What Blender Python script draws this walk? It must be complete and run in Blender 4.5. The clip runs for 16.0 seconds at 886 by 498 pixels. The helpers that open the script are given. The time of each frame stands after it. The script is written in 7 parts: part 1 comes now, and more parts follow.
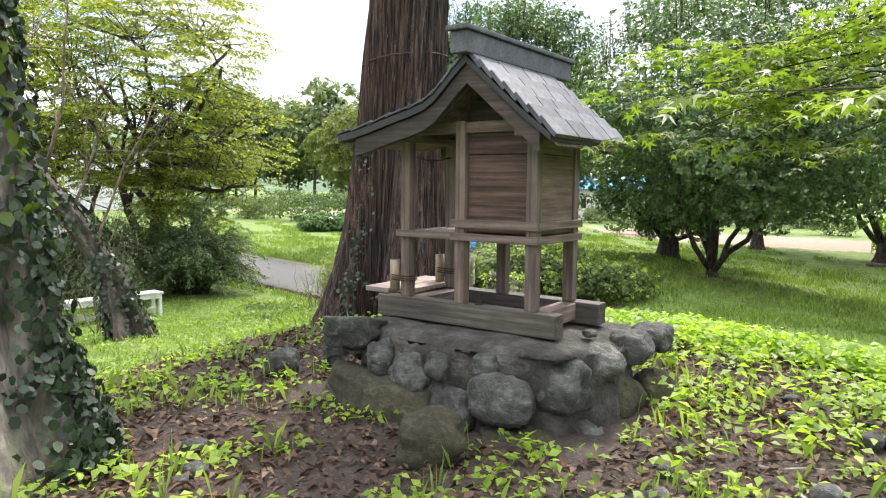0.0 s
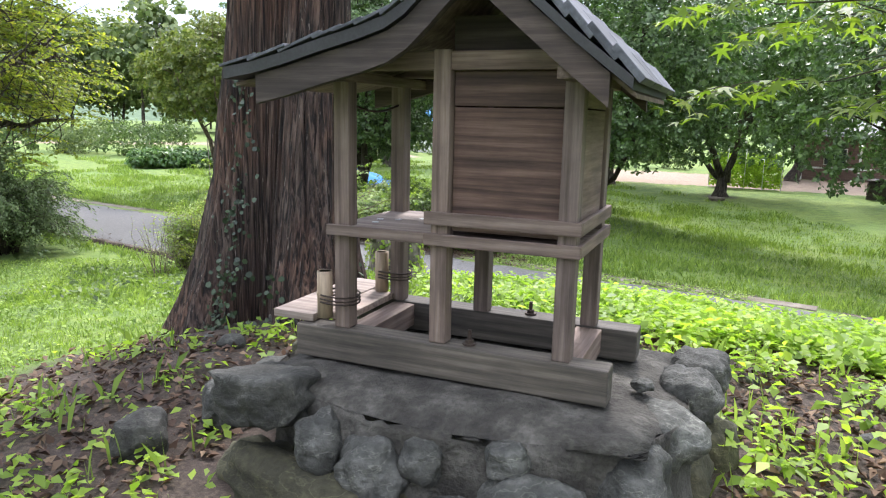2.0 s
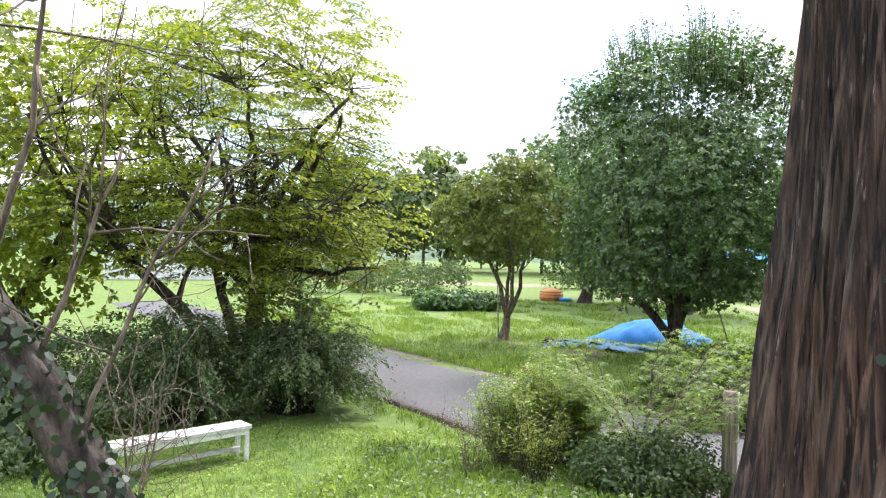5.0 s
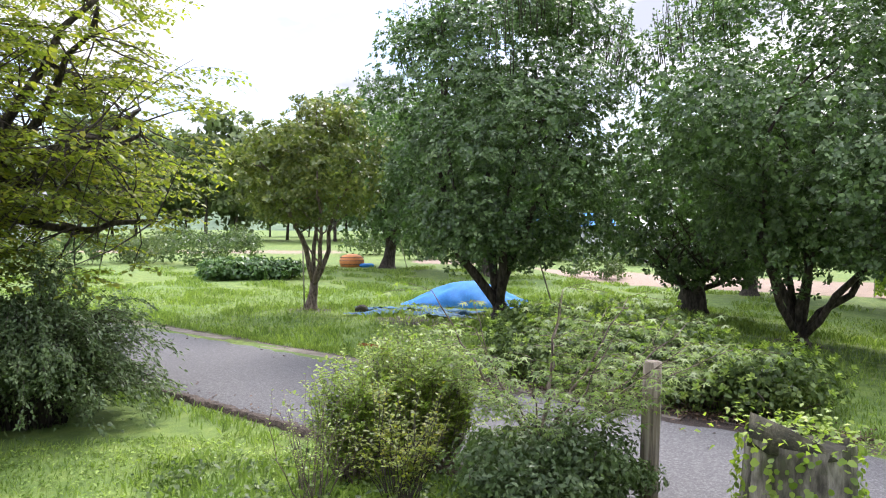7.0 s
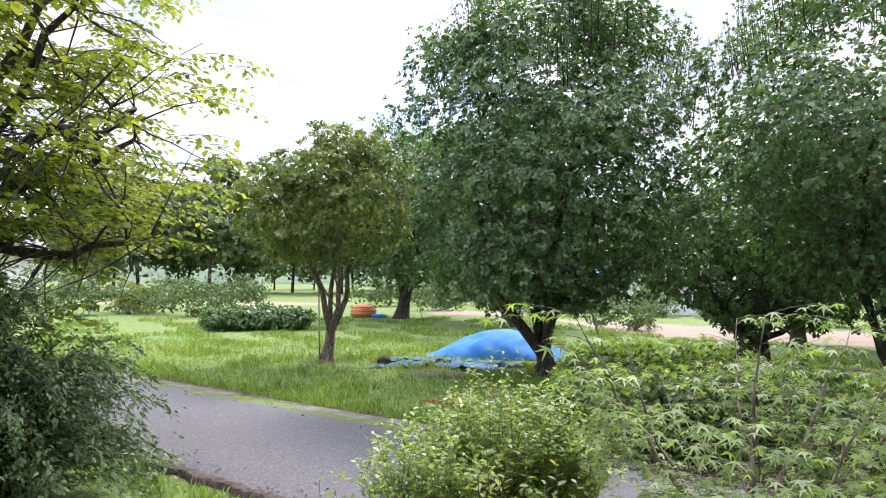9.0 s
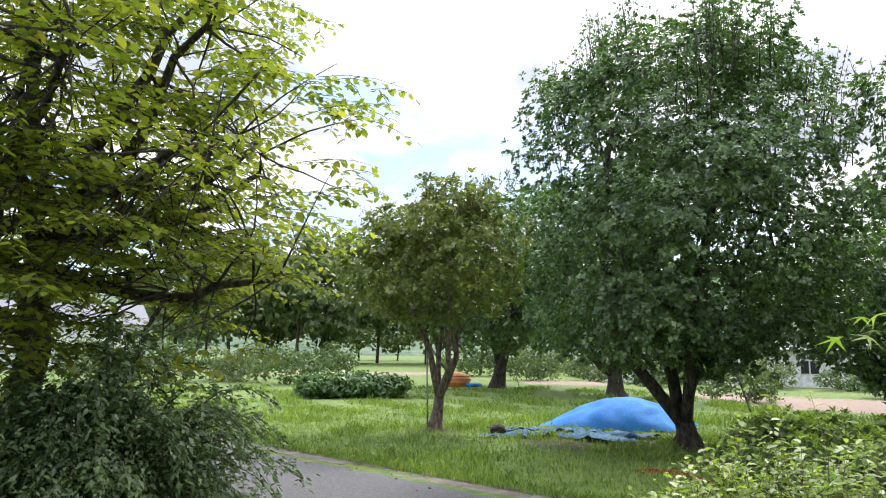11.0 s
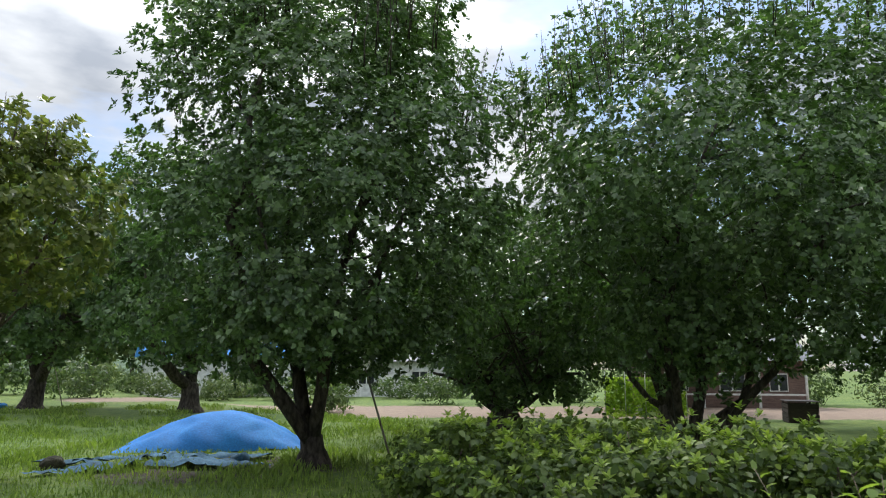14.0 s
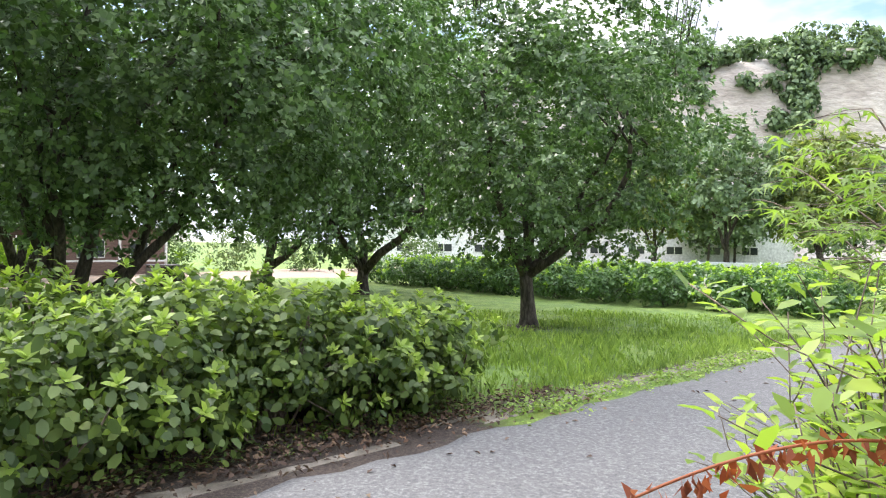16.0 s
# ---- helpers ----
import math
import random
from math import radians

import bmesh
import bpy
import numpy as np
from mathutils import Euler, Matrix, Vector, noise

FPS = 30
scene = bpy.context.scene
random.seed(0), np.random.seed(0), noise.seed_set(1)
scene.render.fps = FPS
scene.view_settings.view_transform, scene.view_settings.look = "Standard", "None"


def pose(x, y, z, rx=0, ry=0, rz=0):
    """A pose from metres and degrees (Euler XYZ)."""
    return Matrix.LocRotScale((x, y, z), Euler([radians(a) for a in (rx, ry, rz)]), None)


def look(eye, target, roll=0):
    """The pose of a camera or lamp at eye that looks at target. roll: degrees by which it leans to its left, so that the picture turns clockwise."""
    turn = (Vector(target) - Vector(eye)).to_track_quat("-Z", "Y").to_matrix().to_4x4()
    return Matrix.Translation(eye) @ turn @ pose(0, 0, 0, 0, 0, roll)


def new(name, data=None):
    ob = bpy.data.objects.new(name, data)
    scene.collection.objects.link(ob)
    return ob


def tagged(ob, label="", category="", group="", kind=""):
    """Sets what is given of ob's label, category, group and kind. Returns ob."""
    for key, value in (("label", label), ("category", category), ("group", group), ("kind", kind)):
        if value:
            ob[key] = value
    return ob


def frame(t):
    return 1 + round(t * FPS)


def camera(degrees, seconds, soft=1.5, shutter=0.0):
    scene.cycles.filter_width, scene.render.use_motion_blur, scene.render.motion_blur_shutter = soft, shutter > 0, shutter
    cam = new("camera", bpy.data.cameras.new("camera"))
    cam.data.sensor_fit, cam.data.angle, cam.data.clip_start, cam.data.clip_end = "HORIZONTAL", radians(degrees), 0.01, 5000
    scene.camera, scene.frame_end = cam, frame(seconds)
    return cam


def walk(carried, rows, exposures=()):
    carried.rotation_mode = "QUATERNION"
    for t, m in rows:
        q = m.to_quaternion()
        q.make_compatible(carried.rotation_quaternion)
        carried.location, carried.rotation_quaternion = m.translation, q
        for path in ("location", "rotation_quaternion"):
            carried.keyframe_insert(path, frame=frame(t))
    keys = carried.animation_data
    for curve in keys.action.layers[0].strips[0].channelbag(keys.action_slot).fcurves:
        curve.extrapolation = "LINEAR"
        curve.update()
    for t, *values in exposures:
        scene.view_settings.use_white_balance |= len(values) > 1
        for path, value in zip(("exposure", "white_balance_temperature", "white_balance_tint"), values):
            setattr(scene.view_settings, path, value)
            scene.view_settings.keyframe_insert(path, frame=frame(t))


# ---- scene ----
# camera: one lens, carried at chest height
cam = camera(65.37, 16.0, soft=1.15, shutter=0.0)
PATH = [
    (0, pose(0.154, 0.051, 1.686, 84.65, -0.61, 0.20)),
    (0.5, pose(-0.013, 0.209, 1.711, 84.54, -1.07, -10.69)),
    (1, pose(-0.034, 0.656, 1.743, 85.04, -1.34, -17.75)),
    (1.5, pose(-0.176, 1.156, 1.709, 81.90, -1.63, -18.12)),
    (2, pose(-0.278, 1.626, 1.817, 79.17, -1.23, -12.47)),
    (2.5, pose(-0.395, 2.236, 1.808, 78.18, -1.23, -1.14)),
    (3, pose(-0.636, 2.645, 1.998, 80.55, -0.72, 12.1)),
    (3.2, pose(-0.720, 2.833, 2.07, 82.2, -0.52, 15.4)),
    (5.3, pose(-1.536, 4.893, 1.870, 90.68, -0.84, 5.54)),
    (5.5, pose(-1.614, 5.144, 1.820, 90.87, -0.73, 3.15)),
    (6, pose(-1.800, 5.802, 1.747, 89.71, -0.53, -2.43)),
    (6.5, pose(-1.934, 6.427, 1.673, 88.50, -0.56, -6.51)),
    (7, pose(-2.101, 7.010, 1.614, 87.85, -0.61, -8.84)),
    (7.5, pose(-2.279, 7.548, 1.518, 88.57, -0.58, -9.80)),
    (8, pose(-2.356, 8.184, 1.419, 89.84, -0.68, -9.95)),
    (8.5, pose(-2.510, 8.761, 1.302, 91.26, -0.48, -9.66)),
    (9, pose(-2.531, 9.247, 1.233, 92.39, -0.55, -8.59)),
    (9.5, pose(-2.583, 9.709, 1.173, 93.32, -0.60, -6.35)),
    (10, pose(-2.861, 9.962, 1.137, 95.02, -0.50, -3.19)),
    (10.2, pose(-2.967, 10.059, 1.115, 95.63, -0.59, -1.69)),
    (12.5, pose(-3.532, 11.801, 0.595, 102.20, -0.60, -10.24)),
    (13, pose(-3.655, 12.362, 0.560, 102.25, -0.17, -18.29)),
    (13.5, pose(-3.686, 12.940, 0.590, 101.76, -0.06, -27.48)),
    (14, pose(-3.551, 13.610, 0.708, 99.77, -0.26, -37.90)),
    (14.5, pose(-3.364, 14.167, 0.685, 97.2, 0.12, -49.62)),
    (15, pose(-3.023, 14.552, 0.585, 93.3, 0.07, -62.34)),
    (15.5, pose(-2.708, 14.882, 0.506, 89.67, -0.72, -74.82)),
    (16, pose(-2.425, 15.114, 0.455, 89.6, -0.74, -88.32)),
]
EXPOSURES = [(0, 1.12, 6600, 13), (1, 0.9, 6400, 14), (2, 1.12, 6150, 15), (2.5, 1.3, 5950, 16), (3, 1.16, 6250, 10), (5.5, 1.0, 6250, 18), (7, 0.9, 6150, 20), (9, 0.9, 6100, 22), (11, 0.6, 6200, 16), (12.5, 0.12, 6300, 11), (13.5, 0.06, 6150, 10), (14.3, -0.08, 6250, 10), (15.0, 0.88, 6300, 10), (15.5, 1.35, 6500, 11), (16, 1.3, 6250, 14)]
walk(cam, PATH, EXPOSURES)

# ---- world, sun ----
SUN_EL, SUN_AZ = radians(52), radians(25)
world = bpy.data.worlds.new("world")
scene.world = world
world.use_nodes = True
wn, wl = world.node_tree.nodes, world.node_tree.links
wn.clear()
w_out = wn.new("ShaderNodeOutputWorld")
w_bg = wn.new("ShaderNodeBackground")
w_sky = wn.new("ShaderNodeTexSky")
w_sky.sky_type, w_sky.sun_disc = "NISHITA", False
w_sky.sun_elevation, w_sky.sun_rotation = SUN_EL, SUN_AZ
w_tc = wn.new("ShaderNodeTexCoord")
w_map = wn.new("ShaderNodeMapping")
w_map.inputs["Scale"].default_value = (1.0, 1.0, 2.6)
w_map.inputs["Location"].default_value = (0.37, 0.2, 0.0)
w_n1 = wn.new("ShaderNodeTexNoise")
w_n1.inputs["Scale"].default_value, w_n1.inputs["Detail"].default_value = 2.3, 6.0
w_n1.inputs["Roughness"].default_value = 0.55
w_gap = wn.new("ShaderNodeValToRGB")
w_gap.color_ramp.elements[0].position, w_gap.color_ramp.elements[1].position = 0.40, 0.50
w_n2 = wn.new("ShaderNodeTexNoise")
w_n2.inputs["Scale"].default_value, w_n2.inputs["Detail"].default_value = 3.6, 7.0
w_shade = wn.new("ShaderNodeValToRGB")
e0, e1 = w_shade.color_ramp.elements
e0.position, e0.color = 0.4, (0.44, 0.47, 0.52, 1)
e1.position, e1.color = 0.62, (1.0, 1.0, 0.99, 1)
w_skys = wn.new("ShaderNodeMix")
w_skys.data_type, w_skys.blend_type = "RGBA", "MULTIPLY"
w_skys.inputs[0].default_value = 1.0
w_skys.inputs[7].default_value = (0.13, 0.13, 0.13, 1)
w_mix = wn.new("ShaderNodeMix")
w_mix.data_type = "RGBA"
wl.new(w_tc.outputs["Generated"], w_map.inputs["Vector"])
wl.new(w_map.outputs["Vector"], w_n1.inputs["Vector"])
wl.new(w_map.outputs["Vector"], w_n2.inputs["Vector"])
wl.new(w_n1.outputs["Fac"], w_gap.inputs["Fac"])
wl.new(w_n2.outputs["Fac"], w_shade.inputs["Fac"])
wl.new(w_sky.outputs["Color"], w_skys.inputs[6])
wl.new(w_gap.outputs["Color"], w_mix.inputs[0])
wl.new(w_skys.outputs[2], w_mix.inputs[6])
wl.new(w_shade.outputs["Color"], w_mix.inputs[7])
# an overcast sky is brighter towards the zenith
w_sep = wn.new("ShaderNodeSeparateXYZ")
wl.new(w_tc.outputs["Generated"], w_sep.inputs["Vector"])
w_zen = wn.new("ShaderNodeMapRange")
w_zen.inputs["From Min"].default_value, w_zen.inputs["From Max"].default_value = 0.3, 1.0
w_zen.inputs["To Min"].default_value, w_zen.inputs["To Max"].default_value = 1.0, 3.4
wl.new(w_sep.outputs["Z"], w_zen.inputs["Value"])
wl.new(w_zen.outputs["Result"], w_bg.inputs["Strength"])
wl.new(w_mix.outputs[2], w_bg.inputs["Color"])
wl.new(w_bg.outputs["Background"], w_out.inputs["Surface"])

sun_data = bpy.data.lights.new("sun", "SUN")
sun_data.energy, sun_data.angle, sun_data.color = 3.0, radians(10), (1.0, 0.95, 0.87)
sun = new("sun", sun_data)
sun.matrix_world = look((0, 0, 40), (-math.sin(SUN_AZ) * math.cos(SUN_EL), -math.cos(SUN_AZ) * math.cos(SUN_EL), 40 - math.sin(SUN_EL)))

# ---- materials ----


def material(name):
    m = bpy.data.materials.new(name)
    m.use_nodes = True
    nt = m.node_tree
    bsdf = nt.nodes["Principled BSDF"]
    return m, nt, bsdf


def link(nt, a, b):
    nt.links.new(a, b)


def ramp(nt, fac, stops):
    r = nt.nodes.new("ShaderNodeValToRGB")
    els = r.color_ramp.elements
    while len(els) < len(stops):
        els.new(0.5)
    for el, (p, c) in zip(els, stops):
        el.position, el.color = p, (*c, 1)
    nt.links.new(fac, r.inputs["Fac"])
    return r.outputs["Color"]


def noise_tex(nt, scale, detail=5.0, rough=0.6, stretch=(1, 1, 1), coord="Object"):
    tc = nt.nodes.new("ShaderNodeTexCoord")
    mp = nt.nodes.new("ShaderNodeMapping")
    mp.inputs["Scale"].default_value = stretch
    n = nt.nodes.new("ShaderNodeTexNoise")
    n.inputs["Scale"].default_value, n.inputs["Detail"].default_value, n.inputs["Roughness"].default_value = scale, detail, rough
    nt.links.new(tc.outputs[coord], mp.inputs["Vector"])
    nt.links.new(mp.outputs["Vector"], n.inputs["Vector"])
    return n.outputs["Fac"]


def mix(nt, fac, a, b, mode="MIX"):
    x = nt.nodes.new("ShaderNodeMix")
    x.data_type, x.blend_type = "RGBA", mode
    for sock, v in ((x.inputs[0], fac), (x.inputs[6], a), (x.inputs[7], b)):
        if isinstance(v, (int, float)):
            sock.default_value = v
        elif isinstance(v, tuple):
            sock.default_value = (*v, 1)
        else:
            nt.links.new(v, sock)
    return x.outputs[2]


def bump(nt, bsdf, height, strength, dist=0.02):
    b = nt.nodes.new("ShaderNodeBump")
    b.inputs["Strength"].default_value, b.inputs["Distance"].default_value = strength, dist
    nt.links.new(height, b.inputs["Height"])
    nt.links.new(b.outputs["Normal"], bsdf.inputs["Normal"])


def rough_mat(name, dark, mid, light, scale, rough=0.9, bstr=0.5, bdist=0.02, stretch=(1, 1, 1), fine=8.0, detail=6.0):
    m, nt, b = material(name)
    n1 = noise_tex(nt, scale, detail, 0.65, stretch)
    n2 = noise_tex(nt, scale * fine, 4.0, 0.6, stretch)
    c1 = ramp(nt, n1, [(0.28, dark), (0.5, mid), (0.74, light)])
    c2 = ramp(nt, n2, [(0.25, (0.55, 0.55, 0.55)), (0.7, (1.25, 1.25, 1.25))])
    c = mix(nt, 0.75, c1, c2, "MULTIPLY")
    link(nt, c, b.inputs["Base Color"])
    b.inputs["Roughness"].default_value = rough
    h = mix(nt, 0.5, n1, n2)
    bump(nt, b, h, bstr, bdist)
    if "slate" in name:
        info = nt.nodes.new("ShaderNodeObjectInfo")
        v = ramp(nt, info.outputs["Random"], [(0, (0.7, 0.7, 0.72)), (1, (1.45, 1.45, 1.42))])
        link(nt, mix(nt, 1.0, c, v, "MULTIPLY"), b.inputs["Base Color"])
    if "stone" in name:
        info = nt.nodes.new("ShaderNodeObjectInfo")
        v = ramp(nt, info.outputs["Random"], [(0, (0.65, 0.64, 0.6)), (0.6, (1.0, 1.0, 1.0)), (1, (1.5, 1.5, 1.48))])
        vein = ramp(nt, noise_tex(nt, 9.0, 3, 0.5, (1, 1, 2.5)), [(0.485, (1, 1, 1)), (0.5, (1.9, 1.9, 1.85)), (0.515, (1, 1, 1))])
        c = mix(nt, 1.0, mix(nt, 1.0, c, v, "MULTIPLY"), vein, "MULTIPLY")
        link(nt, c, b.inputs["Base Color"])
    return m


def leaf_mat(name, dark, mid, light, rough=0.45, trans=0.35, tcol=None):
    """Leaves: each leaf its own tint, light passing through the blade."""
    m, nt, b = material(name)
    geo = nt.nodes.new("ShaderNodeNewGeometry")
    low = tuple((a + b) / 2 for a, b in zip(dark, mid))
    high = tuple(0.6 * a + 0.4 * b for a, b in zip(mid, light))
    col = ramp(nt, geo.outputs["Random Per Island"], [(0.0, dark), (0.2, low), (0.55, mid), (0.9, high), (1.0, light)])
    patch = noise_tex(nt, 0.9, 3.0, 0.6)
    tint = ramp(nt, patch, [(0.3, (0.7, 0.76, 0.74)), (0.7, (1.22, 1.18, 1.02))])
    col = mix(nt, 1.0, col, tint, "MULTIPLY")
    link(nt, col, b.inputs["Base Color"])
    b.inputs["Roughness"].default_value = rough
    b.inputs["Specular IOR Level"].default_value = 0.45
    tr = nt.nodes.new("ShaderNodeBsdfTranslucent")
    t2 = mix(nt, 1.0, col, tcol or (1.3, 1.4, 0.75), "MULTIPLY")
    link(nt, t2, tr.inputs["Color"])
    ms = nt.nodes.new("ShaderNodeMixShader")
    ms.inputs[0].default_value = trans
    link(nt, b.outputs[0], ms.inputs[1])
    link(nt, tr.outputs[0], ms.inputs[2])
    link(nt, ms.outputs[0], nt.nodes["Material Output"].inputs["Surface"])
    return m


def plain(name, col, rough=0.6, metal=0.0, var=0.25, scale=14.0, bstr=0.15):
    lo, hi = tuple(c * (1 - var) for c in col), tuple(min(1, c * (1 + var)) for c in col)
    m = rough_mat(name, lo, col, hi, scale, rough, bstr, 0.005)
    m.node_tree.nodes["Principled BSDF"].inputs["Metallic"].default_value = metal
    return m


def ground_mat():
    m, nt, b = material("ground_soil_and_grass")
    att = nt.nodes.new("ShaderNodeAttribute")
    att.attribute_name = "soil"
    n_big = noise_tex(nt, 0.35, 5, 0.6)
    n_mid = noise_tex(nt, 3.0, 6, 0.65)
    n_fine = noise_tex(nt, 45.0, 5, 0.7)
    grass = ramp(nt, n_mid, [(0.25, (0.05, 0.09, 0.016)), (0.5, (0.1, 0.165, 0.028)), (0.78, (0.185, 0.25, 0.05))])
    dry = ramp(nt, n_big, [(0.42, (1, 1, 1)), (0.72, (1.4, 1.12, 0.9))])
    grass = mix(nt, 0.7, grass, dry, "MULTIPLY")
    soil = ramp(nt, n_fine, [(0.25, (0.012, 0.008, 0.006)), (0.5, (0.04, 0.028, 0.021)), (0.8, (0.115, 0.086, 0.066))])
    earth = ramp(nt, n_mid, [(0.25, (0.2, 0.145, 0.105)), (0.75, (0.3, 0.225, 0.165))])
    fine = ramp(nt, n_fine, [(0.25, (0.5, 0.5, 0.5)), (0.75, (1.3, 1.3, 1.3))])
    grass = mix(nt, 0.6, grass, fine, "MULTIPLY")
    jitter = nt.nodes.new("ShaderNodeMath")
    jitter.operation = "MULTIPLY_ADD"
    link(nt, n_mid, jitter.inputs[0])
    jitter.inputs[1].default_value = 1.1
    jitter.inputs[2].default_value = -0.55
    add = nt.nodes.new("ShaderNodeMath")
    add.operation = "ADD"
    link(nt, att.outputs["Fac"], add.inputs[0])
    link(nt, jitter.outputs[0], add.inputs[1])
    k = ramp(nt, add.outputs[0], [(0.35, (0, 0, 0)), (0.62, (1, 1, 1))])
    col = mix(nt, k, grass, soil)
    att2 = nt.nodes.new("ShaderNodeAttribute")
    att2.attribute_name = "field"
    add2 = nt.nodes.new("ShaderNodeMath")
    add2.operation = "ADD"
    link(nt, att2.outputs["Fac"], add2.inputs[0])
    link(nt, jitter.outputs[0], add2.inputs[1])
    k2 = ramp(nt, add2.outputs[0], [(0.4, (0, 0, 0)), (0.6, (1, 1, 1))])
    col = mix(nt, k2, col, earth)
    link(nt, col, b.inputs["Base Color"])
    b.inputs["Roughness"].default_value = 0.95
    bump(nt, b, mix(nt, 0.5, n_mid, n_fine), 0.7, 0.03)
    return m


def cedar_mat():
    """Fibrous bark: long narrow strips, dark splits between them, grey flakes and red inner bark."""
    m, nt, b = material("cedar_bark")
    strip_n = noise_tex(nt, 30, 5, 0.6, (1, 1, 0.045))
    split = noise_tex(nt, 52, 3, 0.5, (1, 1, 0.03))
    flake = noise_tex(nt, 60, 4, 0.6, (1, 1, 0.12))
    wide = noise_tex(nt, 1.6, 4, 0.6)
    c = ramp(nt, strip_n, [(0.36, (0.02, 0.012, 0.009)), (0.5, (0.062, 0.04, 0.031)), (0.66, (0.135, 0.1, 0.082))])
    red = ramp(nt, wide, [(0.42, (0.82, 0.84, 0.86)), (0.62, (1.14, 0.92, 0.8))])
    c = mix(nt, 1.0, c, red, "MULTIPLY")
    c = mix(nt, 1.0, c, ramp(nt, split, [(0.4, (0.16, 0.15, 0.15)), (0.5, (1, 1, 1))]), "MULTIPLY")
    k = ramp(nt, flake, [(0.64, (0, 0, 0)), (0.72, (0.75, 0.75, 0.75))])
    c = mix(nt, k, c, (0.25, 0.215, 0.185))
    link(nt, c, b.inputs["Base Color"])
    b.inputs["Roughness"].default_value = 0.95
    bump(nt, b, mix(nt, 0.5, strip_n, split), 1.0, 0.06)
    return m


def bark_mat(name, dark, mid, light, zs=0.12, scale=22, bstr=1.0, bdist=0.03, moss=0.0):
    m, nt, b = material(name)
    n1 = noise_tex(nt, scale, 6, 0.65, (1, 1, zs))
    n2 = noise_tex(nt, 2.2, 4, 0.6)
    c = ramp(nt, n1, [(0.38, dark), (0.5, mid), (0.64, light)])
    t = ramp(nt, n2, [(0.3, (0.7, 0.7, 0.72)), (0.7, (1.2, 1.12, 1.05))])
    c = mix(nt, 0.8, c, t, "MULTIPLY")
    if moss:
        k = ramp(nt, noise_tex(nt, 3.1, 6, 0.7), [(0.5, (0, 0, 0)), (0.66, (moss, moss, moss))])
        c = mix(nt, k, c, (0.07, 0.085, 0.03))
    link(nt, c, b.inputs["Base Color"])
    b.inputs["Roughness"].default_value = 0.95
    bump(nt, b, n1, bstr, bdist)
    return m


def wood_mat(name, dark, mid, light, axis, rough=0.8):
    """Weathered timber with its grain along one axis."""
    st = [26.0, 26.0, 26.0]
    st[axis] = 1.3
    m, nt, b = material(name)
    n1 = noise_tex(nt, 1.6, 7, 0.62, tuple(st))
    n2 = noise_tex(nt, 4.5, 5, 0.65)
    c = ramp(nt, n1, [(0.3, dark), (0.5, mid), (0.7, light)])
    info = nt.nodes.new("ShaderNodeObjectInfo")
    v = ramp(nt, info.outputs["Random"], [(0, (0.82, 0.82, 0.84)), (1, (1.12, 1.08, 1.05))])
    c = mix(nt, 1.0, c, v, "MULTIPLY")
    s = ramp(nt, n2, [(0.3, (0.62, 0.62, 0.64)), (0.62, (1.12, 1.1, 1.08))])
    c = mix(nt, 0.7, c, s, "MULTIPLY")
    link(nt, c, b.inputs["Base Color"])
    b.inputs["Roughness"].default_value = rough
    bump(nt, b, n1, 0.45, 0.006)
    return m


M_GROUND = ground_mat()
M_ASPHALT = rough_mat("asphalt_worn", (0.052, 0.051, 0.052), (0.092, 0.09, 0.09), (0.19, 0.186, 0.183), 38, 0.9, 0.6, 0.008, fine=3.0)
M_CONC = rough_mat("concrete_edge_stained", (0.08, 0.066, 0.05), (0.15, 0.128, 0.1), (0.24, 0.21, 0.175), 3.5, 0.95, 0.5, 0.01, fine=20)
M_CEDAR = cedar_mat()
M_BARK = bark_mat("orchard_bark", (0.02, 0.016, 0.013), (0.055, 0.045, 0.036), (0.11, 0.095, 0.08), 0.3, 14, 0.9, 0.03)
M_BARKP = bark_mat("persimmon_bark", (0.05, 0.038, 0.03), (0.14, 0.11, 0.085), (0.24, 0.2, 0.16), 0.3, 18, 0.9, 0.02)
M_BARKL = bark_mat("mossy_grey_bark", (0.045, 0.04, 0.033), (0.15, 0.135, 0.12), (0.32, 0.30, 0.27), 0.3, 9, 0.9, 0.03, moss=0.7)
M_TWIG = bark_mat("pale_dead_twig", (0.16, 0.14, 0.12), (0.28, 0.26, 0.23), (0.4, 0.38, 0.35), 0.4, 10, 0.4, 0.01)
M_LEAF = leaf_mat("orchard_leaf", (0.04, 0.07, 0.028), (0.1, 0.16, 0.064), (0.235, 0.32, 0.16), 0.38, 0.28, (1.15, 1.55, 0.6))
M_LEAFP = leaf_mat("persimmon_leaf", (0.085, 0.115, 0.034), (0.155, 0.195, 0.058), (0.26, 0.265, 0.085), 0.42, 0.4)
M_LEAFY = leaf_mat("yellow_green_leaf", (0.11, 0.15, 0.022), (0.2, 0.245, 0.036), (0.37, 0.35, 0.055), 0.5, 0.58)
M_LEAFB = leaf_mat("bush_leaf_fine", (0.052, 0.086, 0.034), (0.098, 0.15, 0.06), (0.17, 0.225, 0.11), 0.5, 0.38)
M_LEAFH = leaf_mat("hydrangea_leaf", (0.036, 0.066, 0.019), (0.098, 0.148, 0.036), (0.215, 0.285, 0.07), 0.5, 0.4)
M_LEAFT = leaf_mat("hydrangea_tip_leaf", (0.176, 0.262, 0.047), (0.286, 0.389, 0.075), (0.423, 0.509, 0.113), 0.45, 0.42)
M_LEAFM = leaf_mat("maple_leaf", (0.09, 0.145, 0.02), (0.155, 0.225, 0.03), (0.235, 0.3, 0.05), 0.5, 0.6)
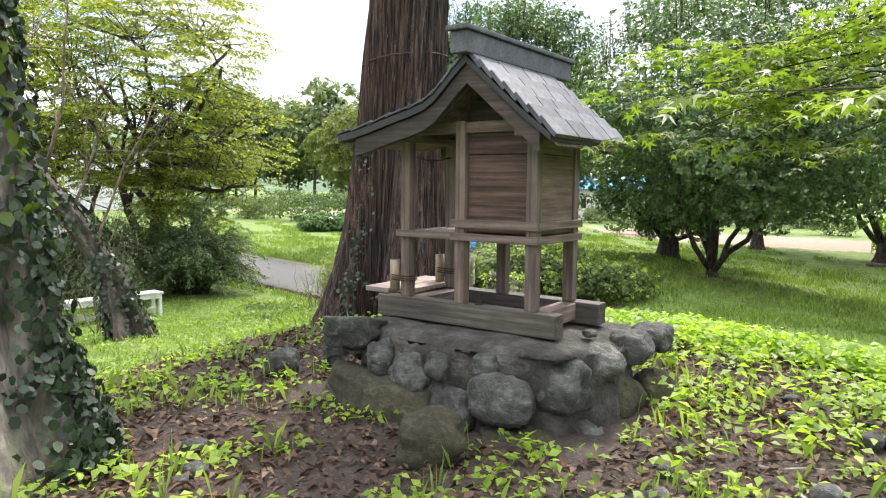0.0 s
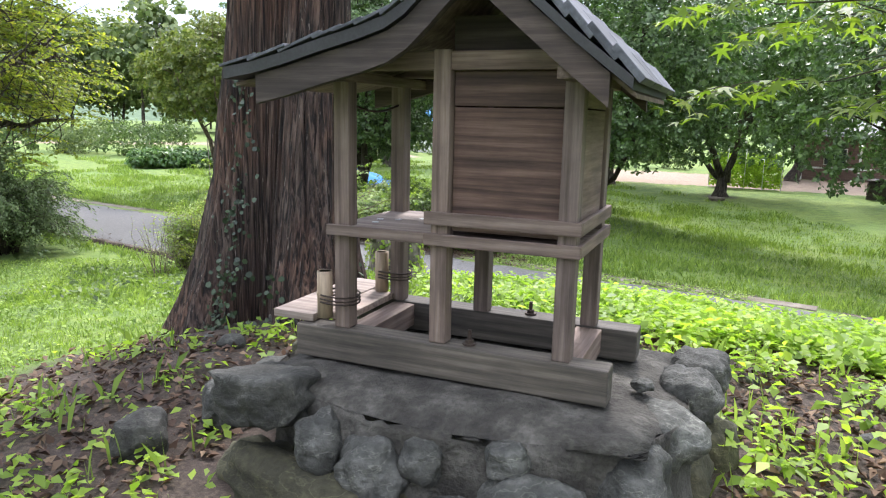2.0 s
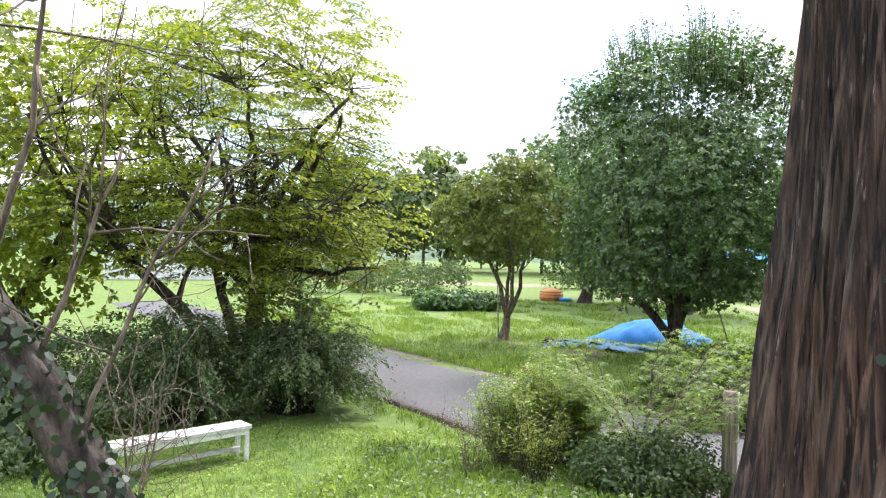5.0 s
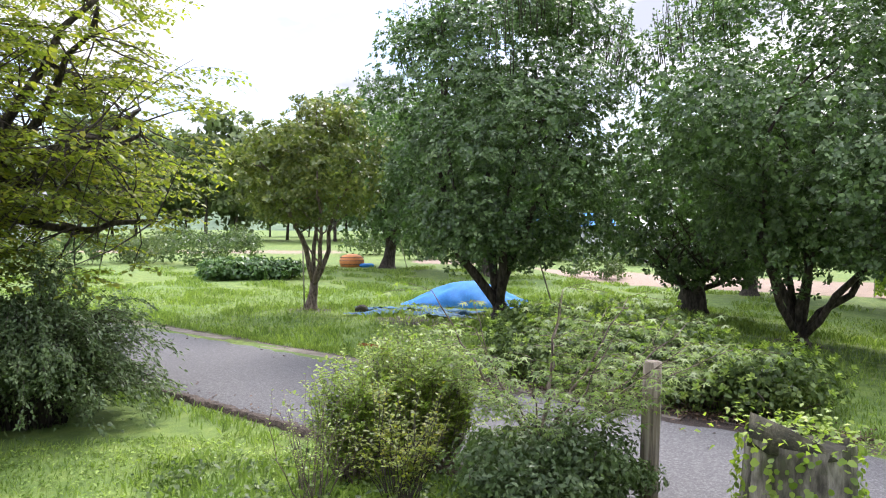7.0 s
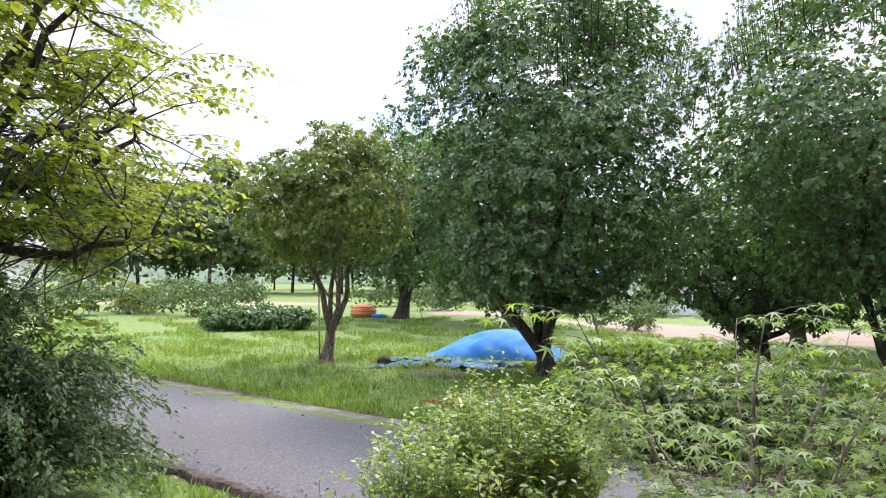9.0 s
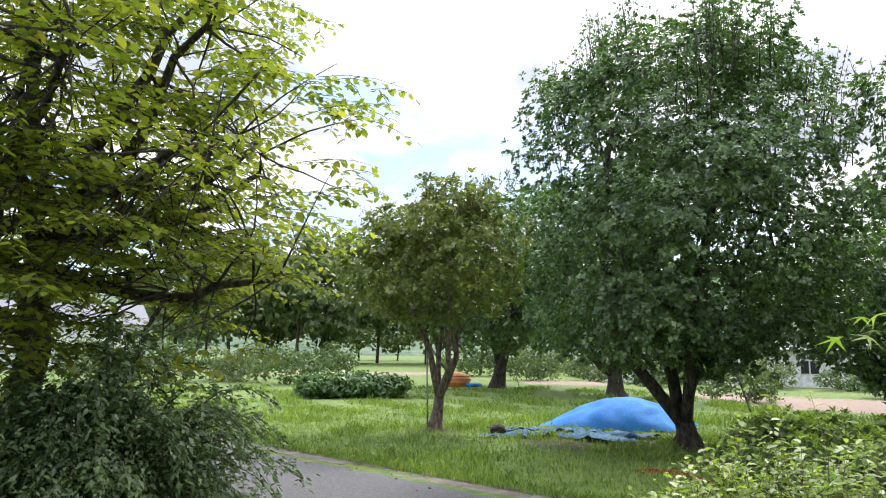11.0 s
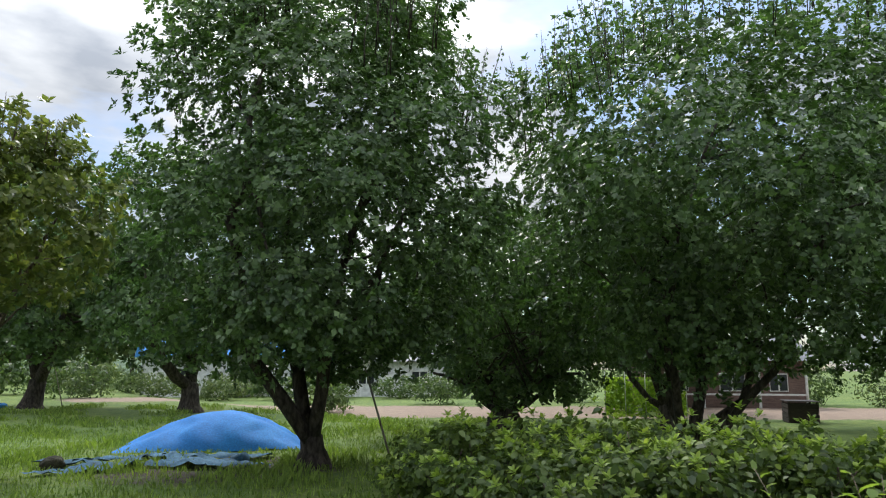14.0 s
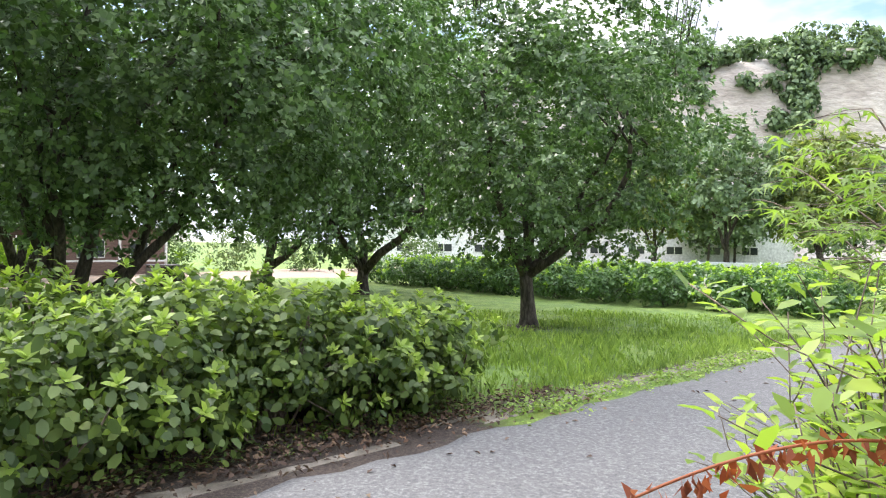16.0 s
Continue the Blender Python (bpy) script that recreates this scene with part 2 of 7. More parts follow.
M_LEAFG = leaf_mat("garden_maple_leaf", (0.09, 0.15, 0.03), (0.165, 0.245, 0.05), (0.27, 0.35, 0.09), 0.55, 0.5)
M_LEAFW = leaf_mat("weed_leaf", (0.135, 0.225, 0.028), (0.26, 0.385, 0.05), (0.4, 0.52, 0.08), 0.5, 0.55)
M_LEAFN = leaf_mat("bright_shrub_leaf", (0.128, 0.2, 0.034), (0.232, 0.32, 0.056), (0.39, 0.46, 0.093), 0.45, 0.5)
M_LEAFV = leaf_mat("ivy_leaf", (0.013, 0.025, 0.013), (0.026, 0.048, 0.023), (0.062, 0.093, 0.050), 0.5, 0.12)
M_LEAFC = leaf_mat("crop_leaf", (0.044, 0.096, 0.032), (0.081, 0.159, 0.047), (0.168, 0.271, 0.082), 0.42, 0.3)
M_LEAFR = leaf_mat("dead_red_leaf", (0.16, 0.04, 0.02), (0.28, 0.075, 0.03), (0.4, 0.15, 0.06), 0.7, 0.3, (1.4, 0.9, 0.6))
M_LITTER = leaf_mat("fallen_leaf", (0.035, 0.02, 0.015), (0.09, 0.052, 0.036), (0.22, 0.15, 0.105), 0.85, 0.1, (1.2, 1.0, 0.8))
M_GRASS = leaf_mat("grass_blade", (0.104, 0.164, 0.035), (0.196, 0.282, 0.062), (0.335, 0.429, 0.111), 0.6, 0.4)
M_WOODX = wood_mat("grey_timber_long", (0.06, 0.042, 0.033), (0.145, 0.108, 0.089), (0.25, 0.2, 0.172), 0)
M_WOODY = wood_mat("grey_timber_cross", (0.06, 0.042, 0.033), (0.145, 0.108, 0.089), (0.25, 0.2, 0.172), 1)
M_WOODZ = wood_mat("grey_timber_upright", (0.07, 0.05, 0.04), (0.155, 0.118, 0.1), (0.26, 0.21, 0.183), 2)
M_PANEL = wood_mat("dark_board", (0.02, 0.011, 0.008), (0.078, 0.048, 0.037), (0.16, 0.11, 0.088), 0)
M_EAVE = wood_mat("dark_eave_board", (0.02, 0.015, 0.013), (0.048, 0.036, 0.031), (0.1, 0.08, 0.07), 0)
M_SILL = wood_mat("mossy_sill_timber", (0.03, 0.027, 0.022), (0.075, 0.067, 0.055), (0.145, 0.13, 0.108), 0)
M_PALE = wood_mat("pale_plate_timber", (0.13, 0.1, 0.083), (0.25, 0.205, 0.175), (0.36, 0.31, 0.275), 0)
M_SLATE = rough_mat("slate_shingle", (0.036, 0.039, 0.048), (0.062, 0.066, 0.08), (0.105, 0.11, 0.13), 9, 0.68, 0.25, 0.004, fine=8)
M_BLACK = plain("black_roof_sheet", (0.022, 0.022, 0.025), 0.45, 0.0, 0.3)
M_MORTAR = rough_mat("old_mortar", (0.016, 0.0145, 0.012), (0.048, 0.045, 0.038), (0.125, 0.12, 0.104), 9, 0.97, 0.9, 0.03, fine=7)
M_STONE = rough_mat("river_stone", (0.013, 0.014, 0.012), (0.045, 0.046, 0.041), (0.15, 0.15, 0.138), 6.5, 0.85, 0.9, 0.03, fine=7)
M_STONEM = rough_mat("mossy_stone", (0.018, 0.018, 0.011), (0.048, 0.046, 0.026), (0.1, 0.092, 0.055), 5, 0.95, 0.8, 0.02, fine=8)
M_CRUST = rough_mat("crumbled_earth", (0.022, 0.016, 0.012), (0.07, 0.052, 0.038), (0.16, 0.125, 0.095), 16, 0.95, 1.0, 0.04, fine=5)
M_BAMBOO = rough_mat("dry_bamboo", (0.17, 0.12, 0.075), (0.26, 0.195, 0.13), (0.36, 0.28, 0.2), 10, 0.6, 0.3, 0.004, (1, 1, 0.1))
M_WIRE = plain("rusty_wire", (0.05, 0.035, 0.028), 0.7, 0.4)
M_TARP = rough_mat("blue_tarp", (0.014, 0.15, 0.46), (0.02, 0.2, 0.57), (0.04, 0.26, 0.64), 1.2, 0.82, 0.3, 0.02, fine=25)
M_NET = rough_mat("faded_blue_sheet", (0.02, 0.035, 0.05), (0.04, 0.12, 0.2), (0.11, 0.24, 0.36), 3.0, 0.9, 0.6, 0.03)
M_WHITE = rough_mat("white_paint_weathered", (0.5, 0.5, 0.47), (0.68, 0.68, 0.65), (0.78, 0.78, 0.76), 4, 0.7, 0.2, 0.004)
M_BENCHD = rough_mat("stained_bench_slab", (0.34, 0.33, 0.31), (0.5, 0.49, 0.47), (0.62, 0.61, 0.59), 3, 0.85, 0.3, 0.006)
M_WALLW = rough_mat("white_plaster_wall", (0.6, 0.6, 0.6), (0.72, 0.72, 0.72), (0.8, 0.8, 0.8), 0.5, 0.85, 0.1, 0.01)
M_WALLB = rough_mat("brown_board_wall", (0.08, 0.05, 0.04), (0.16, 0.105, 0.085), (0.23, 0.16, 0.13), 2.0, 0.85, 0.3, 0.02, (1, 1, 8))
M_ROOFG = plain("grey_roof", (0.16, 0.165, 0.18), 0.6)
M_GLASSD = plain("dark_window_glass", (0.03, 0.035, 0.04), 0.15, 0.0, 0.2)
M_ORANGE = plain("orange_sheet", (0.75, 0.28, 0.08), 0.6)
M_STEEL = plain("galvanised_steel", (0.5, 0.51, 0.52), 0.45, 0.6)
M_POST = bark_mat("old_post_wood", (0.09, 0.075, 0.055), (0.2, 0.17, 0.13), (0.31, 0.275, 0.22), 0.05, 26, 0.7, 0.01)
M_CLIFF = rough_mat("bare_cliff_rock", (0.26, 0.22, 0.19), (0.4, 0.35, 0.31), (0.5, 0.46, 0.42), 0.06, 0.95, 0.8, 1.0, (1, 1, 3), fine=9)
M_WOODS = leaf_mat("far_wood_leaf", (0.075, 0.11, 0.05), (0.14, 0.19, 0.085), (0.24, 0.28, 0.135), 0.7, 0.3)
# cliff trees' distance haze put into the leaf colour; also for light green trees
M_HAZEW = leaf_mat("haze_pale_leaf", (0.075, 0.115, 0.066), (0.135, 0.195, 0.11), (0.225, 0.29, 0.165), 0.7, 0.25)
M_HILL = rough_mat("far_hill_green", (0.05, 0.09, 0.05), (0.09, 0.14, 0.075), (0.14, 0.19, 0.1), 0.05, 0.95, 0.5, 1.0)

# ---- building tools ----


class Buf:
    """Collects faces of one mesh."""

    def __init__(self):
        self.v, self.f = [], []

    def tube(self, pts, radii, sides=8, wob=0.0, rng=None, cap=True):
        n0 = len(self.v)
        pts = [Vector(p) for p in pts]
        ref = Vector((0.31, 0.87, 0.13))
        for i, (p, r) in enumerate(zip(pts, radii)):
            d = (pts[min(i + 1, len(pts) - 1)] - pts[max(i - 1, 0)]).normalized()
            a = d.cross(ref).normalized()
            b = d.cross(a)
            for k in range(sides):
                th = 2 * math.pi * k / sides
                rr = r * (1 + (wob * (rng.random_sample() - 0.5) if rng is not None else 0))
                self.v.append(tuple(p + a * (rr * math.cos(th)) + b * (rr * math.sin(th))))
        for i in range(len(pts) - 1):
            for k in range(sides):
                q = n0 + i * sides
                self.f.append((q + k, q + (k + 1) % sides, q + sides + (k + 1) % sides, q + sides + k))
        if cap:
            self.f.append(tuple(n0 + (len(pts) - 1) * sides + k for k in range(sides)))
            self.f.append(tuple(n0 + k for k in reversed(range(sides))))

    def box(self, x0, y0, z0, x1, y1, z1):
        n = len(self.v)
        self.v += [(x, y, z) for z in (z0, z1) for x, y in ((x0, y0), (x1, y0), (x1, y1), (x0, y1))]
        self.f += [tuple(n + i for i in q) for q in ((3, 2, 1, 0), (4, 5, 6, 7), (0, 1, 5, 4), (1, 2, 6, 5), (2, 3, 7, 6), (3, 0, 4, 7))]

    def mesh(self, name, mat, smooth=True):
        me = bpy.data.meshes.new(name)
        me.from_pydata(self.v, [], self.f)
        me.materials.append(mat)
        if smooth:
            me.polygons.foreach_set("use_smooth", [True] * len(me.polygons))
        me.update()
        return me


def part(name, me, parent, label="", m=None):
    """Links a mesh as one object under a thing or a part."""
    ob = new(name, me)
    ob.parent = parent
    if m is not None:
        ob.matrix_basis = m
    if label:
        ob["label"] = label
    return ob


def thing(name, m, label, category, group="", kind="", data=None):
    ob = new(name, data)
    ob.matrix_basis = m
    return tagged(ob, label, category, group, kind)


def bevel_box(name, sx, sy, sz, mat, bev=0.006, jitter=0.0, seed=0):
    """A block with rounded, slightly uneven edges, its origin at its middle."""
    bm = bmesh.new()
    bmesh.ops.create_cube(bm, size=1)
    bmesh.ops.scale(bm, vec=(sx, sy, sz), verts=bm.verts)
    bmesh.ops.bevel(bm, geom=bm.edges[:], offset=bev, segments=2, affect="EDGES", profile=0.6)
    if jitter:
        r = random.Random(seed)
        for v in bm.verts:
            v.co += Vector((r.uniform(-1, 1), r.uniform(-1, 1), r.uniform(-1, 1))) * jitter
    me = bpy.data.meshes.new(name)
    bm.to_mesh(me)
    bm.free()
    me.materials.append(mat)
    return me


def leaves_mesh(name, pos, nrm, size, mat, width=0.55, fold=0.18, rng=None, hang=0.0, oval=False, along=None):
    """Many small folded leaves: places, facing directions and lengths, each leaf four corners with a raised rib."""
    n = len(pos)
    pos, nrm = np.asarray(pos, float), np.asarray(nrm, float)
    nrm = nrm / np.maximum(np.linalg.norm(nrm, axis=1)[:, None], 1e-6)
    t = rng.normal(size=(n, 3)) if along is None else np.array(along, float)
    t[:, 2] -= hang
    t -= nrm * np.sum(t * nrm, axis=1)[:, None]
    t /= np.maximum(np.linalg.norm(t, axis=1)[:, None], 1e-6)
    s = np.cross(nrm, t)
    L = np.asarray(size, float).reshape(-1, 1) * np.ones((n, 1))
    w = L * width * 0.5
    base = pos - t * L * 0.5
    tip = pos + t * L * 0.5 - nrm * L * 0.10
    mid = pos - t * L * 0.08
    left = mid - s * w + nrm * L * fold
    right = mid + s * w + nrm * L * fold
    ring = [base, right, tip, left]
    if oval:
        c1, c2 = pos - t * L * 0.25, pos + t * L * 0.2 - nrm * L * 0.03
        ring = [base, c1 + s * w * 0.9 + nrm * L * fold * 0.8, c2 + s * w * 0.85 + nrm * L * fold * 0.6, tip, c2 - s * w * 0.85 + nrm * L * fold * 0.6, c1 - s * w * 0.9 + nrm * L * fold * 0.8]
    k = len(ring)
    v = np.stack(ring, axis=1).reshape(-1, 3)
    me = bpy.data.meshes.new(name)
    me.vertices.add(n * k)
    me.vertices.foreach_set("co", v.ravel())
    me.loops.add(n * k)
    me.loops.foreach_set("vertex_index", np.arange(n * k))
    me.polygons.add(n)
    me.polygons.foreach_set("loop_start", np.arange(n) * k)
    me.materials.append(mat)
    me.update(calc_edges=True)
    return me


def star_mesh(name, pos, nrm, size, mat, rng, lobes=5, along=None, notch=0.30):
    """Palmate leaves: five pointed lobes on each."""
    n = len(pos)
    pos, nrm = np.asarray(pos, float), np.asarray(nrm, float)
    nrm = nrm / np.linalg.norm(nrm, axis=1)[:, None]
    t = rng.normal(size=(n, 3)) if along is None else np.array(along, float)
    t -= nrm * np.sum(t * nrm, axis=1)[:, None]
    t /= np.linalg.norm(t, axis=1)[:, None]
    s = np.cross(nrm, t)
    L = np.asarray(size, float).reshape(-1, 1) * np.ones((n, 1))
    ring, k = [], lobes * 2
    for i in range(k):
        a = (i / (k - 1) - 0.5) * 2 * 2.3
        lobe = i % 2 == 0
        r = (0.62 + 0.38 * math.cos(a * 0.62)) if not lobe else 0.0
        r = (notch if lobe else r)
        ring.append(pos + (t * math.cos(a) + s * math.sin(a)) * L * r * 0.62 - nrm * L * (0.16 if not lobe else 0.0))
    ring.append(pos - t * L * 0.1)
    m = len(ring)
    v = np.stack(ring, axis=1).reshape(-1, 3)
    me = bpy.data.meshes.new(name)
    me.vertices.add(n * m)
    me.vertices.foreach_set("co", v.ravel())
    me.loops.add(n * m)
    me.loops.foreach_set("vertex_index", np.arange(n * m))
    me.polygons.add(n)
    me.polygons.foreach_set("loop_start", np.arange(n) * m)
    me.materials.append(mat)
    me.update(calc_edges=True)
    return me


def sstep(a, b, x):
    t = np.clip((np.asarray(x, float) - a) / (b - a), 0, 1)
    return t * t * (3 - 2 * t)


def ground_z(x, y):
    """Height of the ground: a low mound round the shrine, a bank down to the road, lawns beyond that fall to the east."""
    x, y = np.asarray(x, float), np.asarray(y, float)
    r = np.hypot(x - 0.6, y - 3.4)
    mound = np.interp(r, [0, 2.3, 3.0, 3.7, 4.4, 5.5, 6.5, 7.3, 9.2, 11, 13], [0.44, 0.45, 0.34, 0.17, 0.06, -0.06, -0.19, -0.32, -0.72, -0.92, -0.96])
    back = sstep(2.0, -3.0, y)
    mound = mound * (1 - back) + 0.42 * back
    mound = mound + 0.13 * np.exp(-((x + 0.3) ** 2 + (y - 6.2) ** 2) / 0.9)
    s = x + y
    flat = -0.97 - 0.45 * sstep(6.5, 13.0, x) * sstep(14, 19, s)
    k = sstep(10.6, 12.6, s)
    z = mound * (1 - k) + flat * k
    bumps = 0.03 * np.sin(x * 1.7 + 0.6 * y) * np.sin(y * 1.3 - x * 0.4) + 0.012 * np.sin(x * 6.1) * np.sin(y * 5.3 + x)
    road = sstep(12.6, 13.0, s) * (1 - sstep(18.3, 18.8, s))
    return z + bumps * (1 - road)


def gz(x, y):
    return float(ground_z(x, y))


# ---- ground, road ----


def axis_steps(lo, hi, step, far):
    core = list(np.arange(lo, hi + 1e-6, step))
    out, d, v = [], step, hi
    while v < far:
        d *= 1.35
        v += d
        out.append(v)
    inn, d, v = [], step, lo
    while v > -far:
        d *= 1.35
        v -= d
        inn.append(v)
    return np.array(inn[::-1] + core + out)


def build_ground():
    xs, ys = axis_steps(-13, 20, 0.22, 900), axis_steps(-4, 36, 0.22, 900)
    X, Y = np.meshgrid(xs, ys)
    Z = ground_z(X, Y)
    nx, ny = len(xs), len(ys)
    me = bpy.data.meshes.new("ground")
    me.vertices.add(nx * ny)
    me.vertices.foreach_set("co", np.stack([X, Y, Z], axis=2).ravel())
    i = (np.arange(ny - 1)[:, None] * nx + np.arange(nx - 1)[None, :]).ravel()
    q = np.stack([i, i + 1, i + nx + 1, i + nx], axis=1)
    me.loops.add(q.size)
    me.loops.foreach_set("vertex_index", q.ravel())
    me.polygons.add(len(q))
    me.polygons.foreach_set("loop_start", np.arange(len(q)) * 4)
    me.polygons.foreach_set("use_smooth", np.ones(len(q), bool))
    me.materials.append(M_GROUND)
    me.update(calc_edges=True)
    s = X + Y
    near = np.hypot(X - 0.9, Y - 3.3)
    soil = 1 - sstep(2.2, 4.0, near)
    soil = np.maximum(soil, 0.75 * (1 - sstep(0.2, 1.3, np.maximum(0, np.hypot(X + 0.75, Y - 5.35) - 0.9))))
    soil = np.maximum(soil, 0.6 * (1 - sstep(0.0, 0.45, np.abs(s - 12.95))) * sstep(-14, -9, X))
    soil = np.maximum(soil, 0.75 * (1 - sstep(0.6, 1.6, np.hypot(X - 2.2, Y - 16.6) - 1.0)))
    soil = np.maximum(soil, 0.62 * (1 - sstep(0.1, 0.5, np.abs(s - 18.45))) * sstep(-14, -9, X))
    soil = np.maximum(soil, 0.6 * (1 - sstep(1.0, 2.4, np.hypot((X - 0.6) * 0.8, Y - 25.5))))
    for tx, ty in ((2.2, 24.6), (-2.8, 27.6), (8.45, 21.35), (13.4, 13.6), (8.9, 27.0), (18.4, 28.8)):
        soil = np.maximum(soil, 0.62 * (1 - sstep(0.4, 1.3, np.hypot(X - tx, Y - ty))))
    field = sstep(34.5, 36.5, 0.55 * X + Y * 0.72) * (1 - sstep(42, 46, 0.55 * X + Y * 0.72)) * sstep(9, 12, X)
    field = np.maximum(field, (1 - sstep(2.0, 4.5, np.hypot(X - 6, (Y - 52) * 0.9))) * 0.95)
    field = np.maximum(field, (1 - sstep(1, 5, np.abs(Y - 64))) * sstep(-30, -20, X) * (1 - sstep(-3, 2, X)) * 0.9)
    for nm, arr in (("soil", soil), ("field", field)):
        a = me.attributes.new(nm, "FLOAT", "POINT")
        a.data.foreach_set("value", arr.ravel())
    ob = new("ground", me)
    tagged(ob, "mossy earth mound and green grass lawn reaching the fields", "ground", kind="structure")


build_ground()

# the lane runs straight: a(long) and c(ross) are its two directions
LA, LC = Vector((0.7071, -0.7071, 0)), Vector((0.7071, 0.7071, 0))


def lane_point(a, c):
    """A place beside the lane: a metres along it, c the value of x + y."""
    return ((c / 1.41421) * LC.x + a * LA.x, (c / 1.41421) * LC.y + a * LA.y)


def strip(name, a0, a1, n, c0, c1, h, mat, wig, seed, cols=6, taper=True):
    rng = np.random.RandomState(seed)
    b = Buf()
    for i in range(n + 1):
        a = a0 + (a1 - a0) * i / n
        w0, w1 = rng.uniform(-wig, wig), rng.uniform(-wig, wig)
        for j in range(cols + 1):
            c = (c0 + w0) + (c1 + w1 - c0 - w0) * j / cols
            x, y = lane_point(a, c)
            lift = h if 0 < j < cols or not taper else -0.03
            b.v.append((x, y, gz(x, y) + lift))
    for i in range(n):
        for j in range(cols):
            q = i * (cols + 1) + j
            b.f.append((q, q + cols + 1, q + cols + 2, q + 1))
    return b.mesh(name, mat)


road = new("road", strip("road", -42, 42, 280, 13.05, 17.95, 0.035, M_ASPHALT, 0.12, 3, 12))
tagged(road, "narrow worn grey asphalt lane between grass verges", "road", kind="structure")

# ---- shrine on its plinth ----
SHR = pose(-0.261, 4.314, 0.861, 0, 0, -35.45) @ Matrix.Diagonal((1.147, 1.147, 1.147, 1))


def block(name, parent, x0, x1, y0, y1, z0, z1, mat, label="", bev=0.005, turn=None):
    me = bevel_box(name, x1 - x0, y1 - y0, z1 - z0, mat, bev)
    m = Matrix.Translation(((x0 + x1) / 2, (y0 + y1) / 2, (z0 + z1) / 2 - 0.93))
    if turn is not None:
        m = m @ turn
    return part(name, me, parent, label, m)


def slope_sheet(name, prof, y0, y1, thick, mat):
    """A sheet bent along a profile of (x, z), running from y0 to y1."""
    b = Buf()
    n = len(prof)
    for y in (y0, y1):
        for dz in (0, -thick):
            b.v += [(x, y, z - 0.93 + dz) for x, z in prof]
    for i in range(n - 1):
        b.f += [(i, i + 1, 2 * n + i + 1, 2 * n + i), (n + i + 1, n + i, 3 * n + i, 3 * n + i + 1)]
        b.f += [(i + 1, i, n + i, n + i + 1), (2 * n + i, 2 * n + i + 1, 3 * n + i + 1, 3 * n + i)]
    b.f += [(0, 2 * n, 3 * n, n), (n - 1, 2 * n - 1, 4 * n - 1, 3 * n - 1)]
    return b.mesh(name, mat, False)


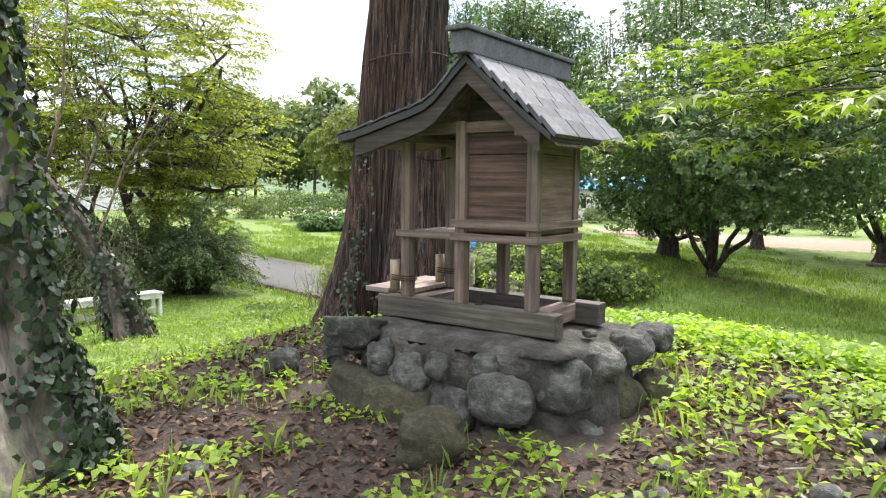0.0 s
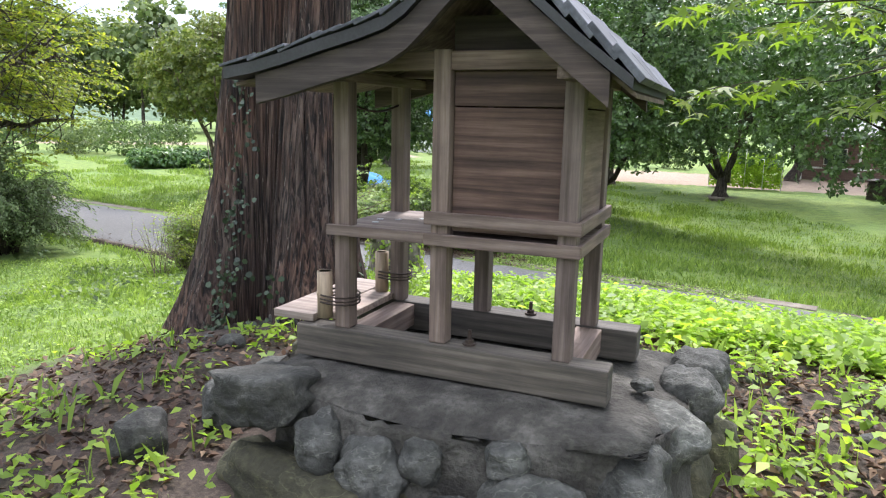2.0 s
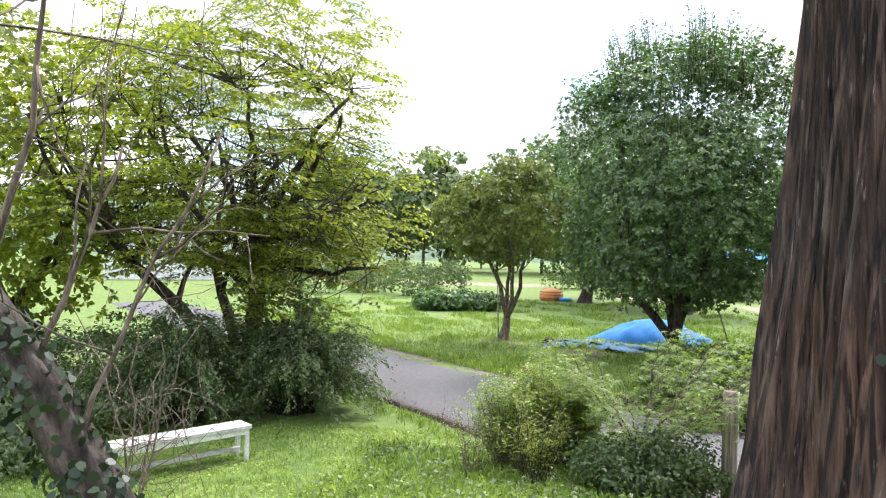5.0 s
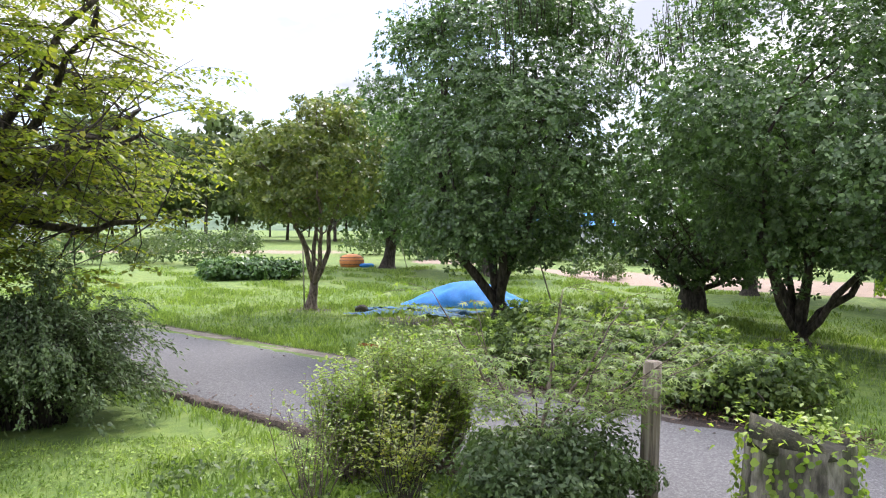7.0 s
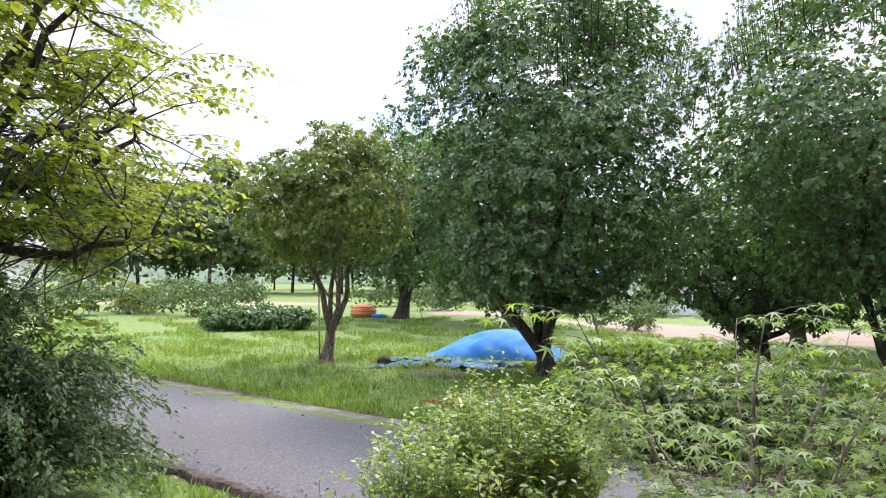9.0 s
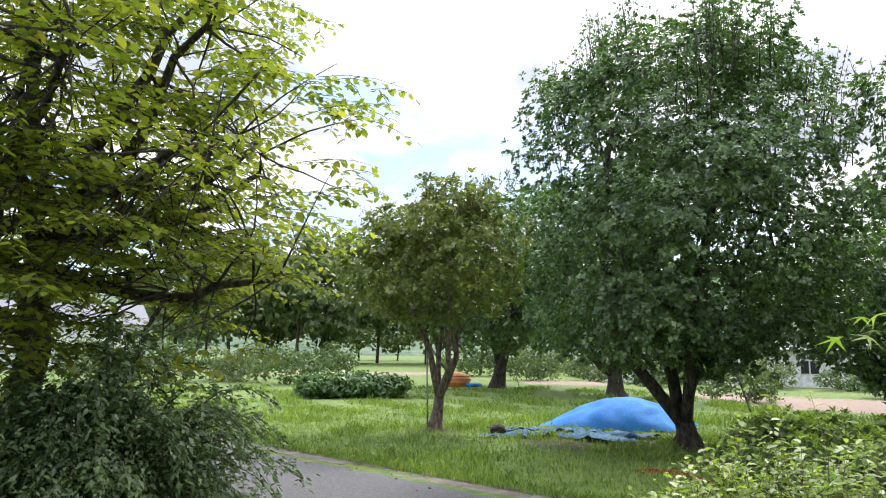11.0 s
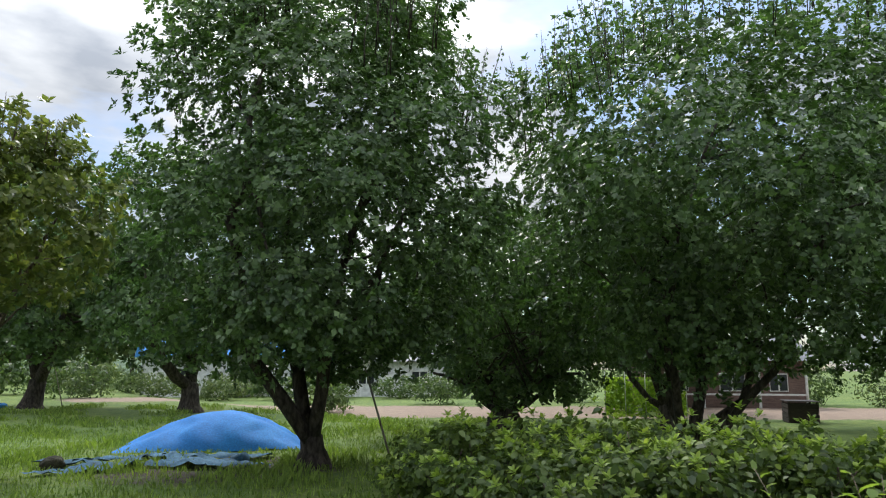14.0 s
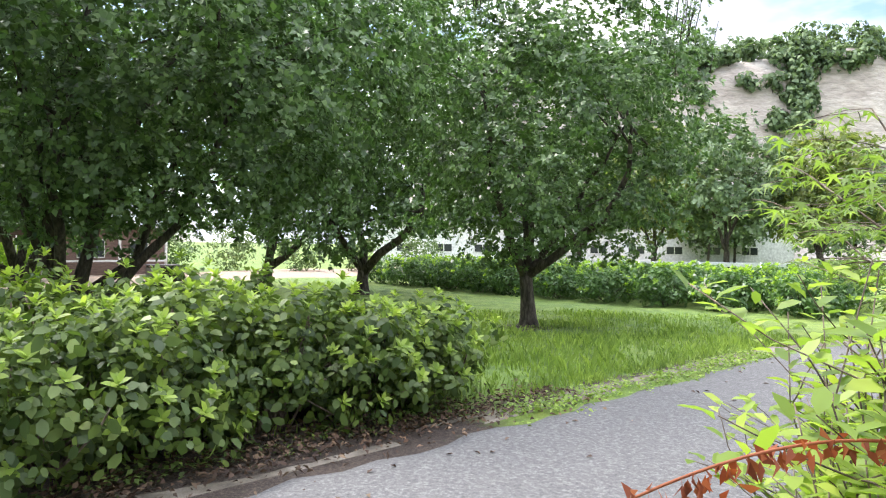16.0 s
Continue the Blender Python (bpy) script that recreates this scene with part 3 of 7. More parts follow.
def build_shrine():
    s = thing("shrine", SHR, "small weathered wooden shrine with slate roof on a stone plinth", "shrine")
    # sills
    sill = block("sill", s, 0.0, 1.065, 0.0, 0.09, 0.945, 1.055, M_SILL, "dark mossy sill beam", 0.006)
    block("sill", s, 0.0, 1.09, 0.43, 0.53, 0.945, 1.055, M_SILL, "dark mossy sill beam", 0.006)
    block("cross_sill", s, 0.88, 0.97, 0.092, 0.428, 0.965, 1.05, M_WOODY)
    block("cross_sill", s, 0.16, 0.25, 0.092, 0.428, 0.965, 1.05, M_WOODY)
    for x, y in ((0.62, 0.05), (0.70, 0.475)):
        bolt = Buf()
        bolt.tube([(0, 0, 0), (0, 0, 0.006)], [0.022, 0.022], 8)
        bolt.tube([(0, 0, 0.006), (0, 0, 0.018)], [0.014, 0.014], 6)
        bolt.tube([(0, 0, 0.018), (0, 0, 0.048)], [0.0065, 0.0065], 8)
        part("bolt", bolt.mesh("bolt", M_WIRE, False), s, "rusty anchor bolt", Matrix.Translation((x, y, 0.126)))
    # porch plate
    block("porch_plate", s, -0.115, 0.05, 0.03, 0.58, 1.058, 1.085, M_PALE, "pale worn plank", 0.003)
    block("porch_plate", s, 0.053, 0.155, 0.09, 0.44, 1.058, 1.083, M_PALE, "pale worn plank", 0.003)
    # posts
    for x, y, top in ((0.17, 0.05, 1.90), (0.17, 0.455, 1.90), (0.52, 0.045, 1.96), (0.92, 0.045, 1.90), (0.52, 0.45, 1.96), (0.92, 0.45, 1.90)):
        block("post", s, x - 0.028, x + 0.028, y - 0.028, y + 0.028, 1.056, top, M_WOODZ, "", 0.005)
    # cell: boards between the posts
    zz = [1.415, 1.795, 1.90]
    for z0, z1 in zip(zz, zz[1:]):
        block("wall_board", s, 0.55, 0.89, 0.048, 0.066, z0 + 0.002, z1 - 0.002, M_PANEL, "dark brown plank", 0.003)
        block("wall_board", s, 0.55, 0.89, 0.432, 0.45, z0 + 0.002, z1 - 0.002, M_PANEL, "dark brown plank", 0.003)
        block("wall_board", s, 0.918, 0.936, 0.074, 0.421, z0 + 0.002, z1 - 0.002, M_WOODY, "weathered pale plank", 0.003)
    block("door_panel", s, 0.513, 0.53, 0.075, 0.245, 1.42, 1.90, M_PANEL, "dark plank door", 0.003)
    block("door_panel", s, 0.513, 0.53, 0.249, 0.42, 1.42, 1.90, M_PANEL, "dark plank door", 0.003)
    block("open_door", s, 0.36, 0.49, 0.425, 0.44, 1.43, 1.86, M_PANEL, "dark plank door standing open", 0.003)
    # belts and shelf
    for z0, z1, e in ((1.437, 1.478, 0.016), (1.372, 1.41, 0.02)):
        block("belt_rail", s, 0.475, 0.965, 0.0, 0.016, z0, z1, M_WOODX, "", 0.004)
        block("belt_rail", s, 0.475, 0.965, 0.479, 0.495, z0, z1, M_WOODX, "", 0.004)
        block("belt_rail", s, 0.949, 0.965, 0.018, 0.477, z0, z1, M_WOODY, "", 0.004)
    block("shelf", s, 0.135, 0.49, 0.018, 0.48, 1.385, 1.405, M_PALE, "pale plank shelf", 0.003)
    block("shelf_rail", s, 0.125, 0.474, 0.0, 0.017, 1.375, 1.41, M_WOODX, "", 0.003)
    block("floor_board", s, 0.50, 0.945, 0.03, 0.47, 1.376, 1.4, M_WOODX, "", 0.003)
    # beams
    for y in (0.045, 0.45):
        block("tie_beam", s, 0.10, 0.96, y - 0.022, y + 0.022, 1.90, 1.955, M_WOODX, "", 0.004)
        inner = 0.05 if y < 0.2 else -0.05
        # dark colour carries both stain and the shade under the roof overhang
        block("gable_board", s, 0.53, 0.86, y + inner - 0.008, y + inner + 0.008, 1.957, 2.06, M_EAVE, "stained gable plank with eave shade in its colour", 0.002)
    block("purlin", s, 0.15, 0.20, -0.12, 0.62, 1.866, 1.90, M_WOODY, "", 0.004)
    block("purlin", s, 0.90, 0.95, -0.12, 0.62, 1.866, 1.90, M_WOODY, "", 0.004)
    block("ridge_purlin", s, 0.63, 0.69, -0.13, 0.63, 2.13, 2.19, M_WOODY, "", 0.004)
    # roof: long hollow slope to the porch, short straight slope behind
    lp = [(0.66, 2.235), (0.60, 2.185), (0.54, 2.125), (0.48, 2.07), (0.42, 2.035), (0.34, 2.01), (0.2, 1.975), (0.08, 1.942), (-0.03, 1.917), (-0.14, 1.90)]
    rp = [(0.66, 2.235), (0.80, 2.115), (0.95, 1.985), (1.10, 1.868)]
    roof = part("roof", slope_sheet("roof", lp, -0.16, 0.66, 0.035, M_BLACK), s, "black sheet roof edge")
    part("roof_underlay", slope_sheet("roof_underlay", rp, -0.16, 0.66, 0.03, M_BLACK), s, "black sheet roof edge")
    part("ceiling_board", slope_sheet("ceiling_board", [(x, z - 0.042) for x, z in lp], -0.10, 0.60, 0.012, M_WOODX), s)
    part("ceiling_board", slope_sheet("ceiling_board", [(x, z - 0.036) for x, z in rp], -0.10, 0.60, 0.012, M_WOODX), s)
    for y in (-0.145, 0.615):
        part("bargeboard", slope_sheet("bargeboard", [(x, z - 0.04) for x, z in lp[:-1]], y, y + 0.032, 0.085, M_EAVE), s)
        part("bargeboard", slope_sheet("bargeboard", [(x, z - 0.036) for x, z in [(0.66, 2.235), (0.85, 2.072), (1.04, 1.915)]], y, y + 0.032, 0.085, M_EAVE), s)
    # shingles, six courses behind and nine on the porch side
    rng = random.Random(5)
    a, b = Vector((0.675, 0, 2.232)), Vector((1.115, 0, 1.863))
    d = (b - a).normalized()
    ang = math.degrees(math.atan2(-d.z, d.x))
    L = (b - a).length
    for c in range(7):
        y = -0.165
        while y < 0.655:
            w = min(rng.uniform(0.15, 0.25), 0.67 - y)
            me = bevel_box("shingle", L / 7 + 0.03, w - 0.007, 0.02, M_SLATE, 0.003)
            p = a + d * (L * (c + 0.5) / 7)
            m = Matrix.Translation((p.x, y + w / 2, p.z - 0.93 + 0.012)) @ pose(0, 0, 0, 0, ang + 8.5 + rng.uniform(-0.6, 0.6), rng.uniform(-0.3, 0.3))
            part("shingle", me, roof, "", m)
            y += w
    for c in range(len(lp) - 1):
        (x0, z0), (x1, z1) = lp[c], lp[c + 1]
        n = max(1, round(math.hypot(x1 - x0, z1 - z0) / 0.085))
        for q in range(n):
            f = (q + 0.5) / n
            px, pz = x0 + (x1 - x0) * f, z0 + (z1 - z0) * f
            an = -math.degrees(math.atan2(-(z1 - z0), -(x1 - x0)))
            y = -0.165 + rng.uniform(-0.005, 0.005)
            while y < 0.655:
                w = min(rng.uniform(0.18, 0.26), 0.67 - y)
                me = bevel_box("shingle", math.hypot(x1 - x0, z1 - z0) / n + 0.03, w - 0.003, 0.009, M_SLATE, 0.002)
                m = Matrix.Translation((px, y + w / 2, pz - 0.93 + 0.012)) @ pose(0, 0, 0, 0, math.degrees(math.atan2(z0 - z1, x1 - x0)) + 180 - 4.5, 0)
                part("shingle", me, roof, "", m)
                y += w
    # ridge box with its cap
    ridge = block("ridge_box", s, 0.615, 0.705, -0.215, 0.85, 2.238, 2.335, M_SLATE, "dark slate ridge box", 0.006)
    block("ridge_cap", s, 0.60, 0.72, -0.235, 0.87, 2.337, 2.36, M_SLATE, "", 0.006)
    # bamboo tubes wired to the porch posts
    for x, y, h in ((0.105, 0.02, 0.16), (0.105, 0.43, 0.155)):
        v = thing("bamboo_vase", SHR @ Matrix.Translation((x, y, 0.157)), "cut dry bamboo tube wired to a shrine post", "vase", "bamboo vases")
        t = Buf()
        t.tube([(0, 0, 0), (0, 0, h * 0.45), (0, 0, h * 0.5), (0, 0, h * 0.55), (0, 0, h), (0, 0, h), (0, 0, h - 0.04)], [0.026, 0.026, 0.029, 0.026, 0.026, 0.019, 0.018], 14)
        part("tube", t.mesh("tube", M_BAMBOO), v)
        for dz in (0.055, 0.066, 0.079):
            w = Buf()
            pts = [((0.058 + 0.072 * math.cos(k * 0.45 + 1)) - 0.02, 0.03 + 0.066 * math.sin(k * 0.45 + 1), dz + 0.003 * math.sin(k)) for k in range(15)]
            w.tube(pts, [0.0032] * 15, 5)
            part("wire_tie", w.mesh("wire_tie", M_WIRE), v, "twisted rusty wire")
    # coins and leaves on the shelf
    r = np.random.RandomState(3)
    for k in range(5):
        coin = Buf()
        coin.tube([(0, 0, 0), (0, 0, 0.002)], [0.012, 0.012], 12)
        thing("coin", SHR @ Matrix.Translation((0.2 + 0.25 * r.rand(), 0.08 + 0.3 * r.rand(), 0.4757)), "small coin lying on the shrine shelf", "coin", "coins", data=coin.mesh("coin", M_STEEL, False))
    # rope round the two porch posts
    w = Buf()
    w.tube([(0.172, 0.07 + 0.02 * k, 0.872 - 0.025 * math.sin(k / 18 * math.pi)) for k in range(19)], [0.004] * 19, 5)
    part("cord", w.mesh("cord", M_WIRE), s, "thin dark cord between the porch posts")


def stone_mesh(name, sx, sy, sz, seed, mat, flat=0.0, sub=4):
    bm = bmesh.new()
    bmesh.ops.create_icosphere(bm, subdivisions=sub, radius=0.5)
    off = Vector((seed * 3.7, seed * 1.3, seed * 0.7))
    for v in bm.verts:
        p = v.co.normalized()
        k = max(abs(p.x), abs(p.y), abs(p.z))
        q = p * (0.5 * (1 - flat) + flat * 0.42 / k)
        q *= 1 + 0.26 * noise.noise(p * 1.2 + off) - 0.20 * abs(noise.noise(p * 2.1 + off)) - 0.09 * abs(noise.noise(p * 4.6 + off)) + 0.025 * noise.noise(p * 11 + off)
        v.co = Vector((q.x * sx, q.y * sy, q.z * sz))
    me = bpy.data.meshes.new(name)
    bm.to_mesh(me)
    bm.free()
    me.materials.append(mat)
    me.polygons.foreach_set("use_smooth", [True] * len(me.polygons))
    return me


def build_plinth():
    p = thing("stone_plinth", SHR, "rough plinth of mossy river stones set in old mortar", "plinth")
    bm = bmesh.new()
    bmesh.ops.create_cube(bm, size=1)
    bmesh.ops.subdivide_edges(bm, edges=bm.edges[:], cuts=18, use_grid_fill=True)
    for v in bm.verts:
        q = v.co.copy()
        # rounded corners in plan, wider at the foot
        r = max(abs(q.x), abs(q.y)) / max(1e-6, math.hypot(q.x, q.y)) if abs(q.x) + abs(q.y) > 1e-6 else 1
        e = 0.25 + 0.75 * r if max(abs(q.x), abs(q.y)) > 0.45 else 1
        flare = 1.0 + 0.12 * (0.5 - q.z)
        x, y, z = q.x * 1.40 * e * flare, q.y * 1.02 * e * flare, q.z * 0.66
        nn = noise.noise(Vector((x, y, z)) * 4.0) * 0.035 + noise.noise(Vector((x, y, z)) * 11) * 0.014
        d = Vector((x, y, z)).normalized()
        top = q.z > 0.49
        v.co = Vector((x, y, z)) + (Vector((0, 0, nn * 0.35)) if top else d * nn)
        if top:
            edge = max(abs(q.x), abs(q.y)) * 2
            v.co.z -= 0.05 * max(0, edge - 0.75) / 0.25
    me = bpy.data.meshes.new("mortar_core")
    bm.to_mesh(me)
    bm.free()
    me.materials.append(M_MORTAR)
    me.polygons.foreach_set("use_smooth", [True] * len(me.polygons))
    part("mortar_core", me, p, "", Matrix.Translation((0.58, 0.25, -0.325)))
    F = -0.27
    rows = [  # x, y, z, sizes, flatness, moss
        (0.04, F + 0.06, -0.055, 0.40, 0.34, 0.20, 0.75, 0), (0.27, F, -0.13, 0.17, 0.16, 0.20, 0.1, 0),
        (0.44, F - 0.01, -0.19, 0.25, 0.18, 0.25, 0.1, 0), (0.60, F + 0.02, -0.13, 0.15, 0.14, 0.17, 0.2, 0),
        (0.71, F, -0.31, 0.25, 0.18, 0.23, 0.3, 0), (0.94, F + 0.02, -0.22, 0.32, 0.22, 0.26, 0.1, 0),
        (1.02, F + 0.03, -0.45, 0.36, 0.26, 0.26, 0.4, 1), (0.27, F - 0.02, -0.36, 0.74, 0.30, 0.36, 0.45, 1),
        (1.17, -0.10, -0.17, 0.22, 0.26, 0.26, 0.3, 0), (1.24, 0.14, -0.10, 0.22, 0.26, 0.20, 0.3, 0),
        (1.27, 0.42, -0.06, 0.22, 0.24, 0.20, 0.4, 0), (1.30, 0.64, -0.05, 0.22, 0.20, 0.16, 0.4, 0),
        (1.26, 0.28, -0.30, 0.24, 0.30, 0.24, 0.3, 1), (1.22, 0.02, -0.42, 0.26, 0.30, 0.24, 0.3, 0),
        (-0.12, 0.05, -0.15, 0.22, 0.30, 0.24, 0.3, 0), (-0.14, 0.40, -0.15, 0.24, 0.34, 0.26, 0.4, 1),
        (-0.12, -0.10, -0.42, 0.24, 0.30, 0.26, 0.3, 1), (0.62, F + 0.02, -0.50, 0.22, 0.2, 0.16, 0.3, 1),
        (0.85, F + 0.03, -0.08, 0.14, 0.12, 0.12, 0.3, 0), (0.10, F + 0.0, -0.52, 0.24, 0.2, 0.16, 0.3, 0),
        (1.34, 0.55, -0.30, 0.22, 0.26, 0.26, 0.3, 1), (0.9, 0.78, -0.16, 0.4, 0.2, 0.3, 0.4, 1), (0.3, 0.78, -0.16, 0.4, 0.2, 0.3, 0.4, 1),
    ]
    for i, (x, y, z, a, b, c, fl, mo) in enumerate(rows):
        part("stone", stone_mesh("stone", a, b, c, i + 1, M_STONEM if mo else M_STONE, fl), p, "", Matrix.Translation((x, y, z)) @ pose(0, 0, 0, (i * 37) % 17 - 8, (i * 23) % 15 - 7, (i * 53) % 30 - 15))
    for i, (x, y, a, b, c) in enumerate(((-0.52, -0.22, 0.24, 0.24, 0.22), (-0.42, 0.1, 0.2, 0.3, 0.26), (0.86, -0.66, 0.36, 0.28, 0.30), (1.14, 0.22, 0.09, 0.07, 0.05))):
        q = SHR @ Vector((x, y, 0))
        z = gz(q.x, q.y) + c * 0.3 if i < 3 else 0.885
        thing("loose_stone", Matrix.Translation((q.x, q.y, z)), "loose grey stone lying beside the plinth", "stone", "loose stones", data=stone_mesh("loose_stone", a, b, c, 40 + i, M_STONEM if i == 2 else M_STONE, 0.4))


build_plinth()
build_shrine()

# ---- trees ----


def limb(b, rng, p0, p1, r0, r1, sag=0.12, n=7, sides=7):
    p0, p1 = np.array(p0, float), np.array(p1, float)
    L = np.linalg.norm(p1 - p0)
    mid = (p0 + p1) / 2 + rng.normal(size=3) * L * sag
    pts, rad = [], []
    for i in range(n):
        t = i / (n - 1)
        q = (1 - t) ** 2 * p0 + 2 * t * (1 - t) * mid + t * t * p1
        if 0 < i < n - 1:
            q = q + rng.normal(size=3) * L * 0.012
        pts.append(tuple(q))
        rad.append(r0 + (r1 - r0) * t)
    b.tube(pts, rad, sides, 0.14, rng)
    return pts


def crown_points(rng, c, rad, n_clump, per, spread, hollow=0.35, lump=0.22, zmin=None, up=0.5):
    """Leaf places in clumps through an uneven crown; returns places, facings and the clump middles."""
    d = rng.normal(size=(n_clump, 3))
    d /= np.linalg.norm(d, axis=1)[:, None]
    ph = rng.uniform(0, 6.28, 6)
    lumps = 1 + lump * (np.sin(3 * d[:, 0] + ph[0]) * np.sin(4 * d[:, 1] + ph[1]) + 0.7 * np.sin(6 * d[:, 2] + ph[2]) * np.sin(5 * d[:, 0] + ph[3]))
    lumps = np.clip(lumps, 0.72, 1.17)
    k = hollow + (1 - hollow) * rng.random_sample(n_clump) ** 0.55
    cl = np.asarray(c) + d * np.asarray(rad) * (k * lumps)[:, None]
    if zmin is not None:
        low = cl[:, 2] < zmin
        cl[low, 2] = zmin + rng.random_sample(low.sum()) * 0.5
    idx = np.repeat(np.arange(n_clump), per)
    m = len(idx)
    r = 1.55 * spread * (0.55 + 0.85 * rng.random_sample(n_clump))[idx]
    u = rng.normal(size=(m, 3))
    u[:, 2] += 0.25
    u /= np.linalg.norm(u, axis=1)[:, None]
    shell = rng.random_sample(m) < 0.78
    k = np.where(shell, rng.uniform(0.78, 1.1, m), rng.random_sample(m) ** 0.5)
    k *= 1 + 0.25 * np.sin(5 * u[:, 0] + idx) * np.sin(6 * u[:, 1] + 2 * idx)
    pos = cl[idx] + u * (r * k)[:, None] * np.array([1.05, 1.05, 0.72])
    out = pos - np.asarray(c)
    out /= np.maximum(np.linalg.norm(out, axis=1)[:, None], 1e-6)
    nrm = u * 0.75 + out * 0.35 + np.array([0, 0, 0.55 * up]) + rng.normal(size=pos.shape) * 0.42
    return pos, nrm, cl


def rosettes(rng, pos, axis, per, leaf, droop=0.25, tilt0=0.1, step=0.1):
    """Leaves set in rosettes: each round its own axis, spreading and drooping a little."""
    axis = axis / np.maximum(np.linalg.norm(axis, axis=1)[:, None], 1e-6)
    side = np.cross(axis, rng.normal(size=axis.shape))
    side /= np.maximum(np.linalg.norm(side, axis=1)[:, None], 1e-6)
    third = np.cross(axis, side)
    p, n, al = [], [], []
    for q in range(per):
        a = q * 2.4 + rng.uniform(-0.4, 0.4, len(pos))
        out = side * np.cos(a)[:, None] + third * np.sin(a)[:, None]
        tilt = tilt0 + step * q + rng.normal(size=len(pos)) * 0.2
        d = out * np.cos(tilt)[:, None] + axis * np.sin(tilt)[:, None] - np.array([0, 0, droop])
        p.append(pos + d * leaf * rng.uniform(0.5, 0.9, len(pos))[:, None])
        n.append(axis * np.cos(tilt)[:, None] - out * np.sin(tilt)[:, None] + rng.normal(size=axis.shape) * 0.18)
        al.append(d)
    return np.concatenate(p), np.concatenate(n), np.concatenate(al)


def lobed_crown(rng, c, rad, n_leaf, leaf, zmin=None, per=8, n_lobe=85, lobe=0.25, inner=0.22, up=0.5):
    """A crown of separate boughs: each bough a lump of leaf rosettes on its upper and outer side, dark gaps between."""
    c, rad = np.asarray(c, float), np.asarray(rad, float)
    i = np.arange(n_lobe) + 0.5
    zz, th = 1 - 2 * i / n_lobe, i * 2.39996
    d = np.stack([np.sqrt(1 - zz * zz) * np.cos(th), np.sqrt(1 - zz * zz) * np.sin(th), zz], axis=1) + rng.normal(size=(n_lobe, 3)) * 0.16
    d /= np.linalg.norm(d, axis=1)[:, None]
    k = np.where(rng.random_sample(n_lobe) < inner, rng.uniform(0.3, 0.6, n_lobe), rng.uniform(0.6, 0.98, n_lobe))
    mid = c + d * rad * k[:, None]
    size = rad.mean() * lobe * rng.uniform(0.6, 1.25, n_lobe)
    if zmin is not None:
        low = mid[:, 2] < zmin + size * 0.6
        mid[low, 2] = zmin + size[low] * rng.uniform(0.45, 1.1, low.sum())
    li = rng.choice(n_lobe, n_leaf // per, p=size ** 2 / (size ** 2).sum())
    m = len(li)
    u = rng.normal(size=(m, 3)) + d[li] * 0.55 + np.array([0, 0, 0.3])
    u /= np.linalg.norm(u, axis=1)[:, None]
    r = np.where(rng.random_sample(m) < 0.74, rng.uniform(0.7, 1.08, m), rng.random_sample(m) ** 0.6)
    r = r * (1 + 0.28 * np.sin(5 * u[:, 0] + li) * np.sin(6 * u[:, 1] + 2 * li) + 0.12 * np.sin(11 * u[:, 2] + 3 * li))
    pos = mid[li] + u * (r * size[li])[:, None] * np.array([1.12, 1.12, 0.8])
    axis = u * 0.6 + d[li] * 0.3 + np.array([0, 0, up]) + rng.normal(size=(m, 3)) * 0.25
    p, n, al = rosettes(rng, pos, axis, per, leaf)
    return p, n, al, mid


def twigs(rng, root, way, length, leaf, gap, b, radius=0.005, droop=0.18, fork=4, hang=0.5):
    """Flat sprays: a twig with side twigs in one plane and leaves set alternately along them, tips drooping."""
    up = np.array([0, 0, 1.0])
    runs = []
    for p0, w, L in zip(root, way, length):
        w = np.array([w[0], w[1], 0.0]) / max(1e-6, math.hypot(w[0], w[1]))
        lat = np.cross(up, w)
        runs.append((p0, w, L, rng.uniform(0.0, 0.55)))
        for q in range(fork):
            t = 0.15 + 0.7 * (q + rng.random_sample() * 0.6) / fork
            a = (1 if q % 2 else -1) * rng.uniform(0.6, 1.0)
            runs.append((p0 + w * L * t + up * L * (0.12 * t - droop * t * t), w * math.cos(a) + lat * math.sin(a), L * rng.uniform(0.35, 0.55), 0.05))
    pos, nrm, al = [], [], []
    for p0, w, L, rise in runs:
        t = np.arange(gap * 0.5, L, gap) / L
        if b is not None:
            ts = np.linspace(0, 1, 4)[:, None]
            b.tube([tuple(v) for v in p0 + w * L * ts + up * L * (rise * ts - droop * ts * ts)], [radius, radius * 0.8, radius * 0.6, radius * 0.35], 3)
        lat = np.cross(up, w)
        sg = np.where(np.arange(len(t)) % 2, 1.0, -1.0)[:, None]
        d = w * rng.uniform(0.3, 0.8, len(t))[:, None] + lat * sg * 0.8 - up * (hang * rng.uniform(0.3, 1.4, len(t)))[:, None]
        d /= np.linalg.norm(d, axis=1)[:, None]
        tt = t[:, None]
        pos.append(p0 + w * L * tt + up * L * (rise * tt - droop * tt * tt) + d * leaf * 0.62 + rng.normal(size=d.shape) * leaf * 0.12)
        nrm.append(up + lat * sg * 0.35 + rng.normal(size=d.shape) * 0.22)
        al.append(d)
    return np.concatenate(pos), np.concatenate(nrm), np.concatenate(al)


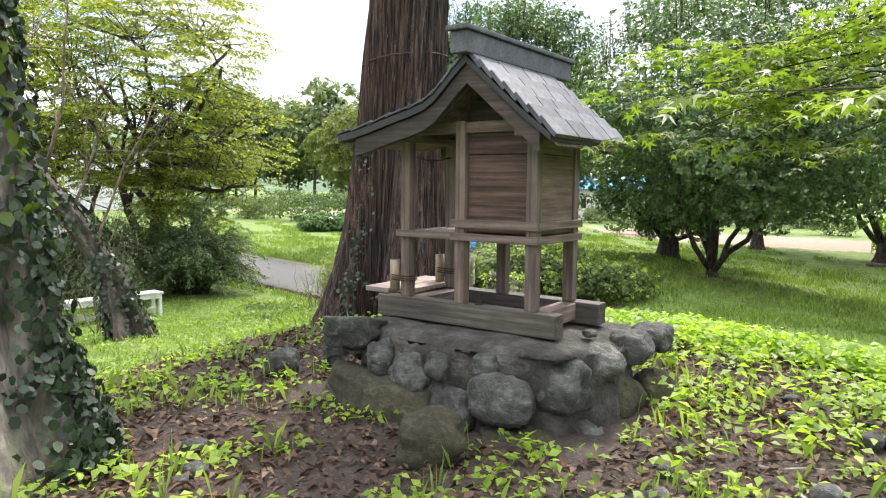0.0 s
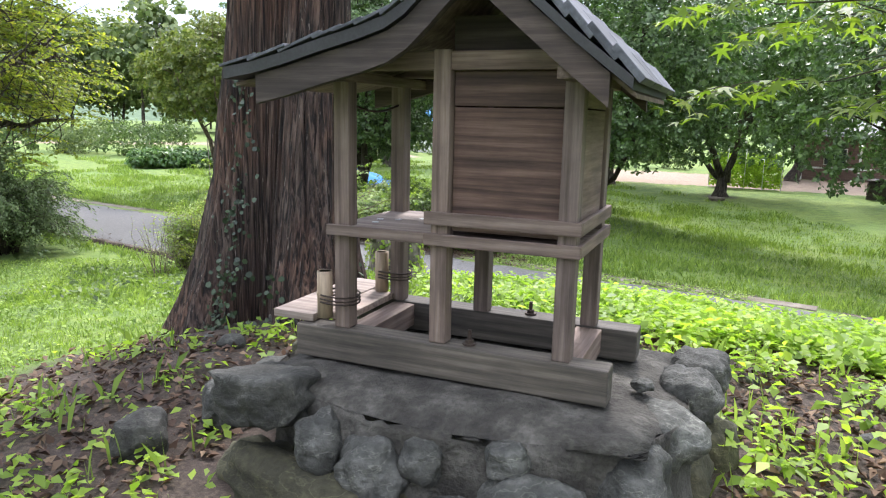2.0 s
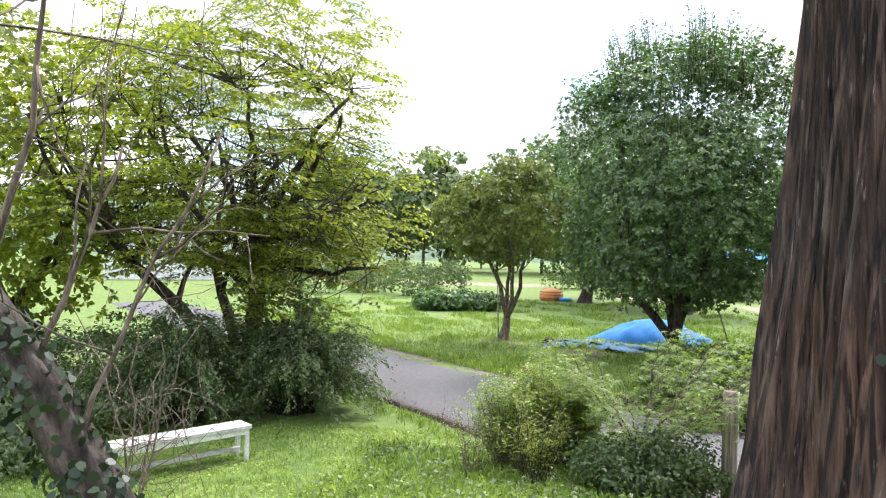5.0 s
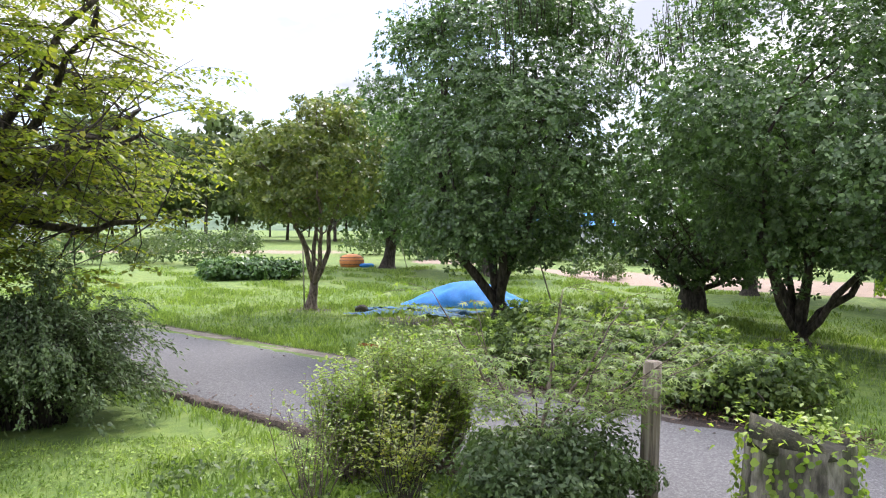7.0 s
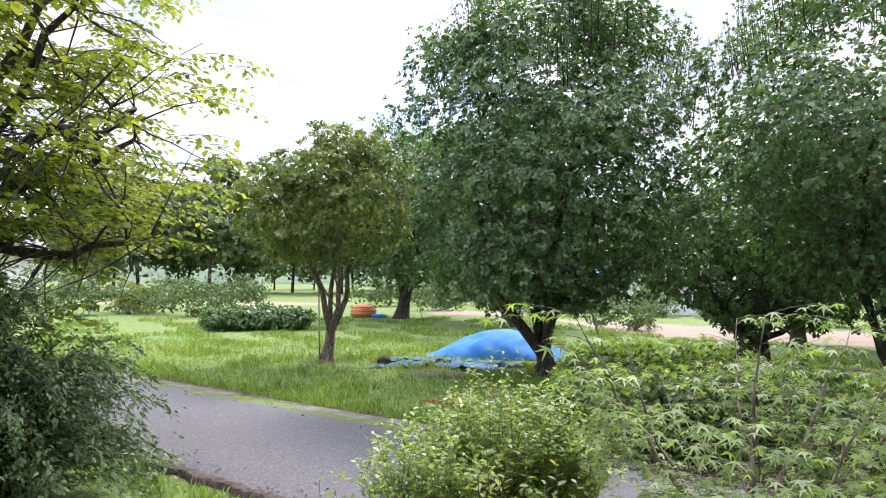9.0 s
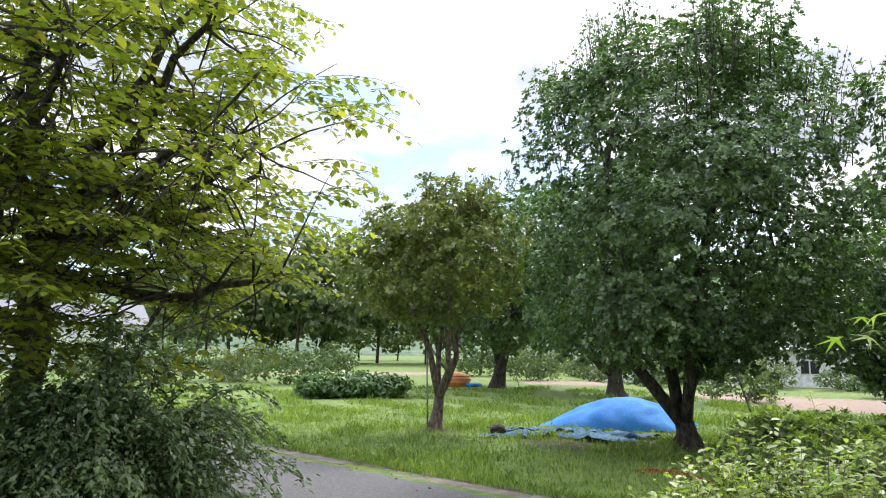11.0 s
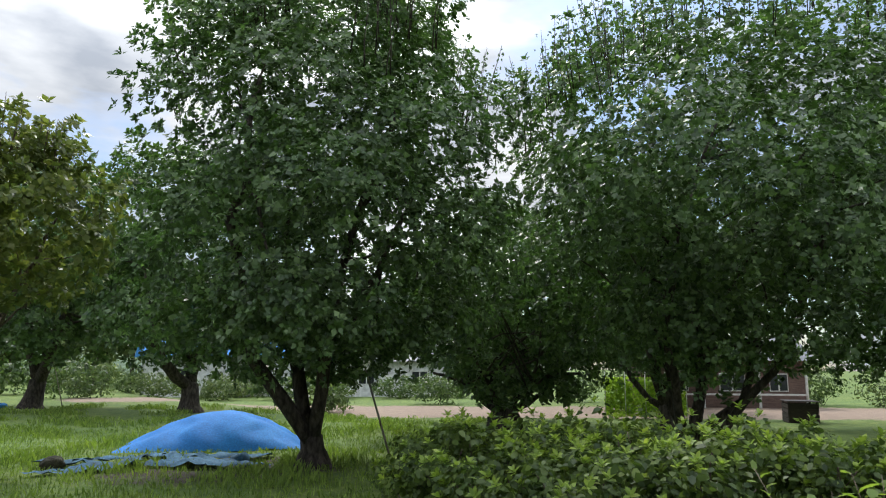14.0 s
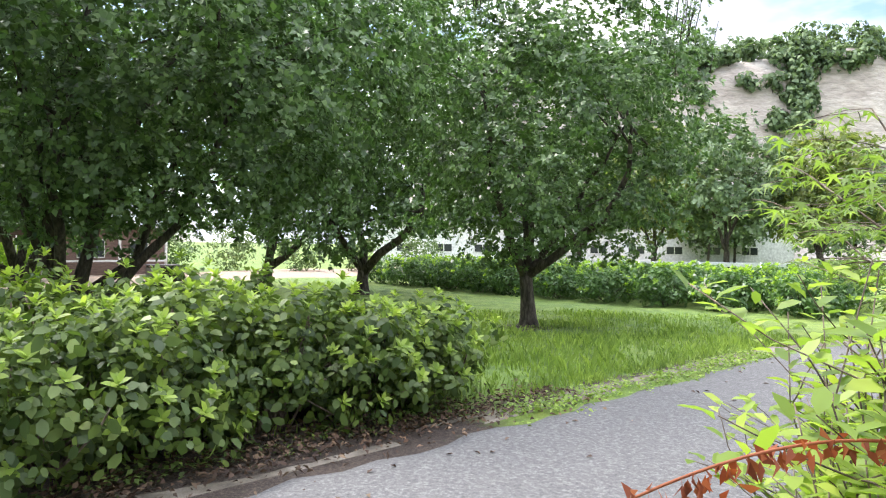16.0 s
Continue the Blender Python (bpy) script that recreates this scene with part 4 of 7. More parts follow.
def shoots(rng, c, rad, n, length, leaf_gap, spread=0.9):
    """Upright young shoots standing out of the crown's top, with leaves all along."""
    stems, pos = [], []
    tufts = [(rng.uniform(0, 6.28), math.sqrt(rng.random_sample()) * spread) for _ in range(max(3, n // 6))]
    for k in range(n):
        ta, tr = tufts[k % len(tufts)]
        x, y = rad[0] * tr * math.cos(ta) + rng.normal() * 0.2, rad[1] * tr * math.sin(ta) + rng.normal() * 0.2
        r = min(0.97, math.hypot(x / rad[0], y / rad[1]))
        z = c[2] + rad[2] * math.sqrt(1 - r * r) * 0.9
        x, y = x + c[0], y + c[1]
        L = length * rng.uniform(0.55, 1.3)
        lean = rng.normal(size=2) * 0.1 + np.array([math.cos(ta), math.sin(ta)]) * 0.25 * r
        stems.append(((x, y, z - 0.3), (x + lean[0] * L, y + lean[1] * L, z + L)))
        m = int(L / leaf_gap)
        for i in range(m):
            t = ((i + 0.5) / m) ** 1.25
            w = 0.04 + 0.12 * (1 - t)
            pos.append((x + lean[0] * L * t + rng.normal() * w, y + lean[1] * L * t + rng.normal() * w, z + L * t - 0.1))
    return stems, np.array(pos).reshape(-1, 3)


def tree(name, x, y, z, r0, fork, stems, c, rad, n_clump, per, spread, leaf, mat, bark, label, seed, group="", n_shoot=0, zmin=None, width=0.6, hollow=0.35, lump=0.28, category="tree", lean=0.12, shoot_len=0.8, hang=0.0, up=0.5, splay=0.55, fine=0.0):
    """A tapered trunk that forks into limbs, and a crown of many separate leaves in clumps."""
    rng = np.random.RandomState(seed)
    ob = thing(name, Matrix.Translation((x, y, z)), label, category, group)
    c = (c[0] - x, c[1] - y, c[2] - z)
    leaf, width = leaf * (1.0 if fine else 1.2), 0.74
    total = int(n_clump * 0.33) * int(per * (3.6 + 1.4 * fine))
    pos, nrm, al, cl = lobed_crown(rng, c, rad, total, leaf, None if zmin is None else zmin - z, n_lobe=int(52 + 36 * fine + 0.04 * n_clump), lobe=0.27 - 0.03 * fine, up=up)
    b = Buf()
    fx, fy = rng.normal(size=2) * lean * fork
    n_clump = len(cl)
    b.tube([(0, 0, -0.15), (0, 0, 0.04), (fx * 0.1, fy * 0.1, 0.22), (fx * 0.5 + 0.02, fy * 0.5, fork * 0.6), (fx, fy, fork), (fx, fy, fork + 0.1)], [r0 * 1.8, r0 * 1.45, r0 * 1.12, r0 * 0.92, r0 * 0.85, r0 * 0.5], 14, 0.16, rng)
    ends = []
    for i in range(stems):
        a = 2 * math.pi * (i + rng.uniform(-0.25, 0.25)) / stems
        e = (c[0] + rad[0] * splay * math.cos(a), c[1] + rad[1] * splay * math.sin(a), c[2] + rad[2] * rng.uniform(-0.1, 0.45))
        lp = limb(b, rng, (fx, fy, fork - 0.1), e, r0 * rng.uniform(0.5, 0.72), r0 * 0.14, 0.13, 9, 8)
        ends.append((lp, e))
    for i in range(stems * 6):
        lp, e = ends[i % stems]
        p0 = lp[3 + rng.randint(5)]
        near = cl[np.argsort(np.linalg.norm(cl - np.array(p0), axis=1))[:max(8, n_clump // 6)]]
        limb(b, rng, p0, near[rng.randint(len(near))], r0 * 0.2, r0 * 0.04, 0.14, 6, 5)
    if n_shoot:
        st, sp = shoots(rng, c, np.array(rad) * 0.99, n_shoot, shoot_len * 1.2, leaf * 0.3)
        sb = Buf()
        for p0, p1 in st:
            limb(sb, rng, p0, p1, 0.012, 0.004, 0.02, 4, 4)
        pos = np.concatenate([pos, sp])
        nrm = np.concatenate([nrm, rng.normal(size=sp.shape) + np.array([0, 0, 0.5])])
        al = np.concatenate([al, rng.normal(size=sp.shape) + np.array([0, 0, 0.4])])
    if n_shoot:
        tagged(part("young_shoot", sb.mesh("young_shoot", bark), ob), kind="stuff")
    part("trunk", b.mesh("trunk", bark), ob)
    size = leaf * rng.uniform(0.65, 1.2, len(pos))
    if n_shoot:
        size[len(pos) - len(sp):] *= 0.7
    part("crown", leaves_mesh("crown", pos, nrm, size, mat, width, 0.12, rng, hang, False, al), ob)
    return ob


ORCH = "orchard fruit trees"
DARK = "tall orchard tree with dense dark green leaves and upright shoots"
tree("orchard_tree", 2.2, 24.6, gz(2.2, 24.6), 0.22, 0.5, 4, (2.3, 24.4, 3.75), (3.15, 3.15, 4.1), 950, 55, 0.27, 0.105, M_LEAF, M_BARK, "tall dense dark green orchard tree beside the blue tarp", 11, ORCH, 220, 0.55, shoot_len=0.95, fine=1.0, hollow=0.15)
tree("persimmon_tree", -2.8, 27.4, gz(-2.8, 27.4), 0.14, 0.85, 4, (-2.9, 27.4, 3.05), (2.05, 2.05, 1.85), 230, 55, 0.22, 0.115, M_LEAFP, M_BARKP, "small round persimmon tree propped with a stake on the grass", 12, ORCH, 40, 1.7, shoot_len=0.4, up=0.25, splay=0.7)
tree("orchard_tree", 0.8, 46.0, gz(0.8, 46.0), 0.36, 1.1, 3, (1.2, 46.0, 4.9), (4.9, 4.6, 4.9), 560, 34, 0.38, 0.19, M_LEAF, M_BARK, "far dark green orchard tree with a forked trunk", 13, ORCH, 60, 1.0)
tree("orchard_tree", 5.3, 40.5, gz(5.3, 40.5), 0.34, 1.0, 3, (5.2, 40.5, 4.6), (3.8, 3.6, 4.4), 440, 36, 0.36, 0.18, M_LEAF, M_BARK, "far dark green orchard tree behind the tarp", 14, ORCH, 60, 0.9)
tree("orchard_tree", 8.45, 21.35, gz(8.45, 21.35), 0.15, 0.2, 7, (8.75, 20.3, 3.85), (4.5, 4.4, 4.0), 1050, 55, 0.30, 0.11, M_LEAF, M_BARK, "wide dark green orchard tree with several spreading trunks", 15, ORCH, 200, 0.7, shoot_len=0.9, fine=1.0, hollow=0.15, splay=0.42, lean=0.05)
tree("orchard_tree", 16.0, 35.0, gz(16, 35), 0.3, 1.0, 3, (16, 35, 4.0), (3.6, 3.6, 3.8), 380, 36, 0.36, 0.18, M_LEAF, M_BARK, DARK, 16, ORCH, 50, 0.5)
tree("orchard_tree", 13.4, 13.6, gz(13.4, 13.6), 0.17, 1.25, 5, (13.2, 13.3, 3.3), (3.7, 3.7, 3.6), 740, 55, 0.27, 0.11, M_LEAF, M_BARK, "round dark green orchard tree with a leaning trunk", 17, ORCH, 50, 0.1, shoot_len=0.5, fine=0.7, hollow=0.2)
tree("orchard_tree", 18.4, 28.8, gz(18.4, 28.8), 0.25, 0.8, 4, (18.2, 28.6, 3.9), (4.4, 4.4, 4.4), 520, 44, 0.32, 0.14, M_LEAF, M_BARK, DARK, 18, ORCH, 50, 0.2)
tree("orchard_tree", 28.7, 37.0, gz(28.7, 37.0), 0.34, 1.0, 3, (28.7, 37, 4.0), (3.8, 3.8, 4.0), 300, 34, 0.42, 0.22, M_LEAF, M_BARK, DARK, 19, ORCH, 40, 0.5)
tree("orchard_tree", 22.7, 18.8, gz(22.7, 18.8), 0.24, 0.9, 3, (22.8, 19.2, 5.2), (5.0, 5.0, 5.7), 720, 44, 0.36, 0.16, M_LEAF, M_BARK, DARK, 20, ORCH, 40, -0.1)
tree("orchard_tree", 25.5, 23.2, gz(25.5, 23.2), 0.26, 0.9, 3, (25.8, 23.6, 5.2), (5.0, 5.0, 5.7), 420, 40, 0.36, 0.16, M_LEAF, M_BARK, DARK, 21, ORCH, 40, 0.1)
LIGHT = "light green tree standing beyond the crop rows"
for k, (tx, ty, h, rr) in enumerate(((64, 4.0, 6.5, 4.6), (55, -0.6, 6.2, 4.2), (51, -5.0, 6.6, 4.4), (50, -12.0, 6.4, 4.2), (52, -19, 6.0, 4.0))):
    tree("garden_tree", tx, ty, gz(tx, ty), 0.24, 1.6, 4, (tx, ty, h - 1.2), (rr, rr, 4.6), 210, 27, 0.55, 0.34, M_LEAFP if k % 2 else M_HAZEW, M_BARK, LIGHT, 60 + k, "garden trees", 0, 0.9)

# old pollard with a charred hollow stump and new boughs
st = thing("pollarded_tree", Matrix.Translation((8.9, 27.0, gz(8.9, 27))), "old pollarded fruit tree with a black hollow stump", "tree", ORCH)
rng = np.random.RandomState(31)
b = Buf()
b.tube([(0, 0, -0.2), (0.02, 0, 0.2), (0.05, 0.03, 0.6), (0.0, 0.02, 0.85)], [0.62, 0.46, 0.40, 0.30], 14, 0.35, rng)
pos, nrm, al, cl = lobed_crown(rng, (0.2, 0, 3.5), (3.3, 3.3, 2.8), 33000, 0.14, 0.95, n_lobe=70)
for a in range(7):
    e = (1.9 * math.cos(a * 0.9), 1.9 * math.sin(a * 0.9), 1.7 + 0.35 * (a % 3))
    lp = limb(b, rng, (0.1 * math.cos(a), 0.1 * math.sin(a), 0.7), e, 0.10, 0.03, 0.12, 8, 6)
    for k in range(5):
        limb(b, rng, lp[4 + k % 3], cl[rng.randint(len(cl))], 0.03, 0.008, 0.12, 6, 5)
part("trunk", b.mesh("trunk", M_BARK), st)
part("crown", leaves_mesh("crown", pos, nrm, 0.14 * rng.uniform(0.7, 1.2, len(pos)), M_LEAF, 0.74, 0.12, rng, 0.0, False, al), st)

# broad yellow-green tree behind the privet bush
yt = thing("yellow_green_tree", Matrix.Translation((-7.6, 18.4, gz(-7.6, 18.4))), "broad tree with yellowing green leaves and dark forked trunks", "tree")
rng = np.random.RandomState(41)
b = Buf()
base = np.array((0, 0, 0.0))
pos, nrm, cl = crown_points(rng, (-0.2, -0.4, 4.9), (3.7, 3.6, 3.5), 600, 4, 0.24, 0.3, 0.2, 2.5, 1.2)
pos2, nrm2, cl2 = crown_points(rng, (1.4, -1.5, 3.0), (1.75, 1.8, 1.7), 120, 4, 0.24, 0.2, 0.2, 1.6, 1.2)
pos, nrm, cl = np.concatenate([pos, pos2]), np.concatenate([nrm, nrm2]), np.concatenate([cl, cl2])
stem = [((0.1, 0, 3.0), 0.19, 0.16), ((-1.0, 0.2, 2.9), 0.13, 0.09), ((-2.6, -0.3, 2.6), 0.15, 0.11)]
for e, r0, r1 in stem:
    lp = limb(b, rng, (0, 0, -0.1), e, r0, r1, 0.05, 7, 9)
    for k in range(6):
        a = rng.uniform(0, 6.28)
        q = (e[0] + 2.4 * math.cos(a), e[1] + 2.2 * math.sin(a), e[2] + rng.uniform(0.3, 3.4))
        l2 = limb(b, rng, e if k else lp[4], q, r1 * 0.62, 0.03, 0.12, 8, 7)
        for j in range(7):
            near = cl[np.argsort(np.linalg.norm(cl - np.array(l2[3 + j % 5]), axis=1))[:60]]
            limb(b, rng, l2[3 + j % 5], near[rng.randint(60)], 0.022, 0.006, 0.1, 6, 5)
knots = [np.array(p) for p in b.v[::7] if p[2] > 2.3]
for q in ((2.6, -2.2, 3.6), (3.0, -1.2, 2.6), (1.6, -2.6, 4.4), (2.4, -1.6, 5.4)):
    l2 = limb(b, rng, (0.1, 0, 2.8), q, 0.09, 0.025, 0.08, 9, 7)
    for j in range(10):
        near = cl[np.argsort(np.linalg.norm(cl - np.array(l2[3 + j % 6]), axis=1))[:50]]
        limb(b, rng, l2[3 + j % 6], near[rng.randint(50)], 0.018, 0.005, 0.1, 6, 5)
    knots += [np.array(p) for p in l2[3:]]
knots = np.array(knots)
for q in cl:
    near = np.argsort(np.linalg.norm(knots - q, axis=1))[rng.randint(3)]
    limb(b, rng, tuple(knots[near]), tuple(q), 0.014, 0.004, 0.08, 5, 4)
root = np.concatenate([cl, cl[:600:2]])
root = root + rng.normal(size=root.shape) * 0.15
root[:, 2] = 0.55 * root[:, 2] + 0.45 * np.round(root[:, 2] / 0.7) * 0.7 + rng.normal(size=len(root)) * 0.14
turn = np.arctan2(root[:, 1] + 0.4, root[:, 0] + 0.2) + rng.normal(size=len(root)) * 0.6
pos, nrm, al = twigs(rng, root - 0.35 * np.stack([np.cos(turn), np.sin(turn), 0 * turn], axis=1), np.stack([np.cos(turn), np.sin(turn)], axis=1), rng.uniform(0.5, 1.0, len(root)), 0.105, 0.055, b, 0.005, 0.3, 4, 0.9)
part("trunk", b.mesh("trunk", M_BARK), yt)
part("crown", leaves_mesh("crown", pos, nrm, 0.112 * rng.uniform(0.65, 1.15, len(pos)), M_LEAFY, 0.58, 0.1, rng, 0.0, True, al), yt)
tree("garden_tree", -12.5, 17.5, gz(-12.5, 17.5), 0.2, 1.6, 4, (-12.5, 17.5, 3.4), (3.2, 3.2, 3.2), 300, 40, 0.36, 0.13, M_LEAFY, M_BARK, "light yellow-green tree beside the lane", 42, "", 0, 0.2)
tree("garden_tree", -15.5, 13.0, gz(-15.5, 13), 0.2, 1.6, 4, (-15.5, 13, 3.4), (3.2, 3.2, 3.4), 260, 40, 0.4, 0.15, M_LEAFB, M_BARK, "green tree behind the bench", 43, "", 0, -0.3)

# ---- bushes ----


def bush(name, x, y, rad, h, n_clump, per, leaf, mat, label, seed, category="bush", group="", stems=12, bark=None, width=0.5, spread=0.13, up=0.5, droop=0.0, tips=None, z=None, hollow=0.3, lump=0.25, thick=0.016):
    rng = np.random.RandomState(seed)
    z = gz(x, y) if z is None else z
    ob = thing(name, Matrix.Translation((x, y, z)), label, category, group)
    c = (0, 0, h * 0.5)
    pos, nrm, cl = crown_points(rng, c, (rad[0], rad[1], h * 0.52), n_clump, per, spread, hollow, lump, 0.08, up)
    pos[:, 2] = np.maximum(pos[:, 2], 0.03)
    b = Buf()
    for i in range(stems):
        a = rng.uniform(0, 6.28)
        e = cl[rng.randint(len(cl))]
        limb(b, rng, (rad[0] * 0.15 * math.cos(a), rad[1] * 0.15 * math.sin(a), -0.05), e, thick, thick * 0.3, 0.12, 7, 5)
    part("stem", b.mesh("stem", bark or M_BARK), ob)
    part("foliage", leaves_mesh("foliage", pos, nrm, leaf * rng.uniform(0.6, 1.25, len(pos)), mat, width, 0.15, rng, droop, mat in (M_LEAFH, M_LEAFN)), ob)
    if tips is not None:
        tm, count, tl = tips
        pick = cl[np.argsort(-np.linalg.norm((cl - np.array(c)) / np.array((rad[0], rad[1], h * 0.5)), axis=1) - 0.35 * cl[:, 2] / h)[:count]]
        axis = pick - np.array([0, 0, h * 0.25])
        axis = axis / np.linalg.norm(axis, axis=1)[:, None] * 0.7 + np.array([0, 0, 0.7]) + rng.normal(size=axis.shape) * 0.15
        axis = axis / np.linalg.norm(axis, axis=1)[:, None]
        side = np.cross(axis, rng.normal(size=axis.shape))
        side /= np.linalg.norm(side, axis=1)[:, None]
        third = np.cross(axis, side)
        off, p, n, al = pick + axis * (0.13 + 0.05 * spread), [], [], []
        for q in range(8):
            a = q * 2.4
            rad_dir = side * math.cos(a) + third * math.sin(a)
            tilt = 0.35 + 0.09 * q
            d = rad_dir * math.cos(tilt) + axis * math.sin(tilt)
            al.append(d)
            p.append(off + d * tl * 0.5 + axis * 0.004 * q)
            n.append(axis * math.cos(tilt) - rad_dir * math.sin(tilt))
        p, n, al = np.concatenate(p), np.concatenate(n), np.concatenate(al)
        tagged_part = part("tip_foliage", leaves_mesh("tip_foliage", p, n, tl * rng.uniform(0.7, 1.1, len(p)), tm, 0.5, 0.14, rng, 0.0, True, al), ob, "fresh yellow-green tip leaves")
        tagged_part["kind"] = "stuff"
    return ob


def plume_bush(name, x, y, rad, h, n, per, leaf, mat, label, seed, category="bush"):
    """Arching plumes from one foot, each feathered with fine leaves to its hanging tip."""
    rng = np.random.RandomState(seed)
    ob = thing(name, Matrix.Translation((x, y, gz(x, y))), label, category)
    b = Buf()
    P, N, A = [], [], []
    for i in range(n):
        a, rho = rng.uniform(0, 6.283), rng.random_sample() ** 0.55
        g = np.array([math.cos(a) * rad[0], math.sin(a) * rad[1], 0.0])
        p0 = g * 0.25 * rng.random_sample()
        top = h * (1.1 - 0.3 * rho * rho) * rng.uniform(0.35, 1.1)
        p2 = g * rho * rng.uniform(0.9, 1.12) + np.array([0, 0, top * (1 - 0.9 * rho * rng.random_sample()) * rng.uniform(0.5, 1.0)])
        p1 = g * rho * 0.5 + np.array([0, 0, top * 1.15])
        t = np.linspace(0, 1, 7)[:, None]
        b.tube([tuple(v) for v in (1 - t) ** 2 * p0 + 2 * t * (1 - t) * p1 + t * t * p2], list(np.linspace(0.012, 0.002, 7)), 4)
        t = rng.uniform(0.22, 1.0, per)[:, None] ** 0.8
        q = (1 - t) ** 2 * p0 + 2 * t * (1 - t) * p1 + t * t * p2
        tan = 2 * (1 - t) * (p1 - p0) + 2 * t * (p2 - p1)
        tan /= np.linalg.norm(tan, axis=1)[:, None]
        side = rng.normal(size=(per, 3))
        off = np.abs(rng.normal(size=(per, 1))) * (0.04 + 0.09 * np.sin(np.pi * np.minimum(t, 0.97)))
        q = q + side * off * 0.8 - np.array([0, 0, 1.0]) * off * 0.55
        q[:, 2] = np.maximum(q[:, 2], 0.04)
        P.append(q)
        A.append(tan * 0.7 + side * 0.45 - np.array([0, 0, 0.35]))
        N.append(np.array([0, 0, 0.8]) + rng.normal(size=(per, 3)) * 0.4 + g * 0.15)
    P, N, A = np.concatenate(P), np.concatenate(N), np.concatenate(A)
    part("stem", b.mesh("stem", M_BARK), ob)
    part("foliage", leaves_mesh("foliage", P, N, leaf * rng.uniform(0.6, 1.2, len(P)), mat, 0.42, 0.1, rng, 0.0, False, A), ob)
    return ob


def wand_bush(name, x, y, rad, h, n, leaf, gap, mat, label, seed, category="bush", group="", bark=None, start=0.3, thick=0.007, side=3, z=None):
    """A loose shrub of thin upright wands with leaves set along them and their short side twigs."""
    rng = np.random.RandomState(seed)
    z = gz(x, y) if z is None else z
    ob = thing(name, Matrix.Translation((x, y, z)), label, category, group)
    b = Buf()
    P, N, A = [], [], []
    for i in range(n):
        a, rho = rng.uniform(0, 6.283), math.sqrt(rng.random_sample())
        tip = np.array([rad[0] * rho * math.cos(a), rad[1] * rho * math.sin(a), h * rng.uniform(0.55, 1.08) * (1.08 - 0.3 * rho)])
        foot = np.array([tip[0] * 0.2, tip[1] * 0.2, -0.04]) + rng.normal(size=3) * np.array([0.03, 0.03, 0])
        runs = [limb(b, rng, foot, tip, thick, thick * 0.25, 0.07, 8, 5)]
        for k in range(side):
            p = np.array(runs[0][3 + k % 4])
            runs.append(limb(b, rng, p, p + rng.normal(size=3) * np.array([0.13, 0.13, 0.03]) * (rad[0] / 0.4) + np.array([0, 0, 0.14]), thick * 0.4, thick * 0.2, 0.08, 5, 4))
        for j, run in enumerate(runs):
            run = np.array(run)
            seg = np.linalg.norm(np.diff(run, axis=0), axis=1).sum()
            t = np.arange(start * seg if j == 0 else 0.02, seg, gap) / seg
            q = np.stack([np.interp(t * (len(run) - 1), np.arange(len(run)), run[:, c]) for c in range(3)], axis=1)
            ang = np.arange(len(t)) * 2.4 + rng.uniform(0, 6)
            d = np.stack([np.cos(ang), np.sin(ang), rng.uniform(0.0, 0.7, len(t))], axis=1)
            P.append(q + d * leaf * 0.5)
            A.append(d)
            N.append(np.stack([-np.cos(ang) * 0.4, -np.sin(ang) * 0.4, np.ones(len(t))], axis=1) + rng.normal(size=d.shape) * 0.25)
    P, N, A = np.concatenate(P), np.concatenate(N), np.concatenate(A)
    part("stem", b.mesh("stem", bark or M_BARKP), ob)
    part("foliage", leaves_mesh("foliage", P, N, leaf * rng.uniform(0.55, 1.15, len(P)), mat, 0.48, 0.12, rng, 0.0, True, A), ob)
    return ob


plume_bush("privet_bush", -5.9, 16.3, (1.8, 1.5), 1.95, 330, 170, 0.07, M_LEAFB, "large dark green bush of fine-leaved arching sprays at the lane's edge", 51)
plume_bush("privet_bush", -7.4, 15.2, (1.45, 1.35), 1.95, 230, 150, 0.07, M_LEAFB, "fine-leaved dark green bush behind the bench", 52)
for k, (bx, by, r, h) in enumerate(((-9.2, 14.2, 1.5, 0.95), (-11.3, 13.2, 1.7, 1.3), (-9.6, 16.6, 1.6, 1.5), (-13.2, 11.6, 1.9, 1.5), (-8.6, 12.6, 1.2, 0.6))):
    bush("wild_shrub", bx, by, (r, r * 0.9), h, 150, 45, 0.085, M_LEAFB, "low tangled green shrub on the lawn's far side", 53 + k, "shrub", "wild shrubs", 10)
wand_bush("yellow_bush", -1.55, 12.75, (0.5, 0.46), 1.15, 34, 0.055, 0.03, M_LEAFY, "small bush with pale yellow-green leaves on thin stems", 61, start=0.36, side=2, bark=M_BARK)
wand_bush("thin_shrub", -2.3, 12.9, (0.5, 0.45), 1.2, 20, 0.035, 0.045, M_LEAFN, "nearly bare shrub of thin brown stems", 62, "shrub", start=0.45, side=2, thick=0.006)
bush("azalea_bush", -0.34, 12.6, (0.85, 0.7), 0.85, 260, 60, 0.06, M_LEAFB, "rounded dark green azalea bush", 63, "bush", "", 14, spread=0.11)


